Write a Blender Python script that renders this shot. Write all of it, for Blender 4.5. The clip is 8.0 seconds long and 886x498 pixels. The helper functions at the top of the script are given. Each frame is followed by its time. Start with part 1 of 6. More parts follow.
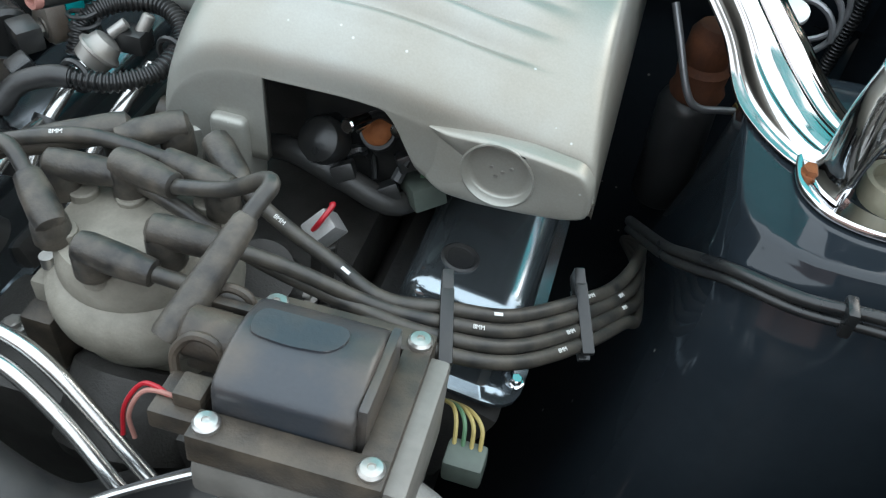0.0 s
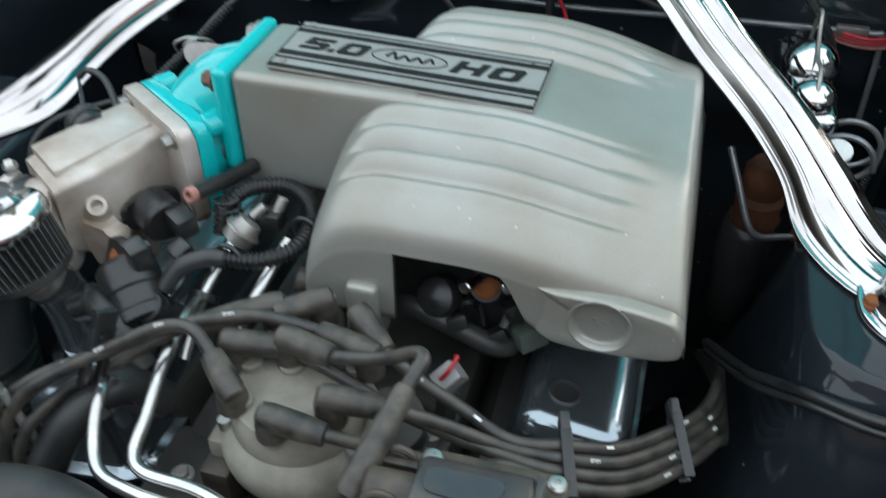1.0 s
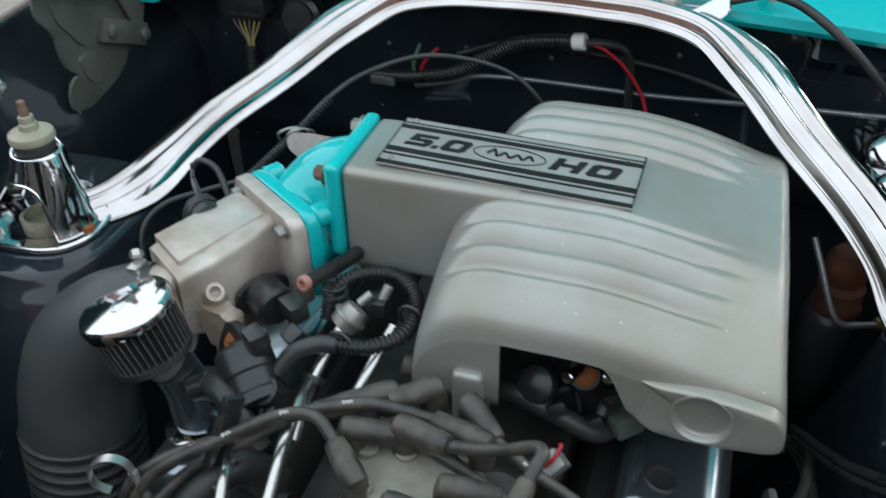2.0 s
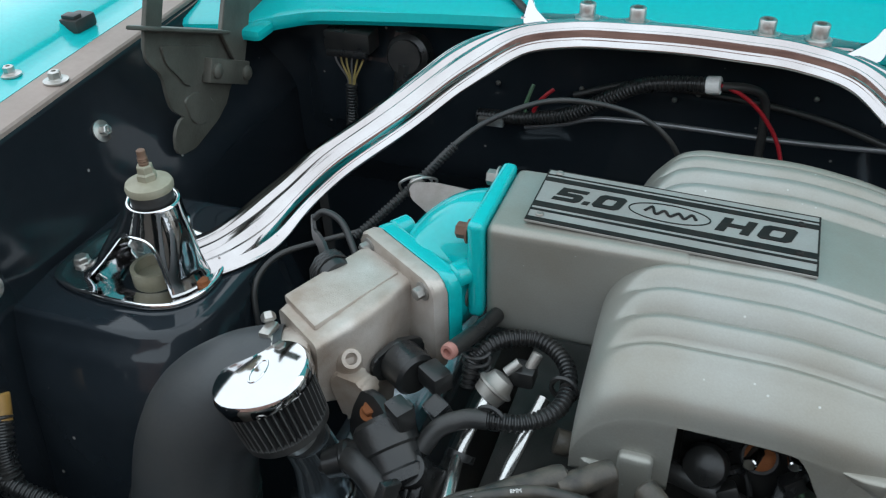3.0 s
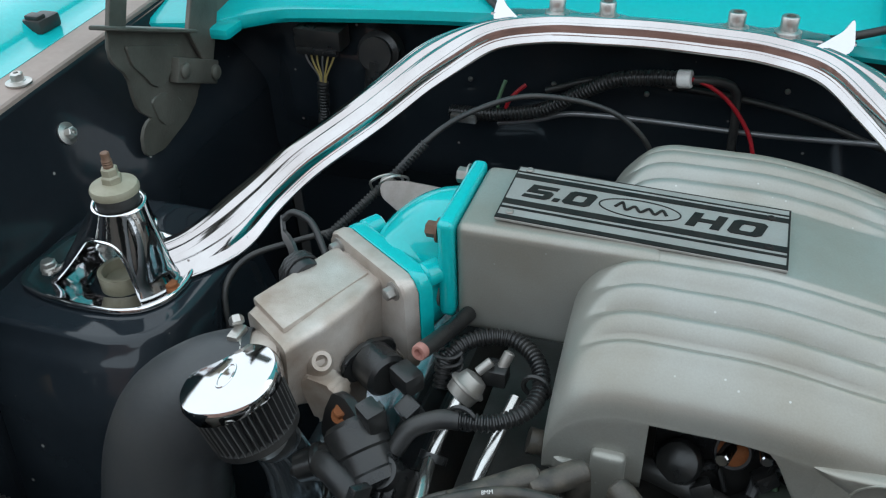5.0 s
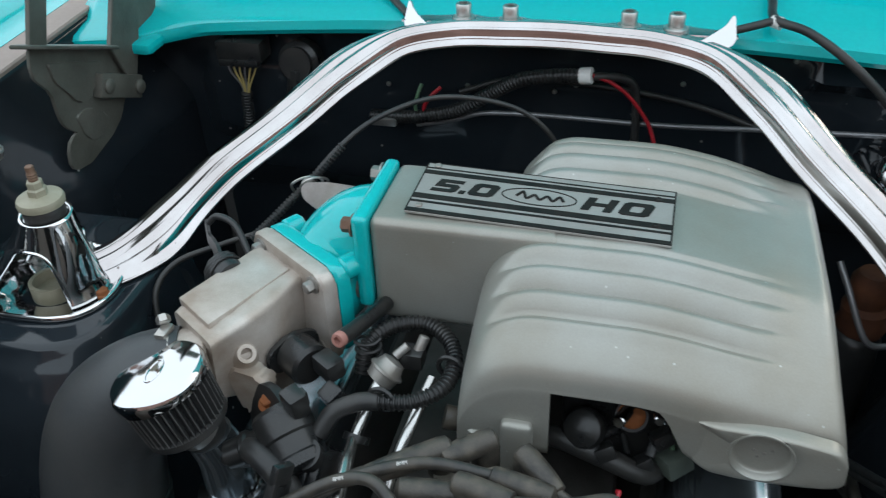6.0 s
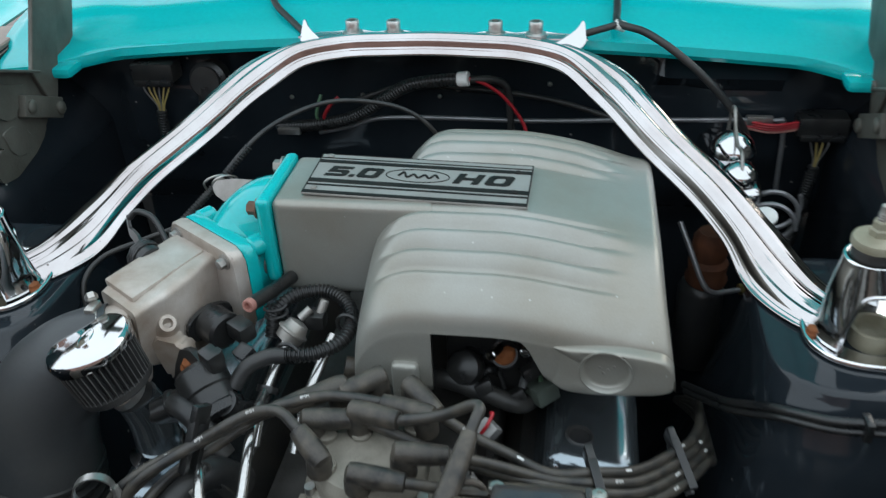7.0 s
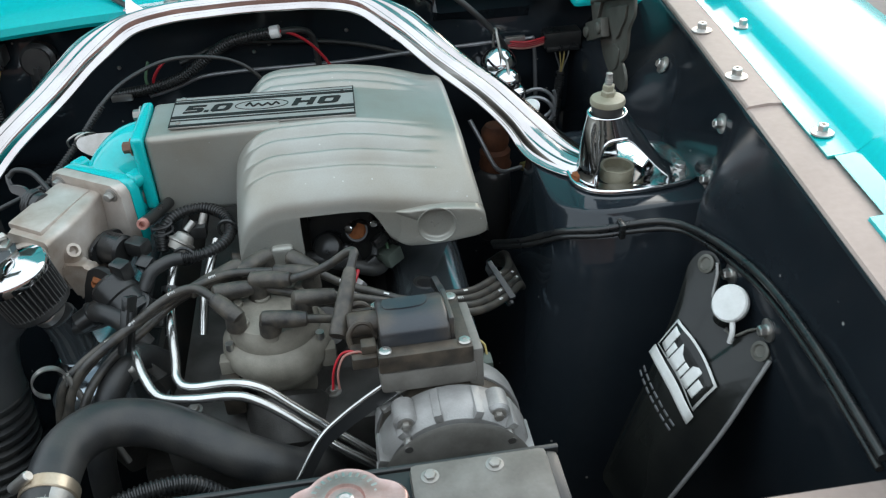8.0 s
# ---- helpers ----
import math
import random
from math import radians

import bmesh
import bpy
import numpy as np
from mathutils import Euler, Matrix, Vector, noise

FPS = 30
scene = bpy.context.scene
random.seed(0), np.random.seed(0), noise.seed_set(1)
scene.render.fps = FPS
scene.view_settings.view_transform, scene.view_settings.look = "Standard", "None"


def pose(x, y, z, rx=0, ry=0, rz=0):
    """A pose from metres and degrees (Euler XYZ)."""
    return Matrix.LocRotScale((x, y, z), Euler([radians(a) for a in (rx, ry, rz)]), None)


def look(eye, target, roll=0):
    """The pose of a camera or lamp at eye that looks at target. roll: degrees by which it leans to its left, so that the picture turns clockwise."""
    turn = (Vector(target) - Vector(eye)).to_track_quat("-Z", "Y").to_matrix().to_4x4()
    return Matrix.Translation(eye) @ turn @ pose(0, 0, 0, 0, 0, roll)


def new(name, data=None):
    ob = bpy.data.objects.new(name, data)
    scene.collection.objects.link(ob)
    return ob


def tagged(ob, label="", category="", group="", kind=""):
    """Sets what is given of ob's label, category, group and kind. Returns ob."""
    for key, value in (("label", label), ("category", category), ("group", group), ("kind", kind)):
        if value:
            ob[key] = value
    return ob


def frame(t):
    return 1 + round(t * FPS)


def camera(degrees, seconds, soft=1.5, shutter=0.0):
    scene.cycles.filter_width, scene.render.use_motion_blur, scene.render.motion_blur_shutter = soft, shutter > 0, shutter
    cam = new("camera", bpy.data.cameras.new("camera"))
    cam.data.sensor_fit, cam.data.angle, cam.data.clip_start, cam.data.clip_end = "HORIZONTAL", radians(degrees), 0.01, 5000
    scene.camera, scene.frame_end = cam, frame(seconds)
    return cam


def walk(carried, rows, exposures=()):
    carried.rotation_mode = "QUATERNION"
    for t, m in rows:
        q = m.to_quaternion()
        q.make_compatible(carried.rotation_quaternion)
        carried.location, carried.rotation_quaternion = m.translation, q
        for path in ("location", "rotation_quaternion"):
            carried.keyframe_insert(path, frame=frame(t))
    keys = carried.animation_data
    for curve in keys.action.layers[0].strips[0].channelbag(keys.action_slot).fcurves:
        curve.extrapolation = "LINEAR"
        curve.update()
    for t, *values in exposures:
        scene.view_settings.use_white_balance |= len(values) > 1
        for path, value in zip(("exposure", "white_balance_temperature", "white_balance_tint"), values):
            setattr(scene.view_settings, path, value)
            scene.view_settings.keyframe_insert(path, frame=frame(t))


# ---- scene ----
cam = camera(54.3, 8.0, soft=1.2, shutter=0.3)
PATH = [
    (0, (0.264, -0.481, 1.191), (-0.04, 0.905, -0.218), 5.7),
    (0.3, (0.260, -0.499, 1.212), (-0.057, 0.893, -0.190), 4.4),
    (0.5, (0.248, -0.51, 1.236), (-0.104, 0.912, -0.126), 1.8),
    (0.7, (0.240, -0.518, 1.252), (-0.134, 0.926, -0.080), 1.2),
    (1, (0.219, -0.525, 1.286), (-0.203, 0.953, 0.005), -0.2),
    (1.2, (0.207, -0.538, 1.309), (-0.275, 0.961, 0.076), -1.2),
    (1.5, (0.201, -0.548, 1.312), (-0.3, 0.969, 0.108), -1.5),
    (1.7, (0.186, -0.551, 1.325), (-0.286, 0.963, 0.105), -0.9),
    (2, (0.169, -0.547, 1.333), (-0.346, 0.976, 0.143), -1.3),
    (2.2, (0.144, -0.545, 1.343), (-0.412, 0.988, 0.184), -1.7),
    (3.3, (0.044, -0.509, 1.328), (-0.534, 1.022, 0.179), -1.9),
    (3.5, (0.047, -0.506, 1.33), (-0.53, 1.023, 0.177), -1.9),
    (4, (0.055, -0.506, 1.327), (-0.5, 1.031, 0.173), -1.9),
    (5.5, (0.074, -0.515, 1.334), (-0.449, 1.026, 0.172), -2.3),
    (6, (0.106, -0.542, 1.343), (-0.332, 1.036, 0.195), -2.6),
    (6.5, (0.148, -0.583, 1.351), (-0.228, 1.037, 0.241), -2.9),
    (6.8, (0.169, -0.618, 1.344), (-0.166, 1.037, 0.273), -2.8),
    (7, (0.174, -0.661, 1.356), (-0.123, 0.994, 0.274), -2.9),
    (7.2, (0.168, -0.718, 1.357), (-0.025, 0.962, 0.290), -3.5),
    (7.4, (0.154, -0.782, 1.366), (0.098, 0.906, 0.295), -4.5),
    (7.5, (0.145, -0.81, 1.38), (0.163, 0.858, 0.277), -4.4),
    (7.8, (0.124, -0.877, 1.382), (0.283, 0.769, 0.257), -3.5),
    (8, (0.121, -0.908, 1.391), (0.303, 0.735, 0.265), -3.3),
]
walk(cam, [(t, look(eye, target, roll)) for t, eye, target, roll in PATH],
     [(0.0, 0.92), (0.5, 1.03), (0.7, 0.77), (1.0, 0.48), (1.5, 0.29), (2.0, 0.27), (3.5, 0.21), (5.5, 0.20), (6.5, 0.15), (7.2, 0.17), (7.6, 0.25), (8.0, 0.39)])

# ---- world and light: bright overcast daylight ----
world = bpy.data.worlds.new("world")
scene.world = world
world.use_nodes = True
wn = world.node_tree.nodes
wl = world.node_tree.links
wn.clear()
w_out = wn.new("ShaderNodeOutputWorld")
w_bg = wn.new("ShaderNodeBackground")
w_sky = wn.new("ShaderNodeTexSky")
w_sky.sky_type = "NISHITA"
w_sky.sun_disc = False
w_sky.sun_elevation = radians(22)
w_sky.sun_rotation = radians(32)
w_sky.air_density = 1.0
w_sky.dust_density = 6.0
w_sky.ozone_density = 1.0
w_mix = wn.new("ShaderNodeMix")
w_mix.data_type = "RGBA"
w_mix.inputs["Factor"].default_value = 0.82
w_mix.inputs["B"].default_value = (7.2, 8.2, 8.9, 1.0)
wl.new(w_sky.outputs["Color"], w_mix.inputs["A"])
wl.new(w_mix.outputs["Result"], w_bg.inputs["Color"])
w_bg.inputs["Strength"].default_value = 0.205
wl.new(w_bg.outputs["Background"], w_out.inputs["Surface"])

sun_data = bpy.data.lights.new("sun", "SUN")
sun_data.energy = 0.5
sun_data.angle = radians(32)
sun_data.color = (0.97, 1.0, 0.98)
sun = new("sun", sun_data)
sun.matrix_world = look((2.0, 3.16, 2.4), (0, 0, 0.9))


# ---- materials ----
def material(name, base, rough=0.5, metal=0.0, second=None, scale=40.0, fine=400.0, vary=0.5, bump=0.1, coat=0.0,
             rough_vary=0.1, spread=0.5, flakes=0.0, grit=0.35, specks=0.0, speck_scale=55.0, dust=(0.30, 0.29, 0.27), shine=0.5):
    """A surface with two scales of variation in colour, gloss and relief."""
    m = bpy.data.materials.new(name)
    m.use_nodes = True
    n, k = m.node_tree.nodes, m.node_tree.links
    p = n["Principled BSDF"]
    p.inputs["Metallic"].default_value = metal
    p.inputs["Coat Weight"].default_value = coat
    p.inputs["Coat Roughness"].default_value = 0.04
    p.inputs["Specular IOR Level"].default_value = shine
    at = n.new("ShaderNodeTexCoord")
    large, small = n.new("ShaderNodeTexNoise"), n.new("ShaderNodeTexNoise")
    large.inputs["Scale"].default_value, small.inputs["Scale"].default_value = scale, fine
    large.inputs["Detail"].default_value, small.inputs["Detail"].default_value = 5.0, 3.0
    k.new(at.outputs["Object"], large.inputs["Vector"])
    k.new(at.outputs["Object"], small.inputs["Vector"])
    ramp = n.new("ShaderNodeMapRange")
    ramp.inputs["From Min"].default_value, ramp.inputs["From Max"].default_value = 0.5 - 0.3 * spread, 0.5 + 0.3 * spread
    k.new(large.outputs["Fac"], ramp.inputs["Value"])
    other = second or tuple(c * 0.6 for c in base)
    mix = n.new("ShaderNodeMix")
    mix.data_type = "RGBA"
    mix.inputs["A"].default_value, mix.inputs["B"].default_value = (*base, 1), (*other, 1)
    gain = n.new("ShaderNodeMath")
    gain.operation = "MULTIPLY"
    gain.inputs[1].default_value = vary
    k.new(ramp.outputs["Result"], gain.inputs[0])
    k.new(gain.outputs["Value"], mix.inputs["Factor"])
    grain = n.new("ShaderNodeMix")
    grain.data_type, grain.blend_type = "RGBA", "MULTIPLY"
    grain.inputs["Factor"].default_value = grit
    k.new(mix.outputs["Result"], grain.inputs["A"])
    tone = n.new("ShaderNodeMapRange")
    tone.inputs["To Min"].default_value, tone.inputs["To Max"].default_value = 0.7, 1.3
    k.new(small.outputs["Fac"], tone.inputs["Value"])
    k.new(tone.outputs["Result"], grain.inputs["B"])
    k.new(grain.outputs["Result"], p.inputs["Base Color"])
    gloss = n.new("ShaderNodeMapRange")
    gloss.inputs["To Min"].default_value = max(0.02, rough - rough_vary)
    gloss.inputs["To Max"].default_value = min(1.0, rough + rough_vary)
    k.new(large.outputs["Fac"], gloss.inputs["Value"])
    k.new(gloss.outputs["Result"], p.inputs["Roughness"])
    if bump:
        relief = n.new("ShaderNodeBump")
        relief.inputs["Strength"].default_value, relief.inputs["Distance"].default_value = bump, 0.001
        k.new(small.outputs["Fac"], relief.inputs["Height"])
        k.new(relief.outputs["Normal"], p.inputs["Normal"])
    if flakes:
        rust = n.new("ShaderNodeTexNoise")
        rust.inputs["Scale"].default_value, rust.inputs["Detail"].default_value = 22.0, 8.0
        k.new(at.outputs["Object"], rust.inputs["Vector"])
        cut = n.new("ShaderNodeMapRange")
        cut.inputs["From Min"].default_value, cut.inputs["From Max"].default_value = 0.66, 0.72
        k.new(rust.outputs["Fac"], cut.inputs["Value"])
        soil = n.new("ShaderNodeMix")
        soil.data_type = "RGBA"
        soil.inputs["B"].default_value = (0.20, 0.075, 0.02, 1)
        amount = n.new("ShaderNodeMath")
        amount.operation = "MULTIPLY"
        amount.inputs[1].default_value = flakes
        k.new(cut.outputs["Result"], amount.inputs[0])
        k.new(amount.outputs["Value"], soil.inputs["Factor"])
        k.new(grain.outputs["Result"], soil.inputs["A"])
        k.new(soil.outputs["Result"], p.inputs["Base Color"])
    if specks:
        cell = n.new("ShaderNodeTexVoronoi")
        cell.inputs["Scale"].default_value = speck_scale
        k.new(at.outputs["Object"], cell.inputs["Vector"])
        dot = n.new("ShaderNodeMapRange")
        dot.inputs["From Min"].default_value, dot.inputs["From Max"].default_value = 0.10, 0.05
        k.new(cell.outputs["Distance"], dot.inputs["Value"])
        some = n.new("ShaderNodeMath")
        some.operation = "GREATER_THAN"
        some.inputs[1].default_value = 1.0 - specks
        apart = n.new("ShaderNodeSeparateColor")
        k.new(cell.outputs["Color"], apart.inputs["Color"])
        k.new(apart.outputs["Red"], some.inputs[0])
        both = n.new("ShaderNodeMath")
        both.operation = "MULTIPLY"
        k.new(dot.outputs["Result"], both.inputs[0])
        k.new(some.outputs["Value"], both.inputs[1])
        chip = n.new("ShaderNodeMix")
        chip.data_type = "RGBA"
        chip.inputs["B"].default_value = (*dust, 1)
        k.new(both.outputs["Value"], chip.inputs["Factor"])
        k.new(grain.outputs["Result"], chip.inputs["A"])
        k.new(chip.outputs["Result"], p.inputs["Base Color"])
    return m


CHROME = material("chrome", (0.66, 0.66, 0.67), 0.07, 1.0, (0.52, 0.51, 0.50), 9, 260, 0.5, 0.0, rough_vary=0.04, grit=0.04)
CAP_CHROME = material("wavy_chrome", (0.80, 0.80, 0.81), 0.08, 1.0, (0.62, 0.61, 0.60), 30, 48, 0.5, 0.45, rough_vary=0.05, grit=0.05)
OLD_CHROME = material("pitted_chrome", (0.58, 0.552, 0.546), 0.10, 1.0, (0.42, 0.365, 0.35), 14, 320, 0.6, 0.0, rough_vary=0.06, flakes=0.7, grit=0.08, specks=0.12, speck_scale=60.0, dust=(0.22, 0.19, 0.18))
TUBE = material("satin_plated_tube", (0.62, 0.62, 0.61), 0.22, 0.95, (0.42, 0.40, 0.37), 30, 300, 0.6, 0.05, rough_vary=0.08)
STEEL = material("zinc_steel", (0.55, 0.54, 0.52), 0.32, 0.9, (0.38, 0.35, 0.31), 60, 500, 0.6, 0.1)
DULL_STEEL = material("dull_steel", (0.36, 0.35, 0.33), 0.45, 0.7, (0.22, 0.19, 0.16), 50, 400, 0.7, 0.15)
SILVER = material("silver_paint", (0.345, 0.348, 0.322), 0.34, 0.38, (0.275, 0.255, 0.212), 9, 700, 0.85, 0.06, rough_vary=0.09, specks=0.30, speck_scale=95.0, dust=(0.52, 0.52, 0.50))
CAST = material("bare_cast_aluminium", (0.60, 0.555, 0.51), 0.42, 0.35, (0.27, 0.20, 0.145), 21, 900, 0.9, 0.35, spread=0.65, rough_vary=0.14)
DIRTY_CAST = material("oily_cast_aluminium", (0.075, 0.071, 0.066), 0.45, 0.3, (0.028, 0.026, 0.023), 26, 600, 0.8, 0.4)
ALT_CAST = material("alternator_cast_aluminium", (0.36, 0.355, 0.345), 0.5, 0.35, (0.20, 0.19, 0.18), 30, 700, 0.7, 0.35)
TURQUOISE = material("turquoise_enamel", (0.003, 0.46, 0.47), 0.16, 0.0, (0.006, 0.43, 0.44), 5, 200, 0.4, 0.02, coat=0.25, rough_vary=0.05)
BLACK = material("gloss_black_paint", (0.014, 0.019, 0.024), 0.065, 0.0, (0.023, 0.028, 0.033), 6, 90, 0.6, 0.015, coat=0.0, rough_vary=0.035, shine=0.42, specks=0.22, speck_scale=48.0)
# same paint as BLACK, darker and less shiny to hold down its sky reflections
WING_BLACK = material("subdued_black_paint", (0.010, 0.0135, 0.017), 0.16, 0.0, (0.018, 0.021, 0.025), 6, 90, 0.6, 0.03, rough_vary=0.07, shine=0.22, specks=0.18, speck_scale=48.0)
SATIN = material("satin_black_paint", (0.019, 0.020, 0.021), 0.34, 0.0, (0.032, 0.031, 0.030), 18, 200, 0.6, 0.1, rough_vary=0.12)
PLASTIC = material("black_plastic", (0.011, 0.012, 0.013), 0.30, 0.0, (0.028, 0.027, 0.025), 40, 300, 0.7, 0.15, rough_vary=0.14)
RUBBER = material("black_rubber", (0.016, 0.017, 0.018), 0.45, 0.0, (0.044, 0.041, 0.037), 35, 350, 0.7, 0.18)
DUSTY = material("dusty_rubber", (0.014, 0.0135, 0.013), 0.46, 0.0, (0.115, 0.098, 0.076), 70, 520, 0.75, 0.3, spread=0.62, rough_vary=0.14)
WIRE = material("dusty_ignition_wire", (0.018, 0.018, 0.018), 0.40, 0.0, (0.095, 0.082, 0.064), 60, 420, 0.7, 0.15, spread=0.65, rough_vary=0.14)
DUST_PLASTIC = material("dusty_brown_plastic", (0.020, 0.0175, 0.015), 0.50, 0.0, (0.098, 0.077, 0.055), 60, 600, 0.75, 0.3, spread=0.65)
COIL_BODY = material("coil_resin", (0.029, 0.034, 0.041), 0.36, 0.0, (0.105, 0.080, 0.056), 15, 420, 0.8, 0.15, spread=0.45)
CAP_GREY = material("dusty_grey_plastic", (0.29, 0.27, 0.225), 0.62, 0.0, (0.10, 0.088, 0.068), 30, 520, 0.85, 0.3, spread=0.7)
HINGE = material("phosphated_steel", (0.125, 0.122, 0.105), 0.5, 0.25, (0.065, 0.062, 0.05), 22, 380, 0.8, 0.3)
BRASS = material("brass", (0.50, 0.36, 0.13), 0.35, 0.9, (0.30, 0.19, 0.06), 40, 400, 0.6, 0.1)
HOSE = material("grey_black_hose", (0.036, 0.040, 0.044), 0.45, 0.0, (0.070, 0.068, 0.064), 9, 260, 0.7, 0.12)
RUST = material("rust", (0.33, 0.11, 0.032), 0.75, 0.1, (0.13, 0.04, 0.015), 40, 300, 0.8, 0.5)
RUST_DARK = material("brown_rust", (0.135, 0.044, 0.016), 0.8, 0.0, (0.05, 0.018, 0.009), 40, 300, 0.8, 0.5)
BUSH = material("cream_bushing", (0.34, 0.32, 0.24), 0.5, 0.0, (0.20, 0.18, 0.12), 30, 300, 0.7, 0.15)
BUSH_RUST = material("rusty_stud", (0.20, 0.12, 0.08), 0.6, 0.3, (0.12, 0.06, 0.04), 60, 300, 0.7, 0.2)
PLATE = material("brushed_nameplate", (0.37, 0.355, 0.335), 0.48, 0.35, (0.27, 0.255, 0.235), 24, 700, 0.6, 0.1)
INK = material("black_enamel_infill", (0.006, 0.006, 0.006), 0.55, 0.0, (0.03, 0.026, 0.022), 90, 900, 0.6, 0.2, shine=0.2, spread=0.7)
WHITE = material("white_plastic", (0.72, 0.72, 0.70), 0.4, 0.0, (0.55, 0.54, 0.50), 30, 300, 0.5, 0.05)
RED = material("red_insulation", (0.40, 0.012, 0.022), 0.4, 0.0, (0.26, 0.01, 0.015), 30, 300, 0.5, 0.05)
YELLOW = material("yellow_insulation", (0.42, 0.33, 0.12), 0.5, 0.0, (0.26, 0.18, 0.06), 30, 300, 0.6, 0.05)
GREEN = material("green_insulation", (0.10, 0.20, 0.11), 0.45, 0.0, (0.06, 0.12, 0.07), 30, 300, 0.5, 0.05)
PINK = material("faded_pink_rubber", (0.42, 0.20, 0.165), 0.6, 0.0, (0.24, 0.10, 0.08), 60, 300, 0.7, 0.2)
VINYL = material("black_vinyl", (0.010, 0.011, 0.011), 0.24, 0.0, (0.018, 0.019, 0.016), 14, 60, 0.7, 0.5, rough_vary=0.10, shine=0.35)
MESH = material("filter_gauze", (0.20, 0.198, 0.195), 0.42, 0.7, (0.10, 0.098, 0.095), 60, 900, 0.7, 0.5)
GREY_LINE = material("grey_plated_line", (0.24, 0.24, 0.25), 0.35, 0.6, (0.15, 0.15, 0.15), 40, 300, 0.6, 0.1)
CAP_METAL = material("worn_radiator_cap", (0.55, 0.40, 0.37), 0.33, 0.9, (0.34, 0.19, 0.16), 40, 400, 0.7, 0.1)
CONCRETE = material("concrete", (0.21, 0.185, 0.17), 0.85, 0.0, (0.15, 0.132, 0.12), 0.8, 30, 0.8, 0.4)
# blue-grey base puts the chrome's dark reflections into its colour
COVER_CHROME = material("dim_reflection_chrome", (0.33, 0.38, 0.41), 0.14, 0.9, (0.24, 0.275, 0.30), 12, 300, 0.6, 0.0, rough_vary=0.08, grit=0.1)
COVER_GREY = material("scuffed_grey_cover", (0.19, 0.180, 0.162), 0.55, 0.1, (0.10, 0.092, 0.080), 26, 300, 0.8, 0.2)
BLOCK = material("engine_black", (0.026, 0.026, 0.026), 0.45, 0.0, (0.055, 0.049, 0.041), 18, 260, 0.8, 0.4)


# ---- building helpers ----
def thing(name, at, label, category, group=""):
    ob = new(name)
    ob.empty_display_size = 0.02
    ob.location = at
    return tagged(ob, label, category, group)


def world_at(ob):
    spot = Vector(ob.location)
    while ob.parent:
        ob = ob.parent
        spot = spot + Vector(ob.location)
    return spot


def part(name, bm, mat, parent=None, label="", smooth=True, angle=40):
    """Links a bmesh in world coordinates as one mesh object under its thing or part."""
    bmesh.ops.recalc_face_normals(bm, faces=bm.faces)
    limit = radians(angle)
    for f in bm.faces:
        f.smooth = smooth
    for e in bm.edges:
        e.smooth = not (len(e.link_faces) == 2 and e.calc_face_angle(0) > limit)
    home = world_at(parent) if parent else Vector((0, 0, 0))
    bmesh.ops.translate(bm, verts=bm.verts, vec=-home)
    data = bpy.data.meshes.new(name)
    bm.to_mesh(data)
    bm.free()
    data.materials.append(mat)
    ob = new(name, data)
    if parent:
        ob.parent = parent
    return tagged(ob, label)


def structure(name, bm, mat, label, category, angle=40):
    return tagged(part(name, bm, mat, None, "", True, angle), label, category, "", "structure")


def turned(axis):
    """The turn that lays z along axis."""
    return Vector(axis).to_track_quat("Z", "Y").to_matrix().to_4x4()


def box(x0, x1, y0, y1, z0, z1, bevel=0.003, m=None, bm=None, seg=2):
    bm = bm or bmesh.new()
    mm = Matrix.Translation(((x0 + x1) / 2, (y0 + y1) / 2, (z0 + z1) / 2)) @ Matrix.Diagonal((x1 - x0, y1 - y0, z1 - z0, 1))
    made = bmesh.ops.create_cube(bm, size=1, matrix=(m @ mm) if m else mm)["verts"]
    if bevel:
        edges = list({e for v in made for e in v.link_edges})
        bmesh.ops.bevel(bm, geom=edges, offset=bevel, segments=seg, affect="EDGES", profile=0.6)
    return bm


def ring_mesh(bm, rings, close=True, caps=True):
    """Joins rings of points, each of the same length, into a skin."""
    rows = [[bm.verts.new(p) for p in ring] for ring in rings]
    n = len(rows[0])
    for a, b in zip(rows, rows[1:]):
        for i in range(n if close else n - 1):
            j = (i + 1) % n
            bm.faces.new((a[i], a[j], b[j], b[i]))
    if caps and close:
        bm.faces.new(rows[0][::-1])
        bm.faces.new(rows[-1])
    return bm


def lathe(profile, at=(0, 0, 0), axis=(0, 0, 1), seg=24, bm=None, caps=True):
    """Turns (radius, height) pairs about an axis through at."""
    bm = bm or bmesh.new()
    m = Matrix.Translation(at) @ turned(axis)
    rings = [[m @ Vector((r * math.cos(2 * math.pi * i / seg), r * math.sin(2 * math.pi * i / seg), h)) for i in range(seg)] for r, h in profile]
    return ring_mesh(bm, rings, True, caps)


def rod(a, b, r, seg=16, bm=None, edge=0.0):
    a, b = Vector(a), Vector(b)
    d = (b - a).length
    prof = [(r, 0), (r, d)] if not edge else [(r - edge, 0), (r, edge), (r, d - edge), (r - edge, d)]
    return lathe(prof, a, b - a, seg, bm)


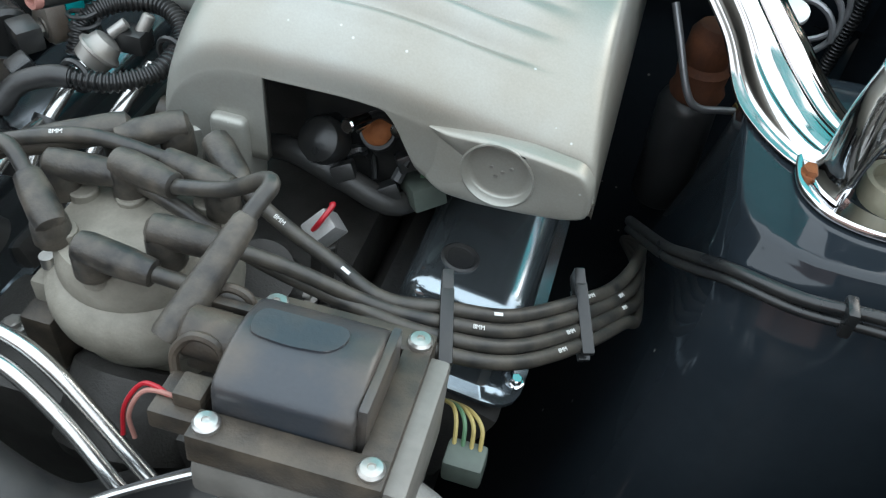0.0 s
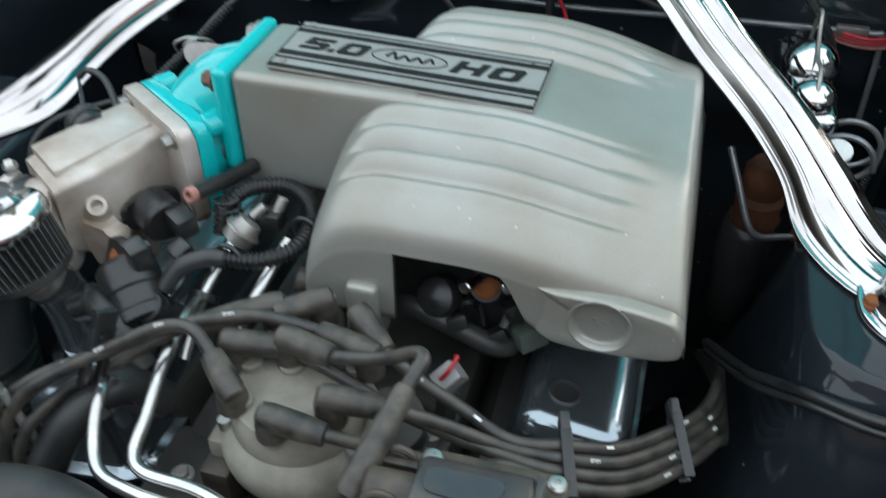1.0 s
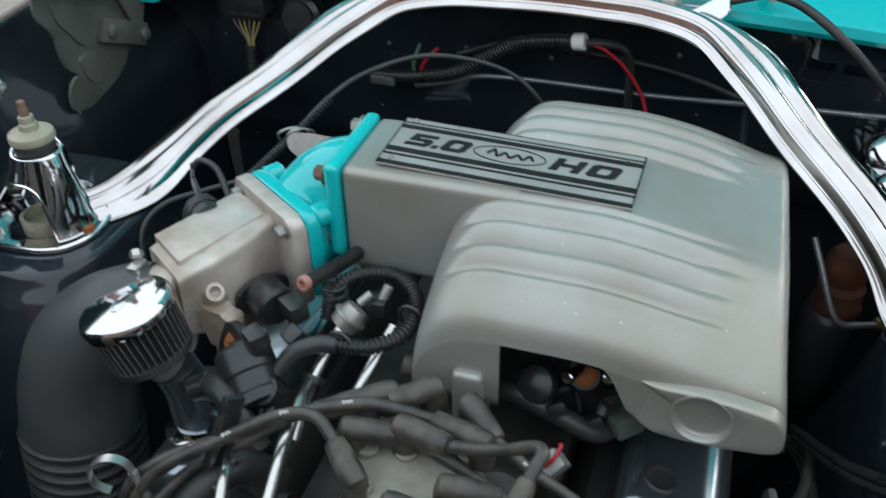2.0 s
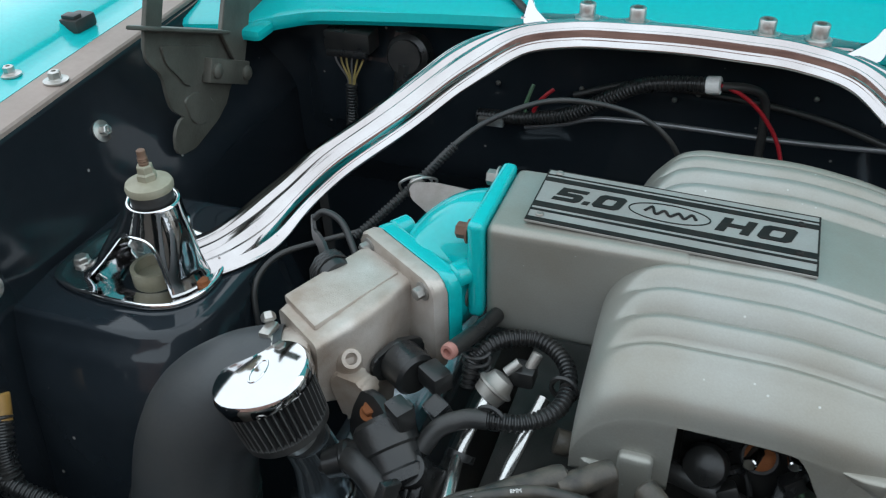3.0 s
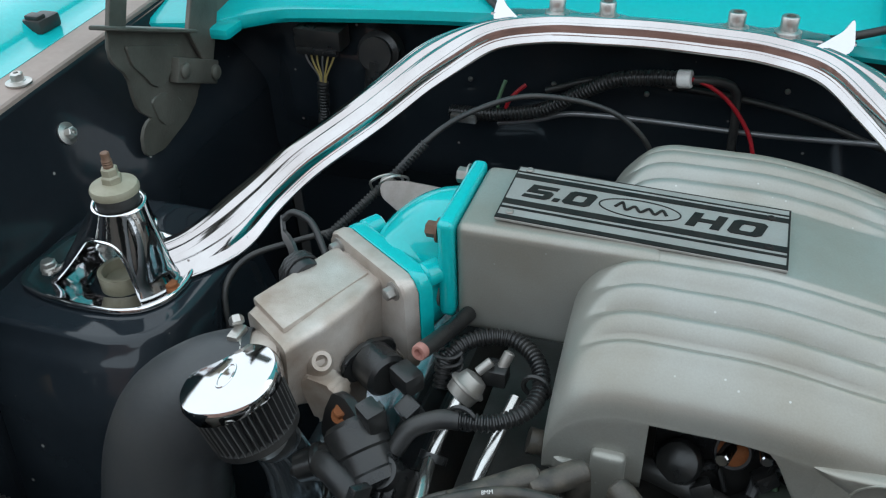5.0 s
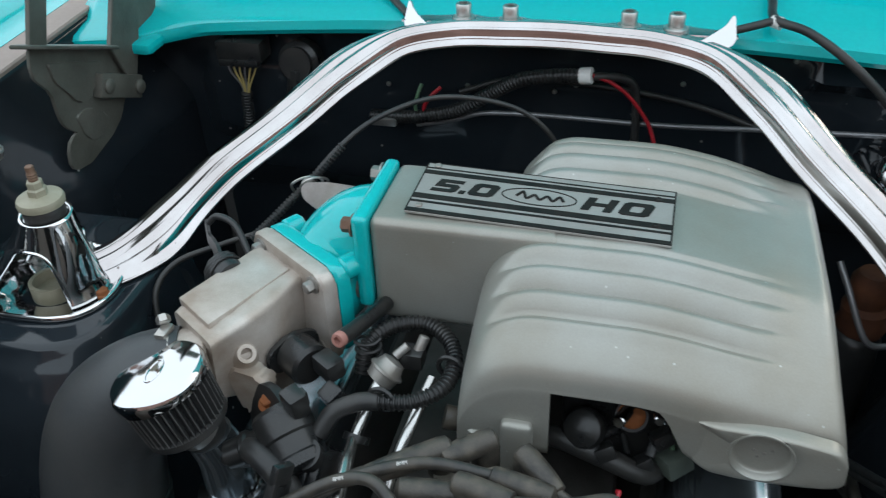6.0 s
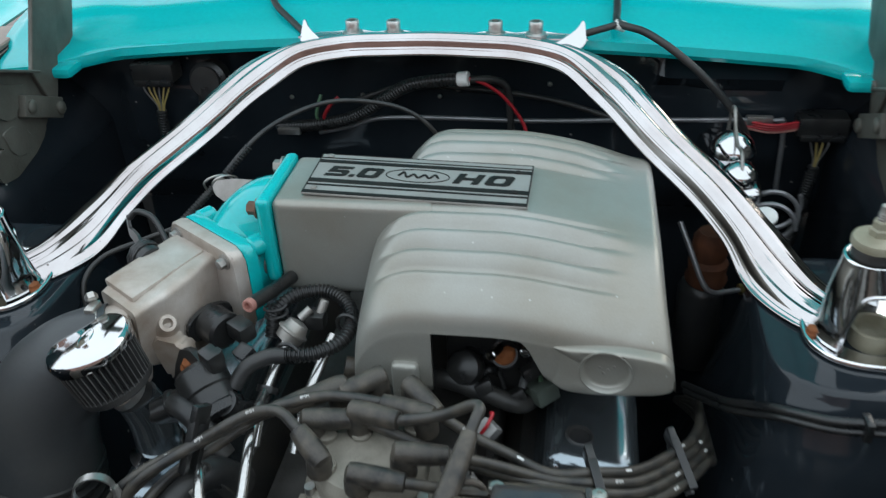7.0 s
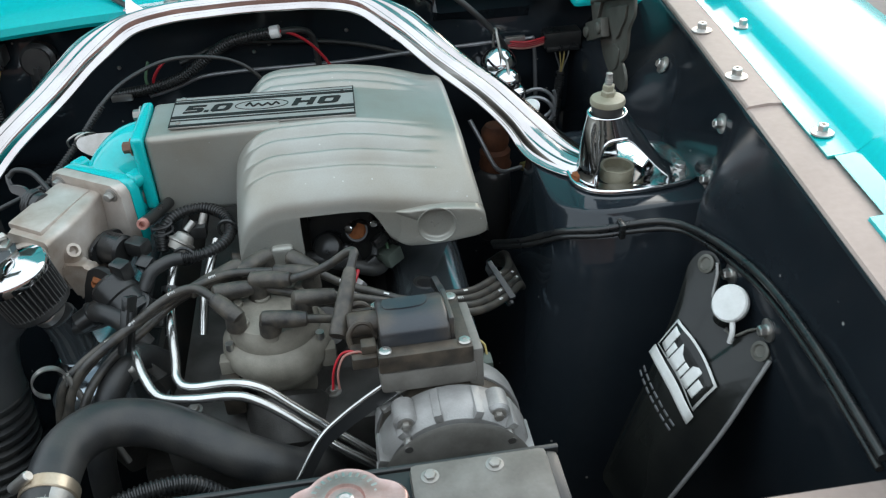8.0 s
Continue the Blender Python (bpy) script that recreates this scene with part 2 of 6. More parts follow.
def spline(points, step=6):
    """A smooth line through the points."""
    p = [Vector(q) for q in points]
    if len(p) == 2:
        return [p[0].lerp(p[1], i / step) for i in range(step + 1)]
    p = [2 * p[0] - p[1]] + p + [2 * p[-1] - p[-2]]
    out = []
    for i in range(1, len(p) - 2):
        for s in range(step):
            t = s / step
            a, b, c, d = p[i - 1], p[i], p[i + 1], p[i + 2]
            out.append(0.5 * ((2 * b) + (c - a) * t + (2 * a - 5 * b + 4 * c - d) * t * t + (3 * b - a - 3 * c + d) * t ** 3))
    return out + [p[-2]]


def frames(line):
    """A side and an up direction for each point of a line, with no twist."""
    tang = [(line[min(i + 1, len(line) - 1)] - line[max(i - 1, 0)]).normalized() for i in range(len(line))]
    side = tang[0].orthogonal().normalized()
    out = []
    for t in tang:
        side = (side - t * side.dot(t)).normalized()
        out.append((side, t.cross(side)))
    return out


def tube(points, r, seg=10, step=6, bm=None, ribs=0.0, pitch=0.004, radii=None):
    """A hose or wire along the points. ribs: the depth of its corrugations."""
    bm = bm or bmesh.new()
    line = spline(points, step)
    if ribs:
        length = sum((b - a).length for a, b in zip(line, line[1:]))
        want = int(length / pitch * 4)
        line = resample(line, want)
    rings = []
    fr = frames(line)
    for i, (c, (u, v)) in enumerate(zip(line, fr)):
        rr = r if radii is None else radii[0] + (radii[1] - radii[0]) * i / (len(line) - 1)
        if ribs:
            rr = rr - ribs * (1 if i % 4 in (0, 3) else 0)
        rings.append([c + u * (rr * math.cos(2 * math.pi * k / seg)) + v * (rr * math.sin(2 * math.pi * k / seg)) for k in range(seg)])
    return ring_mesh(bm, rings)


def resample(line, count):
    gaps = [0.0]
    for a, b in zip(line, line[1:]):
        gaps.append(gaps[-1] + (b - a).length)
    out = []
    j = 0
    for i in range(count + 1):
        s = gaps[-1] * i / count
        while j < len(gaps) - 2 and gaps[j + 1] < s:
            j += 1
        f = (s - gaps[j]) / max(1e-9, gaps[j + 1] - gaps[j])
        out.append(line[j].lerp(line[j + 1], min(1, max(0, f))))
    return out


def slab(outline, thick, m=None, bevel=0.001, bm=None):
    """A plate with the given outline in its own x and y, thick along z, laid by m."""
    bm = bm or bmesh.new()
    m = m or Matrix.Identity(4)
    low = [bm.verts.new(m @ Vector((x, y, 0))) for x, y in outline]
    high = [bm.verts.new(m @ Vector((x, y, thick))) for x, y in outline]
    n = len(low)
    faces = [bm.faces.new(low[::-1]), bm.faces.new(high)]
    for i in range(n):
        faces.append(bm.faces.new((low[i], low[(i + 1) % n], high[(i + 1) % n], high[i])))
    if bevel:
        edges = [e for f in faces[:2] for e in f.edges]
        bmesh.ops.bevel(bm, geom=edges, offset=bevel, segments=1, affect="EDGES")
    return bm


def rounded(points, r, seg=4):
    """An outline with its corners rounded."""
    out = []
    n = len(points)
    for i in range(n):
        a, b, c = (Vector(points[(i + k) % n]) for k in (-1, 0, 1))
        d1, d2 = (a - b), (c - b)
        k = min(r, d1.length * 0.45, d2.length * 0.45)
        p, q = b + d1.normalized() * k, b + d2.normalized() * k
        for s in range(seg + 1):
            t = s / seg
            v = p * (1 - t) ** 2 + b * 2 * t * (1 - t) + q * t * t
            out.append((v.x, v.y))
    return out


def frame_at(at, ax, ay):
    """The pose whose x runs along ax and whose y lies towards ay."""
    x = Vector(ax).normalized()
    z = x.cross(Vector(ay)).normalized()
    y = z.cross(x)
    m = Matrix((x, y, z)).transposed().to_4x4()
    m.translation = at
    return m


def hex_bolt(name, at, axis, r, parent, mat, height=None, washer=1.5, label=""):
    """A flanged hexagon head under its thing."""
    h = height or r * 0.9
    bm = lathe([(r * washer, 0), (r * washer, r * 0.22), (r * 1.02, r * 0.3)], at, axis, 18)
    m = Matrix.Translation(at) @ turned(axis)
    ring = lambda k, z: [m @ Vector((k * math.cos(i * math.pi / 3), k * math.sin(i * math.pi / 3), z)) for i in range(6)]
    ring_mesh(bm, [ring(r, r * 0.2), ring(r, h), ring(r * 0.82, h + r * 0.14)])
    return part(name, bm, mat, parent, label)


def socket_bolt(at, axis, r, parent, mat, height):
    """A cap screw with a hollow head, on a washer."""
    prof = [(r * 1.45, -0.0034), (r * 1.5, -0.0026), (r * 1.5, 0.0004), (r * 1.3, r * 0.2), (r, r * 0.24), (r, height - r * 0.12), (r * 0.9, height), (r * 0.55, height), (r * 0.5, height * 0.55)]
    return part("bolt", lathe(prof, at, axis, 20), mat, parent)


def smoothstep(a, b, x):
    t = min(1.0, max(0.0, (x - a) / (b - a)))
    return t * t * (3 - 2 * t)


def lettering(text, size, m, mat, parent, name="lettering", depth=0.0006):
    """Raised letters in the built-in font, centred on m."""
    curve = bpy.data.curves.new(name, "FONT")
    curve.body, curve.size, curve.extrude = text, size, depth
    curve.align_x, curve.align_y = "CENTER", "CENTER"
    temp = bpy.data.objects.new("temp", curve)
    data = bpy.data.meshes.new_from_object(temp)
    bpy.data.objects.remove(temp)
    bm = bmesh.new()
    bm.from_mesh(data)
    bpy.data.meshes.remove(data)
    bmesh.ops.transform(bm, matrix=m, verts=bm.verts)
    return part(name, bm, mat, parent)


HOUSE = material("brown_render", (0.27, 0.17, 0.15), 0.85, 0.0, (0.12, 0.075, 0.065), 0.9, 40, 0.9, 0.3)
# ---- ground and bodywork ----
def sheet(xs, ys, height, bm=None):
    """A sheet over a grid of x and y."""
    bm = bm or bmesh.new()
    rows = [[Vector((x, y, height(x, y))) for x in xs] for y in ys]
    return ring_mesh(bm, rows, False, False)


def steps(a, b, n):
    return [a + (b - a) * i / n for i in range(n + 1)]


structure("ground", sheet([-300, -30, -3, 0, 3, 30, 300], [-300, -30, -3, 0, 3, 30, 300], lambda x, y: 0.0), CONCRETE,
          "worn grey-brown concrete ground under the car", "ground")


def rail_x(y):
    """The inner edge of the wing rail, which draws in towards the nose."""
    return 0.553 + 0.115 * y if y < 0.1 else 0.5645 + 0.10 * (y - 0.1)


def firewall():
    bm = bmesh.new()
    xs, zs = steps(-0.66, 0.66, 66), steps(0.17, 0.985, 40)
    def depth(x, z):
        y = 0.405
        y -= 0.020 * smoothstep(0.30, 0.34, abs(x)) * (1 - smoothstep(0.44, 0.48, abs(x))) * smoothstep(0.80, 0.83, z) * (1 - smoothstep(0.915, 0.94, z))
        y -= 0.028 * smoothstep(0.925, 0.938, z) * (1 - smoothstep(0.955, 0.968, z)) * smoothstep(0.255, 0.27, x) * (1 - smoothstep(0.42, 0.435, x))
        y += 0.03 * (1 - smoothstep(0.70, 0.78, z))
        return y
    ring_mesh(bm, [[Vector((x, depth(x, z), z)) for x in xs] for z in zs], False, False)
    ob = structure("wall_north", bm, BLACK, "gloss black pressed steel firewall", "firewall")
    mod = ob.modifiers.new("thickness", "SOLIDIFY")
    mod.thickness, mod.offset = 0.004, 1
    return ob


def cowl():
    bm = bmesh.new()
    xs = steps(-0.60, 0.60, 60)
    def lip(x):
        return 1.000 - 0.10 * max(0.0, abs(x) - 0.16) ** 1.35
    def edge(x):
        return 0.350 - 0.045 * smoothstep(0.42, 0.52, abs(x))
    rows = []
    for dy, dz in ((0.020, -0.014), (0.004, -0.016), (0.0, -0.010), (0.002, 0.0), (0.010, 0.004), (0.05, 0.010), (0.075, 0.022), (0.10, 0.029), (0.22, 0.036), (0.40, 0.045), (0.60, 0.20)):
        rows.append([Vector((x, edge(x) + dy, lip(x) * (1 - smoothstep(0.05, 0.3, dy)) + 0.995 * smoothstep(0.05, 0.3, dy) + dz)) for x in xs])
    ring_mesh(bm, rows, False, False)
    ob = structure("cowl", bm, TURQUOISE, "glossy turquoise cowl panel behind the engine bay", "cowl")
    mod = ob.modifiers.new("thickness", "SOLIDIFY")
    mod.thickness, mod.offset = 0.003, -1
    for s in (-1, 1):
        box(s * 0.482 - 0.016, s * 0.482 + 0.016, 0.292, 0.33, 0.963, 0.977, 0.0065, bm=(tab := bmesh.new()))
        structure("trim", tab, TURQUOISE, "rounded turquoise drip tab at the cowl's end", "trim")


PANEL = tuple((0.058 * smoothstep(0.990, 0.850, z) + 0.004 * smoothstep(0.85, 0.4, z), z) for z in steps(0.982, 0.84, 28) + steps(0.83, 0.25, 12))


def panel_x(y, z):
    """How far out the inner wing panel stands."""
    for (k0, z0), (k1, z1) in zip(PANEL, PANEL[1:]):
        if z >= z1:
            k = k0 + (k1 - k0) * (z0 - z) / (z0 - z1)
            break
    # a pressed pocket gives the shock tower's cap its room
    u = min(1.0, max(0.0, (0.165 - abs(y - 0.012)) / 0.105))
    pocket = 0.046 * u * u * u * (10 - 15 * u + 6 * u * u)
    return rail_x(y) - k / 0.058 * max(0.012, rail_x(y) - 0.493 - pocket)


def side(s):
    """The wing, its rail and the inner panel on one side."""
    word = "left" if s < 0 else "right"
    ys = sorted(steps(-0.60, 0.42, 102) + [-0.1252, -0.1248])
    # inner panel
    bm = bmesh.new()
    rows = [[Vector((s * panel_x(y, z), y, z)) for y in ys] for k, z in PANEL]
    ring_mesh(bm, rows, False, False)
    ob = structure("inner_wing_" + word, bm, WING_BLACK, "gloss black inner wing panel with a folded seam", "inner wing")
    mod = ob.modifiers.new("thickness", "SOLIDIFY")
    mod.thickness, mod.offset = 0.003, 0
    # rail
    bm = bmesh.new()
    rows = []
    for k, dz in ((-0.001, -0.012), (-0.001, -0.002), (0.001, 0.0), (0.022, 0.0015), (0.044, 0.0), (0.060, -0.002)):
        rows.append([Vector((s * (rail_x(y) + k), y, 0.985 + dz + (0.003 if y > -0.125 and k < 0.05 else 0.0))) for y in ys])
    ring_mesh(bm, rows, False, False)
    structure("rail_" + word, bm, SATIN_RAIL, "satin black steel rail along the wing's edge", "rail")
    # wing
    bm = bmesh.new()
    def lip(y):
        return 0.038 if y > -0.245 else (0.046 if y > -0.350 else 0.029)
    prof = ((0.0, 0.0), (0.0, 0.004), (0.014, 0.005), (0.028, 0.006), (0.034, 0.010), (0.046, 0.020), (0.08, 0.027), (0.14, 0.028), (0.20, 0.016), (0.245, -0.02), (0.27, -0.08), (0.275, -0.30), (0.25, -0.62))
    yy = sorted(set(ys + [-0.2449, -0.2451, -0.3499, -0.3501, 0.5, 0.7, -0.66]))
    rows = [[Vector((s * (rail_x(y) + (lip(y) * (1 - i / 5) + 0.036 * i / 5 if i < 5 else 0.036) + k), y, 0.985 + dz)) for y in yy] for i, (k, dz) in enumerate(prof)]
    ring_mesh(bm, rows, False, False)
    ob = structure("wing_" + word, bm, TURQUOISE, "glossy turquoise front wing", "car wing")
    mod = ob.modifiers.new("thickness", "SOLIDIFY")
    mod.thickness, mod.offset = 0.002, -1


SATIN_RAIL = material("rail_paint", (0.30, 0.235, 0.205), 0.55, 0.0, (0.38, 0.30, 0.265), 10, 150, 0.7, 0.08, rough_vary=0.08, shine=0.25)


def tower(s):
    """A shock tower: a drawn box that widens downwards."""
    word = "left" if s < 0 else "right"
    bm = bmesh.new()
    rings = []
    levels = ((0.8475, 0.03), (0.848, 0.008), (0.8472, 0.003), (0.8450, 0.001), (0.8400, -0.001), (0.832, 0.002), (0.820, 0.004), (0.806, 0.008), (0.792, 0.010), (0.778, 0.012), (0.74, 0.02), (0.62, 0.034), (0.45, 0.05), (0.25, 0.06))
    for i, (z, g) in enumerate(levels):
        low = (0.848 - min(z, 0.848)) if i > 4 else 0.0
        x0, x1 = 0.350 - 0.12 * low - 0.35 * low * low, 0.60
        y0, y1 = -0.082 - 0.55 * min(low, 0.06) - 0.2 * max(0.0, low - 0.06) + (g if i < 4 else 0.0), 0.135 + 0.25 * low
        if i < 4:
            x0 += g
            y1 -= g
        r = 0.066 + 0.045 * min(1, low * 3)
        out = rounded([(x0, y0), (x1, y0), (x1, y1), (x0, y1)], r, 6)
        rings.append([Vector((s * x, y, z)) for x, y in out])
    ring_mesh(bm, rings)
    structure("shock_tower_" + word, bm, BLACK, "gloss black pressed steel shock tower", "shock tower")


firewall()
cowl()


def hood():
    """The hood, propped nearly upright behind the cowl."""
    t = thing("car_hood", (0.0, 0.50, 1.09), "turquoise car hood standing open behind the engine bay", "car hood")
    m = frame_at((0.0, 0.462, 1.055), (1, 0, 0), (0, 0.12, 1.05))
    part("skin", slab(rounded([(-0.66, 0.0), (0.66, 0.0), (0.60, 1.05), (-0.60, 1.05)], 0.06), 0.003, m @ Matrix.Translation((0, 0, -0.022)), 0.001), TURQUOISE, t)
    part("inner_frame", box(-0.60, 0.60, 0.02, 0.10, -0.019, 0.004, 0.006, m), TURQUOISE, t)
    part("inner_frame", box(-0.55, 0.55, 0.95, 1.03, -0.019, 0.004, 0.006, m), TURQUOISE, t)
    for x in (-0.56, 0.0, 0.56):
        part("inner_rib", box(x - 0.035, x + 0.035, 0.101, 0.949, -0.019, 0.004, 0.006, m), TURQUOISE, t)
    return t


HOOD = hood()

bm = box(-20.0, 20.0, -4.7, -4.5, 0.0, 2.9, 0.0)
structure("wall_south", bm, HOUSE, "plain brown rendered wall across the drive", "wall")
for s in (-1, 1):
    side(s)
    tower(s)

bm = box(-0.56, 0.56, -0.600, -0.575, 0.25, 0.888, 0.006)
box(-0.56, 0.56, -0.600, -0.541, 0.889, 0.900, 0.004, bm=bm)
structure("radiator_support", bm, SATIN_RAIL, "black radiator support panel with a folded top flange", "panel")
bm = box(-0.86, 0.86, -0.69, -0.61, 0.25, 0.86, 0.02)
structure("nose_panel", bm, TURQUOISE, "plain turquoise nose panel", "panel")
bm = box(-0.60, 0.60, -0.60, 0.46, 0.16, 0.20, 0.01)
structure("undertray", bm, SATIN, "black underside closing the engine bay", "panel")


# ---- fixings on rails and inner wings ----
def fixing(x, y, z, axis, r, name="bolt", label="zinc-plated flanged bolt with a large washer", high=1.0):
    t = thing(name, (x, y, z), label, "bolt", "bolts round the engine bay")
    prof = [(r * 2.0, 0), (r * 2.0, r * 0.3), (r * 1.15, r * 0.5), (r * 1.1, r * 0.6), (r, r * 0.6), (r, r * (0.6 + high)), (r * 0.85, r * (0.75 + high))]
    part("washer", lathe(prof[:4], (x, y, z), axis, 20), STEEL, t)
    m = Matrix.Translation((x, y, z)) @ turned(axis)
    ring = lambda k, h: [m @ Vector((k * math.cos(i * math.pi / 3), k * math.sin(i * math.pi / 3), h)) for i in range(6)]
    bm = ring_mesh(bmesh.new(), [ring(r, r * 0.5), ring(r, r * (0.6 + high)), ring(r * 0.8, r * (0.78 + high)), ring(r * 0.45, r * (0.78 + high)), ring(r * 0.4, r * (0.3 + high))])
    part("hex_head", bm, STEEL, t)


for s in (-1, 1):
    fixing(s * 0.575, 0.092, 0.9893, (0, 0, 1), 0.0062)
    fixing(s * 0.557, -0.053, 0.9893, (0, 0, 1), 0.0062)
    fixing(s * 0.627, 0.088, 0.9912, (0, 0, 1), 0.0055)
    fixing(s * 0.578, -0.204, 0.9912, (0, 0, 1), 0.0055)
    for y, z in ((0.106 if s < 0 else 0.130, 0.9315), (-0.070, 0.942), (-0.100, 0.888), (-0.236, 0.857), (-0.322, 0.852)):
        slope = (panel_x(y, z + 0.004) - panel_x(y, z - 0.004)) / 0.008
        fixing(s * (panel_x(y, z) - 0.0015), y, z, (-s, 0, slope), 0.0058)
    # rubber hood bumper on the wing's lip
    t = thing("hood_bumper", (s * 0.645, 0.215, 0.992), "square black rubber hood bumper on the wing lip", "rubber bumper", "hood bumpers")
    bm = box(s * 0.645 - 0.012, s * 0.645 + 0.012, 0.198, 0.232, 0.9905, 1.006, 0.004)
    part("block", bm, RUBBER, t)
    part("cap", box(s * 0.645 - 0.009, s * 0.645 + 0.009, 0.201, 0.214, 1.005, 1.010, 0.002), RUBBER, t)


# ---- chrome brace from tower to cowl to tower ----
def brace():
    t = thing("cowl_brace", (0.004, 0.335, 1.0), "long chromed steel brace bolted between shock towers and cowl", "strut brace")
    half = [(-0.424, 0.014, 0.8545), (-0.406, 0.034, 0.8545), (-0.388, 0.056, 0.8560), (-0.371, 0.086, 0.861), (-0.350, 0.123, 0.875), (-0.317, 0.163, 0.902), (-0.262, 0.212, 0.938), (-0.208, 0.265, 0.977), (-0.164, 0.300, 0.997), (-0.110, 0.321, 1.003), (-0.05, 0.328, 1.004)]
    path = half + [(0.0, 0.330, 1.0045)] + [(-x, y, z) for x, y, z in half[::-1]]
    line = resample(spline([(x - 0.003 + 0.003 * smoothstep(0.30, 0.39, abs(x)), y, z) for x, y, z in path], 8), 150)
    section = [(-0.80, -0.025), (-0.795, -0.0200), (-0.775, -0.0176), (-0.75, -0.0170), (-0.72, -0.0145), (-0.655, -0.0074), (-0.64, -0.0072), (-0.62, -0.0042), (-0.56, 0.0022), (-0.50, 0.0068), (-0.45, 0.0088), (-0.40, 0.0084), (-0.36, 0.0080), (-0.31, 0.0100), (-0.22, 0.0124), (-0.08, 0.0132), (0.06, 0.0126), (0.18, 0.0100), (0.26, 0.0064), (0.31, 0.0054), (0.37, 0.0066), (0.46, 0.0084), (0.62, 0.0082), (0.80, 0.0060), (0.92, 0.0035), (0.98, 0.0), (1.0, -0.008)]
    section = [(p.x, p.y / 20) for p in resample(spline([(k, h * 20, 0.0) for k, h in section], 4), 96)]
    # faint ripples added along the bar to break its reflections into fine lines
    drawn = lambda k, i: 0.00010 * math.sin(31 * k + 1.3 * math.sin(i * 0.07)) + 0.00006 * math.sin(53 * k + 0.9 * math.sin(i * 0.11 + 2)) + 0.00012 * math.sin(13 * k + i * 0.05)
    rings = []
    for i, c in enumerate(line):
        d = (line[min(i + 1, 150)] - line[max(i - 1, 0)]).normalized()
        across = Vector((-d.y, d.x, 0)).normalized()
        up = d.cross(across) * -1
        if up.z < 0:
            up = -up
        # the sheet leans a little towards the engine along the legs
        u = abs(i / 75 - 1)
        lean = 0.10 * smoothstep(0.25, 0.4, u) * (1 - smoothstep(0.78, 0.9, u))
        across, up = (across * math.cos(lean) + up * math.sin(lean)), (up * math.cos(lean) - across * math.sin(lean))
        wide = (0.028 + 0.018 * smoothstep(0.28, 0.42, u)) * math.sqrt(max(0.02, 1 - smoothstep(0.94, 1.0, u) ** 2))
        tall = 1.0 - 0.50 * smoothstep(0.84, 0.97, u)
        leg = smoothstep(0.3, 0.45, u)
        shift = 0.004 * (1 - smoothstep(0.2, 0.4, u))
        foot = smoothstep(0.74, 0.88, u)
        rings.append([c + across * (k * wide * (0.78 - 0.20 * leg + 0.38 * foot if k < 0 else 1 - 0.22 * leg) - shift) + up * (h * tall * (0.40 - 0.10 * leg if h < 0 else 1) + drawn(k, i)) for k, h in section])
    bm = ring_mesh(bmesh.new(), rings, False, False)
    bar = part("bar", bm, OLD_CHROME, t, angle=60)
    mod = bar.modifiers.new("thickness", "SOLIDIFY")
    mod.thickness, mod.offset = 0.0025, -1
    # rust bled into the troughs at the feet
    for s in (-1, 1):
        m = Matrix.Translation((s * 0.3985, 0.0725, 0.8612)) @ Matrix.Rotation(radians(-42 * s), 4, "Z") @ Matrix.Diagonal((0.013, 0.0028, 0.0011, 1))
        spot = bmesh.new()
        bmesh.ops.create_uvsphere(spot, u_segments=20, v_segments=10, radius=1, matrix=m)
        part("rust_stain", spot, RUST, t, "orange rust stain")
    # mounting flange with a scalloped edge on the cowl
    n = 60
    front = [(-0.172 + 0.352 * i / n, 0.334) for i in range(n + 1)]
    back = []
    for i in range(n + 1):
        x = 0.180 - 0.352 * i / n
        near = min(abs(x - b) for b in (-0.104, -0.053, 0.071, 0.119))
        back.append((x, 0.352 + 0.010 * math.exp(-(near / 0.020) ** 2) - 0.012 * smoothstep(0.150, 0.176, abs(x - 0.004))))
    bm = slab(front + back, 0.0025, Matrix.Translation((0, 0, 1.0055)), 0)
    part("flange", bm, CHROME, t)
    for s in (-1, 1):
        m = frame_at((0.004 + s * 0.150, 0.320, 1.006), (s * 0.80, 0.55, 0.10), (s * -0.15, 0.50, 0.85))
        out = [(-0.034, -0.010), (0.0, -0.012), (0.026, -0.008), (0.034, 0.022), (0.020, 0.012), (-0.004, 0.006), (-0.032, 0.002)]
        part("gusset", slab(rounded(out, 0.006), 0.0025, m, 0.0006), CHROME, t)
    for x in (-0.104, -0.053, 0.071, 0.119):
        socket_bolt((x, 0.342, 1.0114), (0, 0.02, 1), 0.0084, t, STEEL, 0.0152)
    return t


brace()


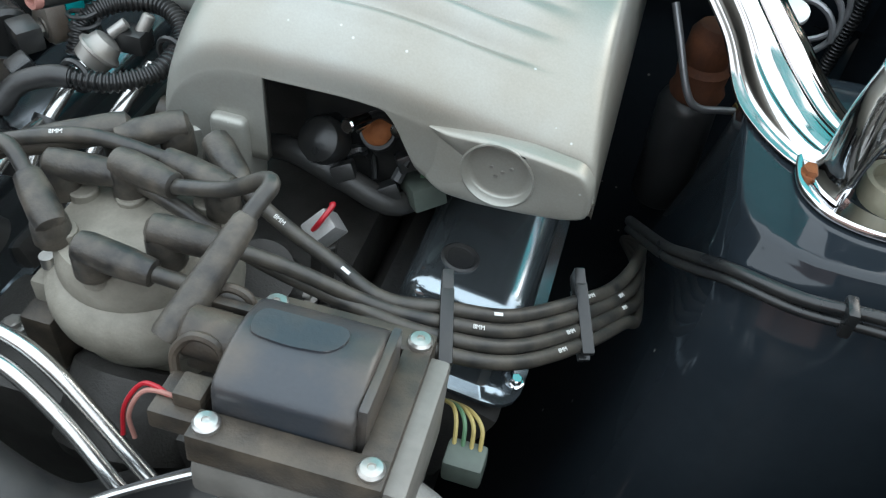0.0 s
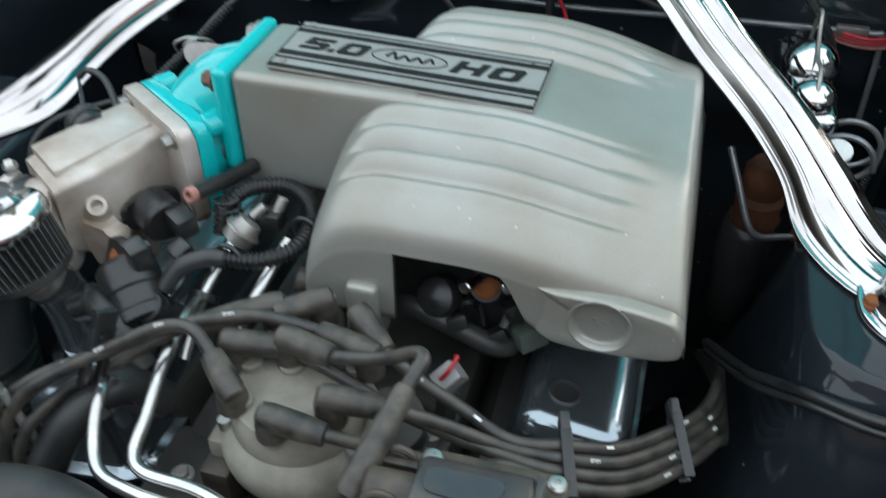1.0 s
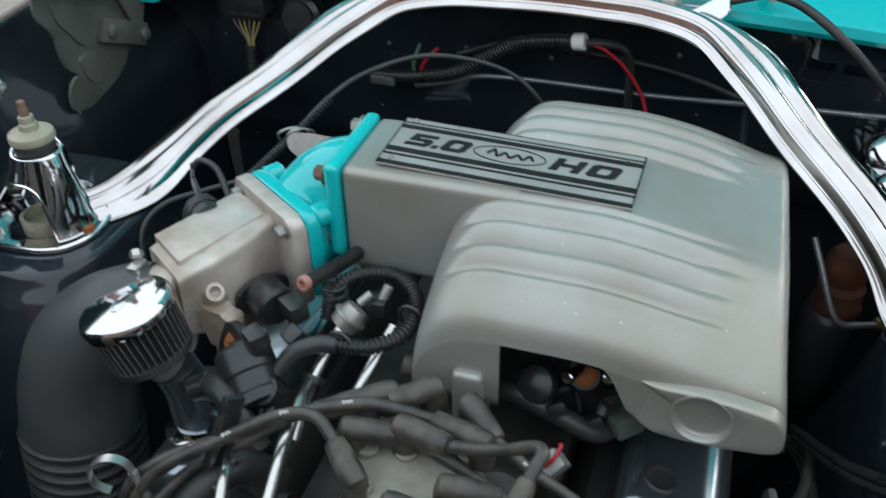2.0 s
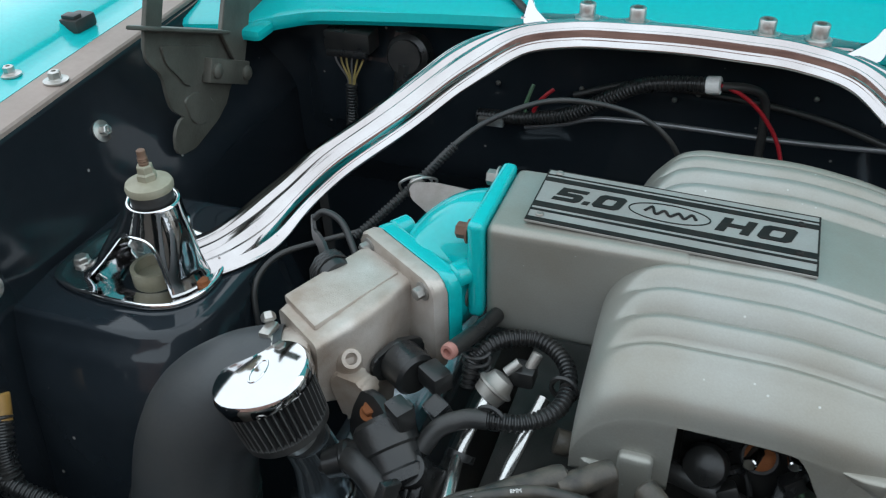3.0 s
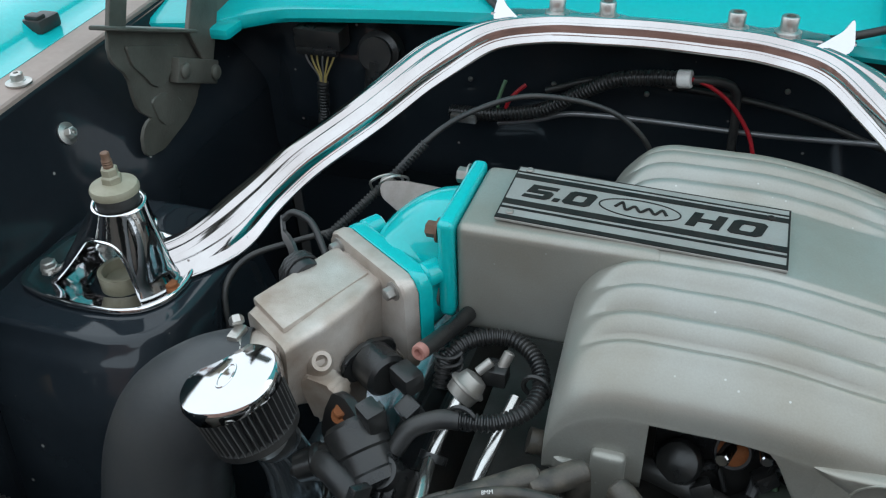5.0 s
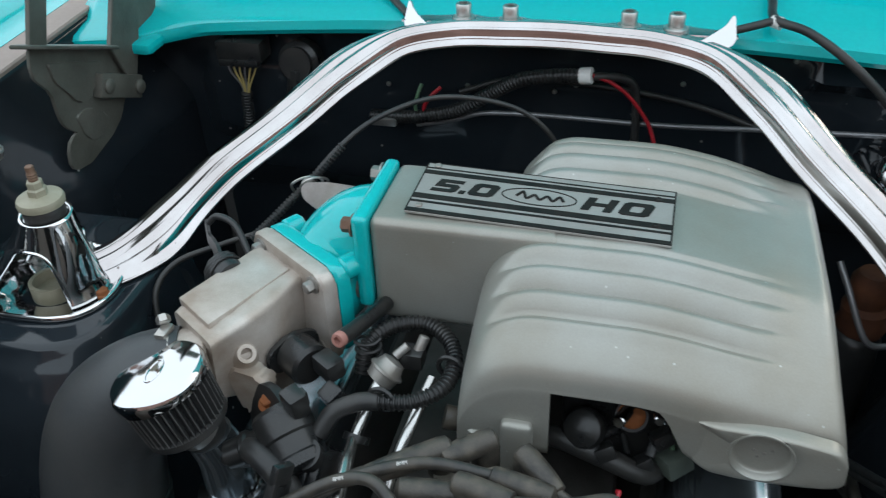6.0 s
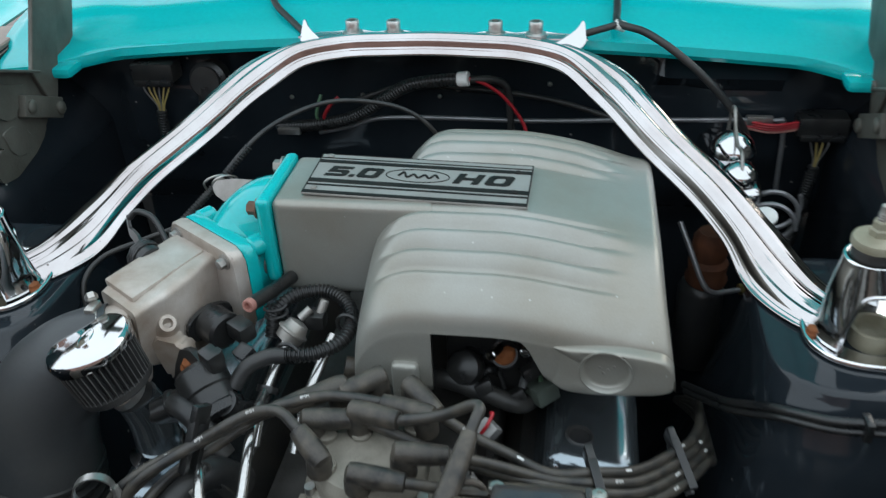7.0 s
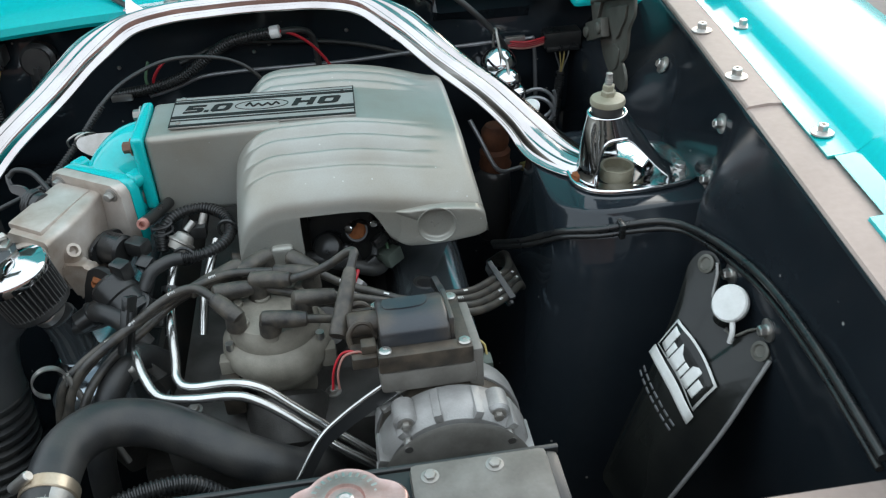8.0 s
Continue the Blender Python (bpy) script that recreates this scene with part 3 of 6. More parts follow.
# ---- shock tower caps ----
def tower_cap(s):
    cx, cy, base = s * 0.437 + 0.007, 0.002, 0.8495
    t = thing("shock_tower_cap", (cx, cy, base), "chromed pressed steel shock tower cap with three legs", "shock cap", "shock tower caps")
    # pressed body with three arched openings
    legs = [(-40, 20), (60, 110), (152, 207)]
    na, nh = 180, 28
    rings = []
    def gap(deg):
        """0 on a leg, rising to 1 in the middle of the opening beside it."""
        for (a0, a1), (b0, b1) in zip(legs, legs[1:] + [(320, 380)]):
            for turn in (-360, 0, 360):
                d = deg + turn
                if a0 <= d <= a1:
                    return 0.0, abs(d - (a0 + a1) / 2) / (a1 - a0) * 2
                if a1 < d < b0:
                    return min(d - a1, b0 - d) / ((b0 - a1) / 2), 1.0
        return 0.0, 1.0
    for j in range(nh + 1):
        row = []
        for i in range(na):
            a = 2 * math.pi * i / na
            u, off = gap(360 * i / na)
            arch = 0.68 * max(0.0, 1 - (1 - u) ** 3.4) ** 0.62
            h = min(1.0, arch + (1 - arch) * j / nh)
            r = 0.0215 + (0.0180 + 0.007 * math.cos(a) ** 2) * (1 - h) ** 1.10 + 0.022 * max(0.0, math.cos(a - math.radians(180))) ** 2 * (1 - h) ** 1.8
            r += 0.004 * max(0.0, 1 - h / 0.22) ** 2 * (1 - 0.3 * off)
            if u == 0.0:
                r += 0.0045 * (1 - off ** 2) * math.sin(math.pi * min(1.0, 1.15 * (1 - h))) - 0.0022 * math.exp(-(off / 0.33) ** 2) * math.sin(math.pi * min(1, h * 1.2)) ** 2
            r += 0.0020 * max(0.0, 1 - j / 2.5) * (1 if u > 0 else 0)
            x = r * math.cos(a) + 0.016 * h
            row.append(Vector((cx + (x if s < 0 else -x), cy + r * math.sin(a), base + 0.0035 + 0.084 * h)))
        rings.append(row)
    body = part("body", ring_mesh(bmesh.new(), rings, True, False), CAP_CHROME, t, angle=75)
    mod = body.modifiers.new("thickness", "SOLIDIFY")
    mod.thickness, mod.offset = 0.004, 0
    # base flange
    out = [(-0.100, -0.012), (-0.093, -0.036), (-0.062, -0.047), (-0.016, -0.051), (0.022, -0.048), (0.044, -0.039), (0.059, -0.018), (0.061, 0.012), (0.050, 0.045), (0.012, 0.072), (-0.040, 0.078), (-0.086, 0.066), (-0.099, 0.032)]
    outline = rounded(out, 0.022, 5)
    hole = [(0.036 * math.cos(2 * math.pi * i / len(outline) + 3.3), 0.032 * math.sin(2 * math.pi * i / len(outline) + 3.3)) for i in range(len(outline))]
    rings = []
    for pts, z in ((outline, 0.0), (outline, 0.0035), ([(x * 0.965, y * 0.965) for x, y in outline], 0.0048), ([(x * 0.90, y * 0.90) for x, y in outline], 0.003), (hole, 0.003), (hole, 0.0)):
        rings.append([Vector((cx + (x if s < 0 else -x), cy + y, base + z)) for x, y in pts])
    part("base_flange", ring_mesh(bmesh.new(), rings, True, False), CAP_CHROME, t, angle=60)
    top = (cx + (0.016 if s < 0 else -0.016), cy, base - 0.003)
    x, y, z = top
    part("collar", lathe([(0.0195, 0.083), (0.0225, 0.084), (0.0235, 0.0865), (0.0225, 0.0885), (0.0195, 0.0890)], top, (0, 0, 1), 36), CHROME, t)
    part("bushing", lathe([(0.017, 0.086), (0.0188, 0.089), (0.0188, 0.098), (0.017, 0.101)], top, (0, 0, 1), 28), RUBBER, t, "black rubber bushing")
    part("cup_washer", lathe([(0.0185, 0.1005), (0.0205, 0.101), (0.0210, 0.1050), (0.0198, 0.1080), (0.011, 0.1110)], top, (0, 0, 1), 32), BUSH, t, "cream-coloured dished washer")
    m = Matrix.Translation(top)
    ring = lambda k, h: [m @ Vector((k * math.cos(i * math.pi / 3), k * math.sin(i * math.pi / 3), h)) for i in range(6)]
    part("nut", ring_mesh(bmesh.new(), [ring(0.0088, 0.109), ring(0.0088, 0.1165), ring(0.0078, 0.1175), ring(0.0072, 0.118), ring(0.0072, 0.124), ring(0.0062, 0.125)]), BUSH, t)
    prof = [(0.0046, 0.121)] + [(0.0046 - 0.0005 * (k % 2), 0.122 + 0.0012 * k) for k in range(9)] + [(0.0038, 0.1330), (0.0038, 0.1385), (0.0030, 0.1392)]
    part("stud", lathe(prof, top, (0, 0, 1), 14), BUSH_RUST if s < 0 else DULL_STEEL, t)
    part("sleeve", lathe([(0.021, 0.0), (0.021, 0.0165), (0.017, 0.0165), (0.017, 0.006)], (cx, cy - 0.004, base - 0.002), (0, 0, 1), 26), BUSH, t, "cream shock absorber sleeve inside the cap")
    for bx, by, r, mat in ((-0.080, -0.008, 0.0072, STEEL), (0.0515, -0.003, 0.0060, RUST), (-0.004, 0.058, 0.0072, STEEL)):
        hex_bolt("bolt", (cx + (bx if s < 0 else -bx), cy + by, base + 0.003), (0, 0, 1), r, t, mat, r * 0.9, 1.12)


tower_cap(-1)
tower_cap(1)


# ---- engine: block, heads, chrome valve covers ----
t = thing("engine_block", (0.0, 0.08, 0.20), "dirty black cast engine block with cylinder heads", "engine")
part("block", box(-0.17, 0.17, -0.17, 0.37, 0.205, 0.62, 0.02), BLOCK, t)
for s in (-1, 1):
    m = Matrix.Translation((s * 0.165, 0.11, 0.655)) @ Matrix.Rotation(s * radians(24), 4, "Y")
    part("cylinder_head", box(-0.06, 0.06, -0.24, 0.26, -0.06, 0.05, 0.008, m), BLOCK, t)
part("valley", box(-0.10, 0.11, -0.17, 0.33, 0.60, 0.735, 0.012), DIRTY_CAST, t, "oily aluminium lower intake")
bm = box(-0.11, 0.13, -0.245, -0.15, 0.50, 0.735, 0.015)
rod((0.02, -0.245, 0.70), (0.02, -0.20, 0.74), 0.045, 20, bm, 0.006)
part("front_cover", bm, DIRTY_CAST, t, "oily aluminium timing cover")
for k in range(4):
    hex_bolt("bolt", (-0.08 + 0.05 * k, -0.20, 0.735), (0, 0, 1), 0.006, t, DULL_STEEL)


def valve_cover(s):
    t = thing("valve_cover", (s * 0.19, 0.11, 0.70), "polished chrome valve cover with a breather hole" if s > 0 else "polished chrome valve cover carrying the oil filler", "valve cover", "valve covers")
    m = Matrix.Translation((s * 0.190, 0.115, 0.700)) @ Matrix.Rotation(s * radians(9), 4, "Y")
    if s < 0:
        m = Matrix.Translation((-0.180, 0.048, 0.689)) @ Matrix.Rotation(radians(-10), 4, "Y")
    bm = bmesh.new()
    rings = []
    for k, z in ((0.060, 0.0), (0.060, 0.004), (0.050, 0.006), (0.047, 0.012), (0.045, 0.055), (0.043, 0.066), (0.036, 0.0725), (0.026, 0.0745)):
        out = rounded([(-k, -0.185 - k), (k, -0.185 - k), (k, 0.185 + k), (-k, 0.185 + k)], max(0.004, k * 0.45), 5)
        rings.append([m @ Vector((x, y, z)) for x, y in out])
    ring_mesh(bm, rings)
    part("body", bm, COVER_CHROME, t, angle=50)
    if s > 0:
        p = m @ Vector((-0.014, -0.192, 0.0738))
        up = m.to_3x3() @ Vector((0, 0, 1))
        part("grommet", lathe([(0.0135, 0.0), (0.0135, 0.0018), (0.0118, 0.003), (0.0095, 0.0022), (0.0090, 0.0012)], p, up, 24), RUBBER, t, "black rubber grommet")
    for y in (-0.22, 0.0, 0.22):
        for x in (-0.053, 0.053):
            hex_bolt("bolt", m @ Vector((x, y, 0.005)), m.to_3x3() @ Vector((0, 0, 1)), 0.0045, t, CHROME, 0.005)


valve_cover(1)
valve_cover(-1)


# ---- ribbed intake plenum with its nameplate ----
GLYPHS = {
    "five": [(0, 1), (1, 1), (1, 0.77), (0.30, 0.77), (0.30, 0.63), (0.86, 0.63), (1, 0.50), (1, 0.14), (0.86, 0), (0, 0), (0, 0.23), (0.70, 0.23), (0.70, 0.40), (0, 0.40)],
    "aitch": [(0, 0), (0, 1), (0.28, 1), (0.28, 0.62), (0.72, 0.62), (0.72, 1), (1, 1), (1, 0), (0.72, 0), (0.72, 0.38), (0.28, 0.38), (0.28, 0)],
    "point": [(0, 0), (0, 0.25), (1, 0.25), (1, 0)],
    "ring": [(0.14, 0), (0, 0.14), (0, 0.86), (0.14, 1), (0.86, 1), (1, 0.86), (1, 0.14), (0.86, 0)],
}


def stencil(name, x, y, w, h, m, mat, parent):
    """One squared, slanted letter of the nameplate."""
    lay = lambda p, z: m @ Vector((x + p[0] * w + 0.30 * p[1] * h, y + p[1] * h, z))
    if name == "ring":
        hole = [(0.5 + (px - 0.5) * 0.40, 0.5 + (py - 0.5) * 0.50) for px, py in GLYPHS[name]]
        rows = [[lay(p, z) for p in pts] for pts, z in ((GLYPHS[name], -0.0004), (GLYPHS[name], 0.0006), (hole, 0.0006), (hole, -0.0004))]
        bm = ring_mesh(bmesh.new(), rows, True, False)
    else:
        bm = bmesh.new()
        ring_mesh(bm, [[lay(p, z) for p in GLYPHS[name]] for z in (-0.0004, 0.0006)])
    return part("letter", bm, mat, parent, smooth=False)



def plenum():
    t = thing("intake_plenum", (0.12, 0.06, 0.845), "silver-painted cast intake plenum with ribbed sides and a nameplate", "intake manifold")
    XL, XR, YC = -0.017, 0.254, 0.069
    FALL = spline([(d, f, 0.0) for d, f in ((0.0, 0.0), (0.020, 0.002), (0.045, 0.009), (0.066, 0.0175), (0.082, 0.0245), (0.095, 0.0325), (0.105, 0.0420), (0.1108, 0.0520), (0.1135, 0.0640))], 8)
    def falls(d, rear):
        """The fall of the crown, d metres out from the flat top."""
        if rear:
            pts = ((0.0, 0.0), (0.050, 0.001), (0.085, 0.006), (0.105, 0.014), (0.122, 0.026), (0.134, 0.042), (0.140, 0.060))
        else:
            pts = [(p.x, p.y) for p in FALL]
        for (a, za), (b, zb) in zip(pts, pts[1:]):
            if d <= b:
                q = (d - a) / (b - a)
                return za + (zb - za) * q
        return 0.064
    def crown(x, d, rear):
        z = 0.9545 - 0.02 * smoothstep(0.10, 0.25, x) - 0.006 * smoothstep(0.20, 0.262, x) - falls(d, rear)
        reach = 0.118 if rear else 0.084
        ribs = (1.5 if rear else 1.0) * smoothstep(-0.005, 0.02, x) * (1 - smoothstep(0.165, 0.235, x)) * smoothstep(0.002, 0.014, d) * (1 - smoothstep(reach - 0.008, reach + 0.007, d))
        wave = abs(math.sin(math.pi * (d - 0.0085) / 0.0218)) if not rear else abs(math.sin(math.pi * (d - 0.004) / 0.0285))
        z += (0.0090 if rear else 0.0086) * ribs * (wave ** (0.62 if rear else 0.95) - 0.60)
        left = x - XL
        if left < 0.060:
            z -= 0.060 - math.sqrt(max(0.0, 0.060 ** 2 - (0.060 - left) ** 2))
        right = XR - x
        if right < 0.010:
            z -= 0.010 - math.sqrt(max(0.0, 0.010 ** 2 - (0.010 - right) ** 2))
        return z
    HEM = ((-0.10, 0.826), (0.0549, 0.826), (0.0551, 0.8935), (0.092, 0.8955), (0.118, 0.8945), (0.1265, 0.8915), (0.1345, 0.886), (0.1400, 0.879), (0.1460, 0.866), (0.1530, 0.851), (0.1600, 0.8445), (0.1700, 0.8410), (0.20, 0.8405), (0.24, 0.844), (0.30, 0.850))
    def hem(x):
        """The lower edge of the front face."""
        for (a, za), (b, zb) in zip(HEM, HEM[1:]):
            if x <= b:
                return za + (zb - za) * (x - a) / (b - a)
    xs = sorted(set([XL + 0.0002, XL + 0.001, XL + 0.003, XL + 0.006] + steps(XL + 0.01, XR - 0.012, 62) + [XR - 0.009, XR - 0.006, XR - 0.003, XR - 0.001, XR] + [0.0549, 0.0551]))
    ds = steps(0.0, 0.096, 50) + [0.0985, 0.101, 0.1032, 0.1052, 0.107, 0.1085, 0.1099, 0.111, 0.112, 0.1128, 0.1133]
    rings = []
    for x in xs:
        row = []
        zt = crown(x, 0.1135, False)
        zb = min(hem(x), zt - 0.0005)
        for q in steps(1.0, 0.0, 10):
            z = zb + (zt - zb) * (1 - q)
            row.append(Vector((x + 0.012 * smoothstep(0.22, 0.254, x) * (1 - smoothstep(0.84, 0.93, z)), YC - 0.039 - 0.1136, z)))
        for d in ds[::-1]:
            z = crown(x, d, False)
            row.append(Vector((x + 0.012 * smoothstep(0.22, 0.254, x) * (1 - smoothstep(0.84, 0.93, z)), YC - 0.039 - d, z)))
        for d in ds + steps(0.114, 0.140, 12):
            row.append(Vector((x, YC + 0.039 + d, crown(x, d, True))))
        z0 = crown(x, 0.140, True)
        for q in steps(0.1, 1.0, 5):
            row.append(Vector((x, YC + 0.039 + 0.1405, z0 + (0.846 - z0) * q)))
        rings.append(row)
    bm = ring_mesh(bmesh.new(), rings, False, False)
    # close the two ends downwards
    for k in (0, -1):
        row = rings[k]
        ends = [bm.verts.new(p) for p in row] + [bm.verts.new((row[0].x, p.y, min(p.z, 0.846 if k else 0.826))) for p in row[::-1]]
        n = len(row)
        for i in range(n - 1):
            bm.faces.new((ends[i], ends[i + 1], ends[2 * n - 2 - i], ends[2 * n - 1 - i]))
    bmesh.ops.remove_doubles(bm, verts=bm.verts, dist=0.00005)
    body = part("body", bm, SILVER, t, angle=60)
    mod = body.modifiers.new("thickness", "SOLIDIFY")
    mod.thickness, mod.offset = 0.006, -1
    # the neck towards the elbow
    bm = box(-0.1135, 0.045, 0.0185, 0.1185, 0.853, 0.9560, 0.009, seg=4)
    part("neck", bm, SILVER, t)
    # leg boss and foot
    bm = box(0.0185, 0.0435, -0.0915, -0.060, 0.796, 0.858, 0.006, seg=3)
    rod((0.000, -0.075, 0.800), (0.000, -0.075, 0.84), 0.012, 16, bm, 0.002)
    part("mounting_leg", bm, SILVER, t)
    # squared shoulder that carries the core plug
    m = frame_at((0.140, -0.0740, 0.0), (1, -0.066, 0), (0, 0, 1))
    out = rounded([(-0.002, 0.8900), (0.012, 0.8840), (0.032, 0.8852), (0.060, 0.8872), (0.090, 0.8855), (0.116, 0.8822), (0.1235, 0.872), (0.1250, 0.850), (0.113, 0.8450), (0.086, 0.8405), (0.056, 0.8375), (0.032, 0.8385), (0.019, 0.8440), (0.0115, 0.856), (0.0040, 0.874)], 0.006, 4)
    pu, pv = 0.0672, 0.8648
    proud = lambda u: 0.0015 + 0.0110 * smoothstep(-0.004, 0.036, u)
    wheel = [math.atan2(v - pv, u - pu) for u, v in out]
    dish = lambda r, deep: [m @ Vector((pu + r * math.cos(a), pv + r * math.sin(a), 0.0125 - deep)) for a in wheel]
    rings = [[m @ Vector((u, v, 0.0)) for u, v in out], [m @ Vector((u, v, proud(u) - 0.0040)) for u, v in out]]
    for k, q in ((0.012, 0.0016), (0.035, 0.0004), (0.07, 0.0)):
        rings.append([m @ Vector((u + (pu - u) * k, v + (pv - v) * k * 1.4, proud(u) - q)) for u, v in out])
    rings += [dish(0.0226, 0.0), dish(0.0222, 0.0004), dish(0.0218, 0.0014)]
    part("shoulder", ring_mesh(bmesh.new(), rings, True, False), SILVER, t, angle=50)
    # dished core plug
    c = m @ Vector((pu, pv, 0.0125))
    face = Vector((-0.066, -1, 0))
    part("core_plug", lathe([(0.0231, -0.0006), (0.0229, 0.0005), (0.0220, 0.0008), (0.0209, -0.0002), (0.0202, -0.0040), (0.0192, -0.0054), (0.0168, -0.0060), (0.0003, -0.0062)], c, face, 44, caps=False), SILVER, t, "dished steel core plug", angle=50)
    for dx, dz in ((-0.005, 0.001), (0.002, -0.001), (0.007, 0.003), (-0.002, -0.005)):
        part("stamped_mark", lathe([(0.0013, -0.0065), (0.0013, -0.0055), (0.0006, -0.0053)], (c.x + dx, c.y - 0.066 * dx, c.z + dz), face, 8), DULL_STEEL, t)
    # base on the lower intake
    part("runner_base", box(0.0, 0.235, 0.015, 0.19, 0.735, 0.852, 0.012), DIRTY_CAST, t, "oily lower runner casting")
    # nameplate
    m = frame_at((0.0235, 0.0685, 0.9566), (1, -0.02, -0.022), (0.03, 1, 0.03))
    plate = part("nameplate", slab(rounded([(-0.1085, -0.0385), (0.1085, -0.0385), (0.1085, 0.0385), (-0.1085, 0.0385)], 0.001, 2), 0.0028, m, 0.0006), PLATE, t, "brushed metal nameplate with black infill")
    def bar(x0, x1, y0, y1, name="stripe", z=0.0028):
        part(name, box(x0, x1, y0, y1, z - 0.0004, z + 0.0004, 0, m), INK, plate)
    for y0, y1 in ((0.0205, 0.0265), (0.0295, 0.0312), (-0.0180, -0.0108), (-0.0240, -0.0212)):
        bar(-0.1080, 0.1080, y0, y1)
    bar(-0.1082, 0.1082, -0.0382, -0.0332)
    bar(-0.1082, -0.1072, -0.0332, 0.0376)
    bar(0.1068, 0.1082, -0.0332, 0.0376)
    bar(-0.1082, 0.1082, 0.0377, 0.0384)
    for name, x, w in (("five", -0.0955, 0.0215), ("point", -0.0712, 0.0050), ("ring", -0.0640, 0.0220), ("aitch", 0.0325, 0.0250), ("ring", 0.0625, 0.0250)):
        stencil(name, x, -0.0048, w, 0.0190, m @ Matrix.Translation((0, 0, 0.0028)), INK, plate)
    # a plain oval badge with a wavy bar
    oval = bmesh.new()
    n = 48
    ring = lambda k, z: [m @ Vector((-0.003 + (0.0320 - 0.0105 * (1 - k)) * math.cos(2 * math.pi * i / n), 0.0048 + (0.0125 - 0.0105 * (1 - k)) * math.sin(2 * math.pi * i / n), z)) for i in range(n)]
    ring_mesh(oval, [ring(1.0, 0.0024), ring(1.0, 0.0033), ring(0.90, 0.0033), ring(0.90, 0.0024)], True, False)
    badge = part("oval_badge", oval, INK, plate, "plain oval outline")
    pts = [(-0.022, -0.002), (-0.017, 0.005), (-0.013, -0.004), (-0.007, 0.002), (-0.002, -0.004), (0.004, 0.002), (0.009, -0.004), (0.014, 0.003), (0.018, -0.003)]
    part("wavy_bar", tube([m @ Vector((x, y + 0.0052, 0.003)) for x, y in pts], 0.0013, 6, 6), INK, plate)
    for x, y in ((-0.0985, 0.0345), (-0.0985, -0.0285), (0.094, 0.0235), (0.094, -0.0145)):
        part("rivet", lathe([(0.0034, 0.0022), (0.0034, 0.0036), (0.0022, 0.0044), (0.0012, 0.0040)], m @ Vector((x, y, 0)), m.to_3x3() @ Vector((0, 0, 1)), 16), DULL_STEEL if x < 0 else INK, plate)


plenum()


# ---- turquoise elbow and throttle body ----
AX = Vector((-0.56, -0.83, -0.03)).normalized()
AC = Vector((0.83, -0.56, 0.0)).normalized()
FLANGE = Vector((-0.180, 0.022, 0.872))


def elbow():
    t = thing("intake_elbow", (-0.15, 0.05, 0.86), "glossy turquoise painted intake elbow between plenum and throttle body", "intake elbow")
    line = [FLANGE - AX * 0.002, FLANGE - AX * 0.024, (-0.152, 0.062, 0.893), (-0.136, 0.067, 0.906), (-0.118, 0.068, 0.911)]
    part("elbow", tube(line, 0.0445, 32, 8), TURQUOISE, t)
    part("upper_flange", box(-0.1275, -0.1140, 0.0135, 0.1190, 0.866, 0.9590, 0.0055, seg=3), TURQUOISE, t)
    m = frame_at(FLANGE, AC, (0, 0, 1))
    out = rounded([(-0.054, -0.046), (0.054, -0.046), (0.054, 0.046), (-0.054, 0.046)], 0.014, 5)
    part("lower_flange", slab(out, 0.013, m @ Matrix.Translation((0, 0, -0.013)), 0.0025), TURQUOISE, t)
    for a, c in ((-0.042, 0.036), (0.042, 0.036)):
        part("flange_ear", rod(m @ Vector((a, c, -0.030)), m @ Vector((a, c, -0.012)), 0.011, 18, None, 0.002), TURQUOISE, t)
    hex_bolt("bolt", (-0.1278, 0.0245, 0.945), (-1, 0, 0), 0.0068, t, BUSH_RUST, 0.010)
    hex_bolt("bolt", (-0.1278, 0.108, 0.947), (-1, 0, 0), 0.0072, t, DULL_STEEL, 0.010)
    hex_bolt("bolt", (-0.1278, 0.026, 0.880), (-1, 0, 0), 0.0072, t, DULL_STEEL, 0.010)


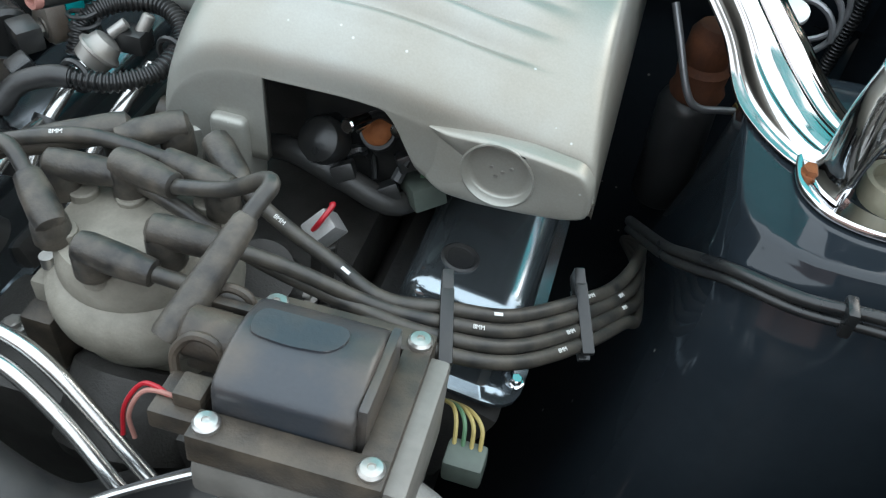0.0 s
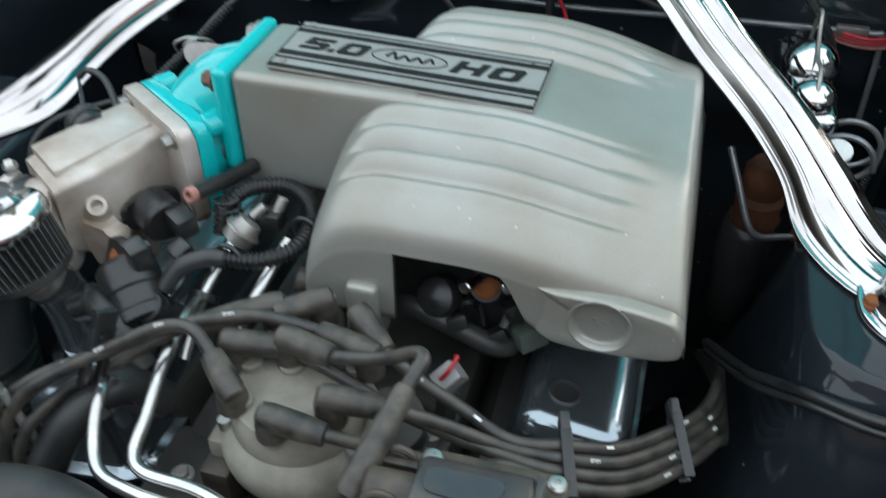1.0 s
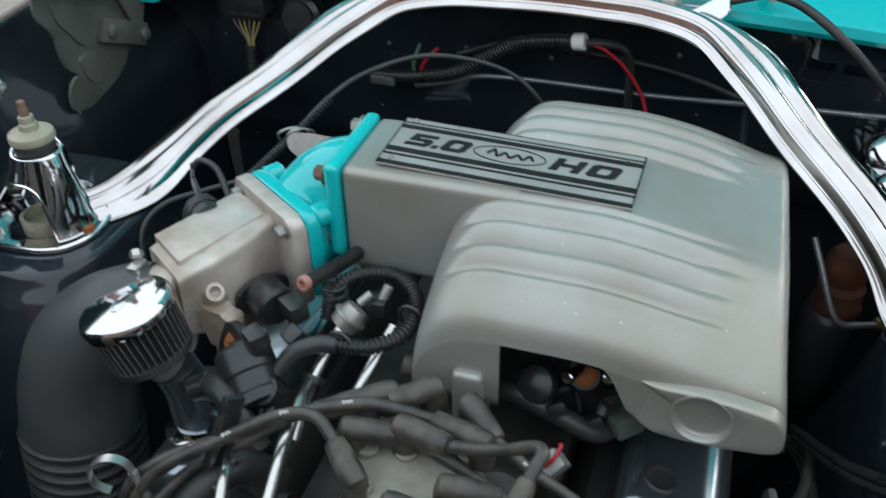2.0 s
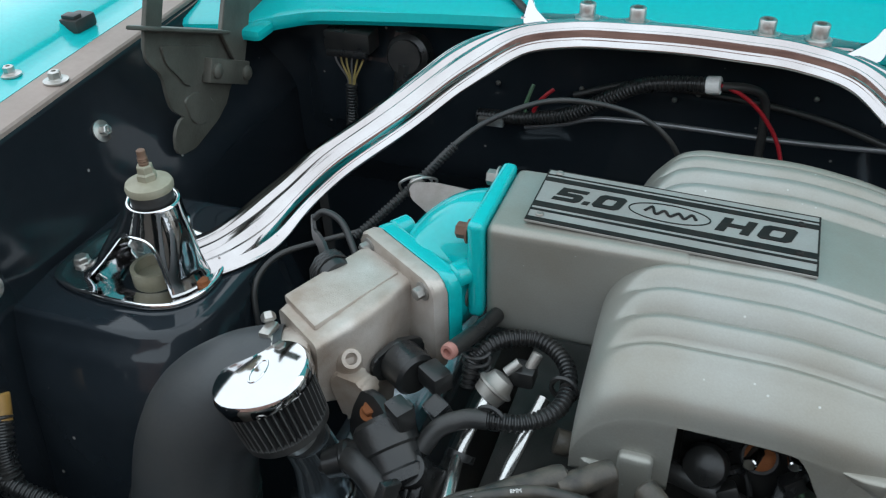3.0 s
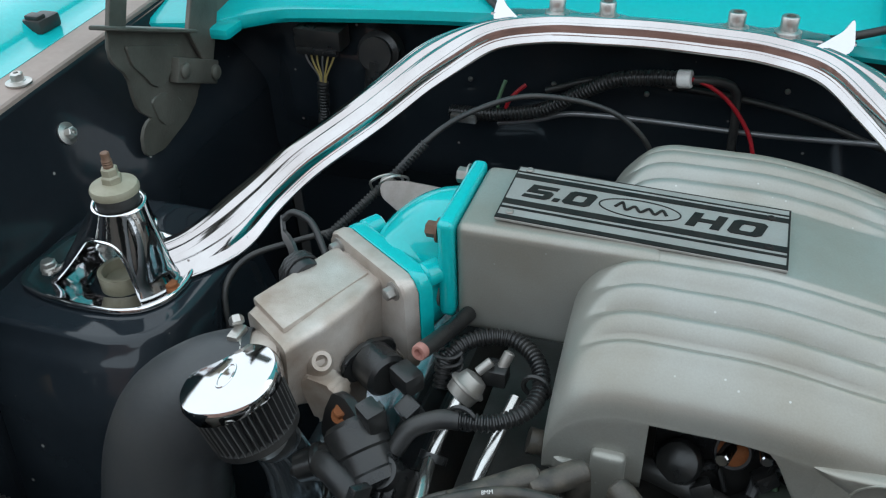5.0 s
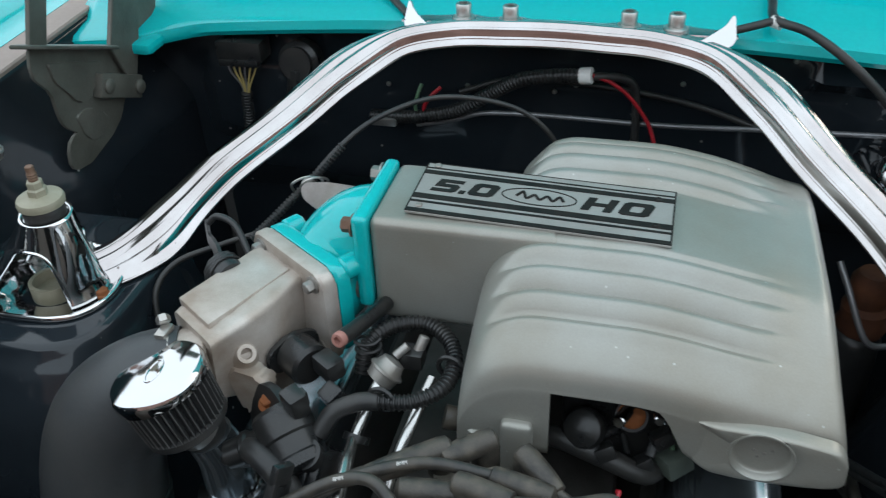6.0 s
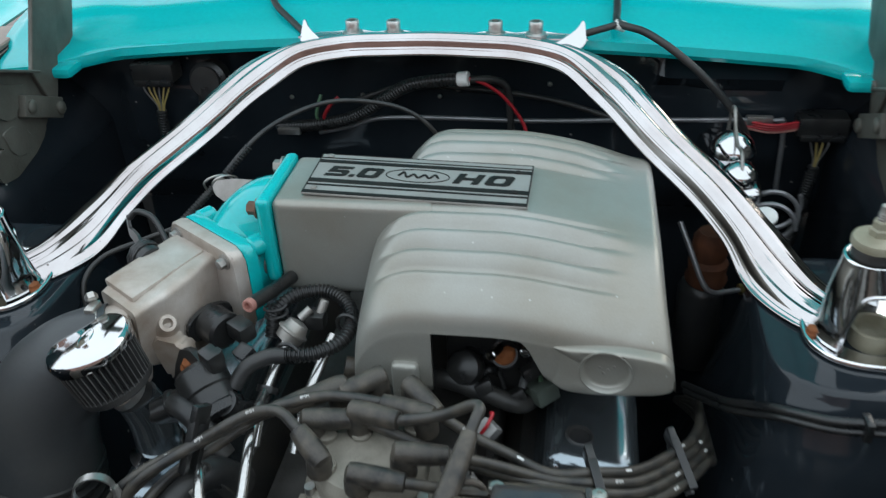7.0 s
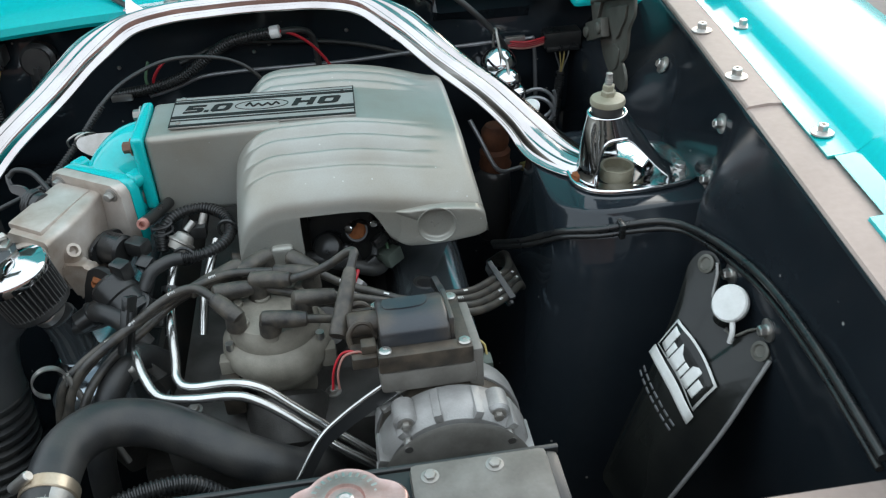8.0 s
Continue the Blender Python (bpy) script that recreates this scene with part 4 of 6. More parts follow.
def throttle_body():
    t = thing("throttle_valve", tuple(FLANGE + AX * 0.06 + Vector((0, 0, -0.05))), "weathered bare aluminium throttle body with a black lever", "throttle body")
    m = frame_at(FLANGE + AX * 0.001, AC, (0, 0, 1))
    out = rounded([(-0.054, -0.048), (0.054, -0.048), (0.054, 0.046), (-0.054, 0.046)], 0.012, 5)
    z = 1 if (m.to_3x3() @ Vector((0, 0, 1))).dot(AX) > 0 else -1
    g = m if z > 0 else m @ Matrix.Rotation(math.pi, 4, "Y")
    part("mounting_flange", slab(out, 0.014, g, 0.002), CAST, t)
    side_x = 1 if (g.to_3x3() @ Vector((1, 0, 0))).dot(AC) > 0 else -1
    # the casting runs a little askew from its flange
    skew = Matrix.Translation(FLANGE)
    shear = Matrix.Identity(3)
    for r0 in range(3):
        for c0 in range(3):
            shear[r0][c0] += 0.20 * AC[r0] * AX[c0]
    skew = skew @ shear.to_4x4() @ Matrix.Translation(-FLANGE)
    bm = bmesh.new()
    rings = []
    for d, w, h0, h1, q in ((0.012, 0.040, -0.036, 0.034, 0.1), (0.030, 0.043, -0.040, 0.035, 0.2), (0.040, 0.046, -0.044, 0.035, 0.6), (0.047, 0.046, -0.046, 0.035, 1.0), (0.074, 0.046, -0.046, 0.034, 1.0), (0.082, 0.046, -0.044, 0.033, 0.6), (0.092, 0.045, -0.042, 0.033, 0.2), (0.114, 0.041, -0.038, 0.031, 0.0)):
        o = rounded([(-w, h0), (w * (0.25 + 0.30 * q), h0 - 0.030 * q), (w * (0.30 + 0.32 * q), h0 + 0.016), (w * (0.36 + 0.26 * q), -0.006), (w * 0.50, h1), (-w, h1)], 0.008, 5)
        rings.append([skew @ g @ Vector((side_x * x, y, d)) for x, y in o])
    ring_mesh(bm, rings)
    part("body", bm, CAST, t)
    bm = box(min(side_x * -0.0435, side_x * 0.006), max(side_x * -0.0435, side_x * 0.006), 0.028, 0.0368, 0.0165, 0.106, 0.0026, skew @ g)
    part("top_pad", bm, CAST, t)
    part("inlet", rod((-0.221, -0.080, 0.858), (-0.252, -0.095, 0.856), 0.0395, 36, None, 0.002), CAST, t)
    # tapered foot that meets the idle valve
    out = rounded([(-0.2080, 0.866), (-0.2085, 0.850), (-0.200, 0.8205), (-0.1935, 0.8165), (-0.178, 0.837), (-0.172, 0.846), (-0.180, 0.860)], 0.006, 4)
    bm = slab(out, 0.018, Matrix.Translation((0, -0.067, 0)) @ Matrix(((1, 0, 0, 0), (0, 0, -1, 0), (0, 1, 0, 0), (0, 0, 0, 1))), 0.003)
    part("lower_foot", bm, CAST, t)
    # drilled boss on the front
    p = Vector((-0.1938, -0.0747, 0.8760))
    up = Vector((0.55, -0.55, 0.62)).normalized()
    part("boss", lathe([(0.019, -0.022), (0.0135, -0.010), (0.0098, -0.002), (0.0086, 0.0015), (0.0078, 0.0040), (0.0048, 0.0040), (0.0042, -0.004)], p, up, 24), CAST, t)
    for a, c in ((-0.040, 0.034), (0.040, 0.034), (0.040, -0.036)):
        hex_bolt("nut", g @ Vector((side_x * a, c, 0.014)), g.to_3x3() @ Vector((0, 0, 1)), 0.0054, t, DULL_STEEL, 0.008)
    # shaft sensor on the right
    q = skew @ g @ Vector((side_x * 0.050, -0.014, 0.047))
    out = AC * 1.0
    body = part("throttle_sensor", rod(q - out * 0.012, q + out * 0.016, 0.0185, 26, None, 0.003), PLASTIC, t, "round black throttle position sensor")
    part("connector", box(-0.012, 0.012, -0.009, 0.009, -0.009, 0.009, 0.0035, frame_at(q + out * 0.030 + Vector((0.004, 0.006, 0.006)), out, (0, 0, 1))), PLASTIC, body)
    part("sensor_ear", slab(rounded([(-0.025, -0.010), (0.0, -0.019), (0.025, -0.010), (0.025, 0.010), (0.0, 0.019), (-0.025, 0.010)], 0.007), 0.005, frame_at(q - out * 0.010, AX, (0, 0, 1)), 0.001), PLASTIC, body)
    part("connector_plug", box(-0.009, 0.009, -0.010, 0.009, -0.008, 0.008, 0.003, frame_at(q + out * 0.040 + Vector((0.006, -0.010, -0.006)), out, (0.2, -0.5, 0.8))), PLASTIC, body)
    # lever, spring and stamped arms on the left
    q = Vector((-0.236, -0.006, 0.898))
    lev = part("throttle_lever", lathe([(0.006, -0.006), (0.0145, -0.004), (0.0155, 0.0), (0.0155, 0.004), (0.012, 0.006), (0.012, 0.014), (0.008, 0.016)], q, -AC, 24), SATIN, t, "black stamped throttle lever and return spring")
    n = 60
    part("return_spring", tube([q - AC * (0.006 + 0.010 * i / n) + (AX * math.cos(i * 0.6) + Vector((0, 0, 1)) * math.sin(i * 0.6)) * 0.0165 for i in range(n)], 0.0013, 6, 1), SATIN, lev)
    mm = frame_at(q - AC * 0.018, (-0.62, 0.78, -0.05), (0.1, 0.1, 1))
    part("arm", slab(rounded([(-0.014, -0.012), (0.010, -0.012), (0.030, 0.000), (0.058, -0.004), (0.066, 0.012), (0.060, 0.020), (0.054, 0.006), (0.034, 0.012), (0.012, 0.016), (-0.010, 0.012)], 0.004), 0.003, mm, 0.0006), SATIN, lev)
    part("arm_stop", slab(rounded([(-0.036, -0.022), (-0.012, -0.016), (-0.010, 0.006), (-0.030, 0.002), (-0.040, -0.008)], 0.004), 0.010, mm @ Matrix.Translation((0, 0, 0.004)), 0.001), SATIN, lev)
    part("arm_link", tube([mm @ Vector(p) for p in ((0.060, 0.014, 0.002), (0.056, 0.022, 0.010), (0.040, 0.020, 0.022), (0.020, 0.006, 0.028), (-0.006, -0.006, 0.030))], 0.0032, 10), SATIN, lev)
    part("pin", rod(mm @ Vector((-0.030, -0.010, 0.012)), mm @ Vector((-0.030, -0.010, 0.026)), 0.0055, 6), SATIN, lev)


elbow()
throttle_body()


# ---- breather filter on the chrome oil filler ----
def breather():
    c = Vector((-0.213, -0.130, 0.0))
    up = Vector((-0.283, -0.028, 0.978)).normalized()
    lean = Matrix.Translation((-0.239, -0.131, 0.899)) @ turned(up) @ Matrix.Translation((0.213, 0.130, -0.9060))
    def tilted(bm):
        bmesh.ops.transform(bm, matrix=lean, verts=bm.verts)
        return bm
    t = thing("breather_filter", (-0.213, -0.130, 0.84), "small round breather filter with a chrome lid and pleated gauze", "air filter")
    lid = part("lid", tilted(lathe([(0.0355, 0.893), (0.0385, 0.894), (0.0390, 0.899), (0.0384, 0.9030), (0.0365, 0.9052), (0.030, 0.9062), (0.018, 0.9070), (0.002, 0.9074)], c, (0, 0, 1), 48)), CHROME, t)
    oval = lambda k, h: [c + Vector(((0.0125 - k) * math.cos(i * math.pi / 16), (0.0062 - k) * math.sin(i * math.pi / 16), h)) for i in range(32)]
    part("embossed_oval", tilted(ring_mesh(bmesh.new(), [oval(-0.0008, 0.9069), oval(-0.0004, 0.9079), oval(0.0010, 0.9079), oval(0.0014, 0.9070)], True, False)), CHROME, lid)
    n = 2 * 40
    rings = []
    for z, k in ((0.858, 0.96), (0.876, 0.98), (0.894, 1.0)):
        rings.append([c + Vector(((0.0352 if i % 2 else 0.0315) * k * math.cos(2 * math.pi * i / n), (0.0352 if i % 2 else 0.0315) * k * math.sin(2 * math.pi * i / n), z)) for i in range(n)])
    part("pleats", tilted(ring_mesh(bmesh.new(), rings)), SATIN, t, "dark pleated filter cloth", smooth=False)
    wires = bmesh.new()
    for i in range(40):
        a = 2 * math.pi * (2 * i + 1) / n
        rod(c + Vector((0.0352 * math.cos(a) * 0.96, 0.0352 * math.sin(a) * 0.96, 0.858)), c + Vector((0.0356 * math.cos(a), 0.0356 * math.sin(a), 0.894)), 0.00055, 5, wires)
    tagged(part("gauze", tilted(wires), MESH, t), "grey wire gauze over the pleats", kind="stuff")
    part("base_ring", tilted(lathe([(0.018, 0.846), (0.030, 0.849), (0.0338, 0.852), (0.0338, 0.858), (0.030, 0.860)], c, (0, 0, 1), 40)), RUBBER, t)
    part("neck", rod((-0.2160, -0.1180, 0.822), (-0.2265, -0.1290, 0.848), 0.0175, 28, None, 0.001), RUBBER, t)
    part("band", lathe([(0.0176, 0.0), (0.0186, 0.001), (0.0186, 0.009), (0.0176, 0.010)], (-0.2195, -0.1217, 0.831), (-0.0105, -0.011, 0.026), 28), STEEL, t)
    f = thing("oil_filler_tube", (-0.205, -0.118, 0.755), "dark chrome oil filler tube on the valve cover", "filler tube")
    part("tube", tube([(-0.206, -0.118, 0.752), (-0.208, -0.117, 0.775), (-0.211, -0.116, 0.800), (-0.2165, -0.1185, 0.8235)], 0.0205, 30, 8, radii=(0.0225, 0.0195)), COVER_CHROME, f)
    part("collar", lathe([(0.029, 0.0), (0.031, 0.002), (0.031, 0.006), (0.025, 0.010), (0.0232, 0.016)], (-0.206, -0.118, 0.752), (0, 0, 1), 32), CHROME, f)
    part("side_spigot", tube([(-0.212, -0.122, 0.806), (-0.190, -0.126, 0.811), (-0.168, -0.124, 0.815), (-0.152, -0.116, 0.815)], 0.0085, 16), RUBBER, f, "short black rubber hose")


breather()


def air_duct():
    t = thing("air_intake_hose", (-0.34, -0.14, 0.45), "large black rubber intake hose with a ribbed lower end", "intake hose")
    line = [(-0.240, -0.0890, 0.857), (-0.258, -0.097, 0.855), (-0.282, -0.105, 0.844), (-0.308, -0.113, 0.820), (-0.324, -0.120, 0.780), (-0.330, -0.128, 0.735)]
    part("elbow", tube(line, 0.052, 32, 8, radii=(0.0415, 0.054)), HOSE, t)
    part("bellows", tube([(-0.330, -0.128, 0.737), (-0.332, -0.138, 0.67), (-0.332, -0.15, 0.60), (-0.325, -0.18, 0.50)], 0.056, 32, 8, ribs=0.0055, pitch=0.0135), RUBBER, t, "ribbed black bellows")
    band = part("clamp", lathe([(0.0418, 0.0), (0.0428, 0.0008), (0.0428, 0.0092), (0.0418, 0.010)], (-0.246, -0.0915, 0.8565), (-0.90, -0.40, -0.05), 40), STEEL, t)
    part("screw", lathe([(0.0040, 0.0), (0.0058, 0.001), (0.0060, 0.005), (0.0048, 0.0072), (0.0015, 0.0074)], (-0.2560, -0.083, 0.9045), (-0.45, 0.55, 0.45), 6), STEEL, band)
    part("screw_housing", box(-0.2595, -0.2500, -0.096, -0.079, 0.8965, 0.9030, 0.002), STEEL, band)


air_duct()


def idle_valve():
    t = thing("idle_air_valve", (-0.150, -0.125, 0.80), "black idle air valve bolted below the throttle body", "valve")
    m = frame_at((-0.166, -0.098, 0.836), (0.80, -0.60, 0.0), (0.15, 0.2, 0.97))
    part("flange", slab(rounded([(-0.030, -0.030), (0.034, -0.030), (0.040, 0.010), (0.012, 0.024), (-0.012, 0.026), (-0.026, 0.012)], 0.012), 0.008, m @ Matrix.Translation((0, 0, -0.004)), 0.0015), SATIN, t)
    a, b = Vector((-0.150, -0.112, 0.842)), Vector((-0.118, -0.142, 0.812))
    part("solenoid", lathe([(0.020, -0.014), (0.0235, -0.010), (0.0235, 0.010), (0.0215, 0.012), (0.0215, 0.026), (0.0235, 0.028), (0.0235, 0.036), (0.018, 0.040), (0.012, 0.041)], a, b - a, 30), PLASTIC, t)
    part("rib", box(-0.003, 0.003, -0.012, 0.018, 0.014, 0.026, 0.0012, frame_at(a, (0.6, 0.75, 0.1), b - a)), PLASTIC, t)
    part("neck", lathe([(0.013, 0.0), (0.0125, 0.014), (0.0145, 0.016), (0.0145, 0.020), (0.0125, 0.022), (0.0115, 0.036)], (-0.160, -0.122, 0.832), (-0.80, -0.25, -0.32), 22), PLASTIC, t)
    part("connector", box(-0.010, 0.010, -0.008, 0.008, 0.0, 0.022, 0.0035, frame_at((-0.138, -0.108, 0.855), (0.8, -0.6, 0), (0.6, 0.8, 0.1))), PLASTIC, t)
    part("connector_latch", box(-0.004, 0.004, 0.007, 0.0105, 0.004, 0.018, 0.001, frame_at((-0.138, -0.108, 0.855), (0.8, -0.6, 0), (0.6, 0.8, 0.1))), PLASTIC, t)
    hex_bolt("bolt", (-0.170, -0.093, 0.844), (-0.2, -0.3, 0.9), 0.0066, t, RUST)
    h = thing("breather_hose", (-0.19, -0.14, 0.80), "short black rubber breather hose", "hose")
    part("hose", tube([(-0.176, -0.128, 0.827), (-0.162, -0.138, 0.834), (-0.140, -0.150, 0.826), (-0.120, -0.160, 0.80)], 0.0105, 14), RUBBER, h)
    c = thing("throttle_connector", (-0.118, -0.13, 0.79), "square black electrical connector with a latch", "connector")
    mm = frame_at((-0.119, -0.128, 0.815), (0.9, -0.3, 0.1), (0.2, 0.6, 0.7))
    part("shell", box(-0.012, 0.012, -0.012, 0.018, -0.016, 0.016, 0.003, mm), PLASTIC, c)
    part("collar", lathe([(0.0125, 0.0), (0.0125, 0.008), (0.009, 0.008), (0.0085, 0.002)], mm @ Vector((0, 0.010, 0.014)), mm.to_3x3() @ Vector((0, 0.35, 0.9)), 20), PLASTIC, c)
    part("latch", box(-0.004, 0.004, -0.016, 0.010, 0.014, 0.019, 0.001, mm), PLASTIC, c)


idle_valve()


# ---- hoses, lines and fuel rail between throttle body and plenum ----
t = thing("loom_loop", (-0.06, -0.04, 0.84), "looped black corrugated wiring conduit with tape", "wiring conduit")
part("conduit", tube([(-0.108, -0.044, 0.842), (-0.106, -0.030, 0.862), (-0.090, -0.012, 0.870), (-0.064, -0.002, 0.870), (-0.042, -0.012, 0.868), (-0.029, -0.034, 0.864), (-0.031, -0.062, 0.860), (-0.052, -0.082, 0.858), (-0.078, -0.088, 0.859)], 0.0070, 12, 8, ribs=0.0014, pitch=0.0040), PLASTIC, t)
part("tape_wrap", tube([(-0.078, -0.088, 0.859), (-0.094, -0.091, 0.858), (-0.112, -0.100, 0.852), (-0.122, -0.112, 0.838)], 0.0074, 12), RUBBER, t, "black cloth tape")
part("coil_wrap", tube([(-0.105 + 0.011 * math.cos(i * 0.9), -0.030 + 0.008 * math.sin(i * 0.9), 0.846 + 0.0012 * i) for i in range(22)], 0.0016, 6, 2), RUBBER, t)
for a in ((-0.031, -0.045, 0.862), (-0.076, -0.088, 0.859)):
    part("band", tube([(a[0] + 0.0105 * math.cos(k * 0.7), a[1] + 0.004 * math.sin(k * 0.35), a[2] + 0.0105 * math.sin(k * 0.7)) for k in range(10)], 0.0022, 6, 3), PLASTIC, t)

t = thing("fuel_rail", (-0.07, -0.09, 0.80), "polished fuel pipes with a plated pressure regulator", "fuel rail")
part("pipe", tube([(-0.086, -0.052, 0.853), (-0.092, -0.075, 0.842), (-0.098, -0.105, 0.822), (-0.102, -0.135, 0.79)], 0.0046, 16), TUBE, t)
part("pipe", tube([(-0.046, -0.045, 0.850), (-0.052, -0.072, 0.838), (-0.060, -0.105, 0.818), (-0.066, -0.135, 0.785)], 0.0050, 16), TUBE, t)
reg = part("regulator", lathe([(0.006, -0.012), (0.0125, -0.010), (0.0135, -0.002), (0.0155, -0.001), (0.0155, 0.001), (0.0125, 0.003), (0.010, 0.010), (0.004, 0.012)], (-0.084, -0.048, 0.854), (0.5, 0.5, 0.6), 26), DULL_STEEL, t, "plated pressure regulator")
part("regulator_nipple", rod((-0.078, -0.040, 0.864), (-0.069, -0.033, 0.871), 0.0040, 12), DULL_STEEL, reg)
part("schrader_block", box(-0.076, -0.056, -0.040, -0.022, 0.850, 0.866, 0.003), PLASTIC, t, "black connector block")
part("valve_stem", rod((-0.062, -0.030, 0.862), (-0.057, -0.022, 0.874), 0.0046, 12, None, 0.001), DULL_STEEL, t)
part("clip_ring", lathe([(0.011, 0), (0.011, 0.006), (0.008, 0.006), (0.0075, 0.0)], (-0.096, -0.102, 0.824), (0.1, 0.6, 0.5), 20, None, False), PLASTIC, t)

t = thing("vacuum_hose", (-0.11, 0.0, 0.85), "black vacuum hose with a faded pink end", "hose")
part("hose", tube([(-0.1175, -0.054, 0.8885), (-0.113, -0.036, 0.884), (-0.107, -0.008, 0.877), (-0.102, 0.016, 0.872)], 0.0068, 14), PLASTIC, t)
part("end_sleeve", lathe([(0.0066, -0.004), (0.0066, 0.0005), (0.0058, 0.002), (0.0036, 0.002), (0.0030, -0.003)], (-0.1185, -0.0575, 0.8893), (-0.25, -0.95, 0.18), 16), PINK, t, "faded pink rubber end")
t = thing("hose_stub", (-0.03, -0.05, 0.83), "dark rubber hose stub under the plenum", "hose")
part("hose", tube([(-0.030, -0.070, 0.835), (-0.020, -0.068, 0.832), (-0.008, -0.060, 0.825)], 0.010, 12), DUSTY, t)


# ---- distributor and its leads ----
DX, DY = 0.020, -0.182


def distributor():
    t = thing("distributor", (DX, DY, 0.74), "dusty grey distributor with a brown-grey cap", "distributor")
    part("housing", lathe([(0.030, 0.70), (0.034, 0.74), (0.034, 0.762), (0.046, 0.772), (0.050, 0.782), (0.050, 0.792)], (DX, DY, 0), (0, 0, 1), 36), CAP_GREY, t)
    part("adapter", lathe([(0.050, 0.790), (0.0560, 0.793), (0.0575, 0.803), (0.0560, 0.814), (0.0500, 0.820), (0.0470, 0.822)], (DX, DY, 0), (0, 0, 1), 44), CAP_GREY, t)
    part("cap", lathe([(0.0465, 0.820), (0.0475, 0.824), (0.0460, 0.838), (0.0430, 0.845), (0.0300, 0.8475), (0.008, 0.8485)], (DX, DY, 0), (0, 0, 1), 44), CAP_GREY, t)
    for s in (-1, 1):
        part("clip_boss", box(DX + s * 0.052 - 0.008, DX + s * 0.052 + 0.008, DY - 0.03, DY - 0.014, 0.782, 0.806, 0.003), CAP_GREY, t)
        part("cap_screw", rod((DX + s * 0.046, DY - 0.024, 0.818), (DX + s * 0.046, DY - 0.024, 0.826), 0.0045, 12), STEEL, t)
    part("module", box(DX - 0.062, DX - 0.040, DY - 0.045, DY + 0.02, 0.745, 0.790, 0.004), DUST_PLASTIC, t, "dusty brown ignition module")
    for x, y in ((0.046, -0.126), (0.052, -0.202), (-0.018, -0.172), (0.020, -0.222), (0.052, -0.156), (-0.012, -0.140), (0.016, -0.132), (-0.010, -0.205), (0.010, -0.168)):
        part("terminal", rod((x, y, 0.838), (x, y, 0.852), 0.0085, 14, None, 0.001), CAP_GREY, t)


distributor()


def lead(start, out, wire, foot=0.845, label="dusty black ignition lead with an angled rubber boot", prints=(), boot_r=0.0089, end_boot=None):
    """An ignition lead: an upright boot, its arm and the wire."""
    a, b = Vector(start), Vector(out)
    t = thing("ignition_lead", (a.x, a.y, foot), label, "spark plug wire", "ignition leads")
    d = (b - a).normalized()
    bm = lathe([(boot_r * 1.12, 0.0), (boot_r * 1.22, 0.002), (boot_r * 1.15, a.z - foot - 0.004), (boot_r * 0.9, a.z - foot + 0.004)], (a.x, a.y, foot), (0, 0, 1), 18)
    lathe([(boot_r * 0.55, -0.0085), (boot_r * 0.95, -0.006), (boot_r * 1.05, 0.0), (boot_r, (b - a).length * 0.6), (boot_r * 0.85, (b - a).length * 0.97), (boot_r * 0.62, (b - a).length)], a, d, 18, bm)
    part("boot", bm, DUSTY, t, "dusty grey-black rubber boot")
    line = [a + d * (b - a).length * 0.9, b] + [Vector(w) for w in wire]
    core = part("wire", tube(line, 0.0046, 12, 7), WIRE, t)
    pts = spline(line, 7)
    for k in prints:
        i = min(len(pts) - 2, int(k * (len(pts) - 1)))
        dd = (pts[i + 1] - pts[i - 1]).normalized()
        if dd.x < 0:
            dd = -dd
        up = Vector((0.1, -0.45, 0.88))
        up = (up - dd * up.dot(dd)).normalized()
        m = frame_at(pts[i] + up * 0.00445, dd, up.cross(dd))
        if k == prints[0] or k == prints[-1]:
            lettering("8MM", 0.0038, m, WHITE, core, "size_print", depth=0.0003)
        else:
            part("print_mark", box(-0.0030, 0.0030, -0.0010, 0.0010, -0.0005, 0.0004, 0, m), WHITE, core, "small white printed bar")
    if end_boot:
        e = Vector(end_boot)
        w = Vector(wire[-1])
        part("plug_boot", lathe([(0.0052, 0), (0.0066, 0.003), (0.0074, 0.012), (0.0082, 0.030), (0.0092, (e - w).length - 0.014), (0.0096, (e - w).length - 0.003), (0.0088, (e - w).length)], w, e - w, 18), DUSTY, t)
    return t


ZA = lambda k: (0.199 + 0.0025 * k, -0.160 - 0.0090 * k, 0.8185 - 0.002 * k)
ZB = lambda k: (0.272 + 0.0030 * k, -0.096 - 0.0085 * k, 0.785 - 0.003 * k)
def right_end(k):
    return [(0.164, -0.170 - 0.006 * k, 0.824 - 0.001 * k), ZA(k), (0.236 + 0.003 * k, -0.139 - 0.0095 * k, 0.803 - 0.002 * k), ZB(k), (0.292 + 0.004 * k, -0.060 - 0.006 * k, 0.768 - 0.004 * k), (0.305 + 0.003 * k, -0.010 - 0.012 * k, 0.745 - 0.005 * k), (0.310, 0.05 - 0.01 * k, 0.715), (0.300, 0.11, 0.66)]


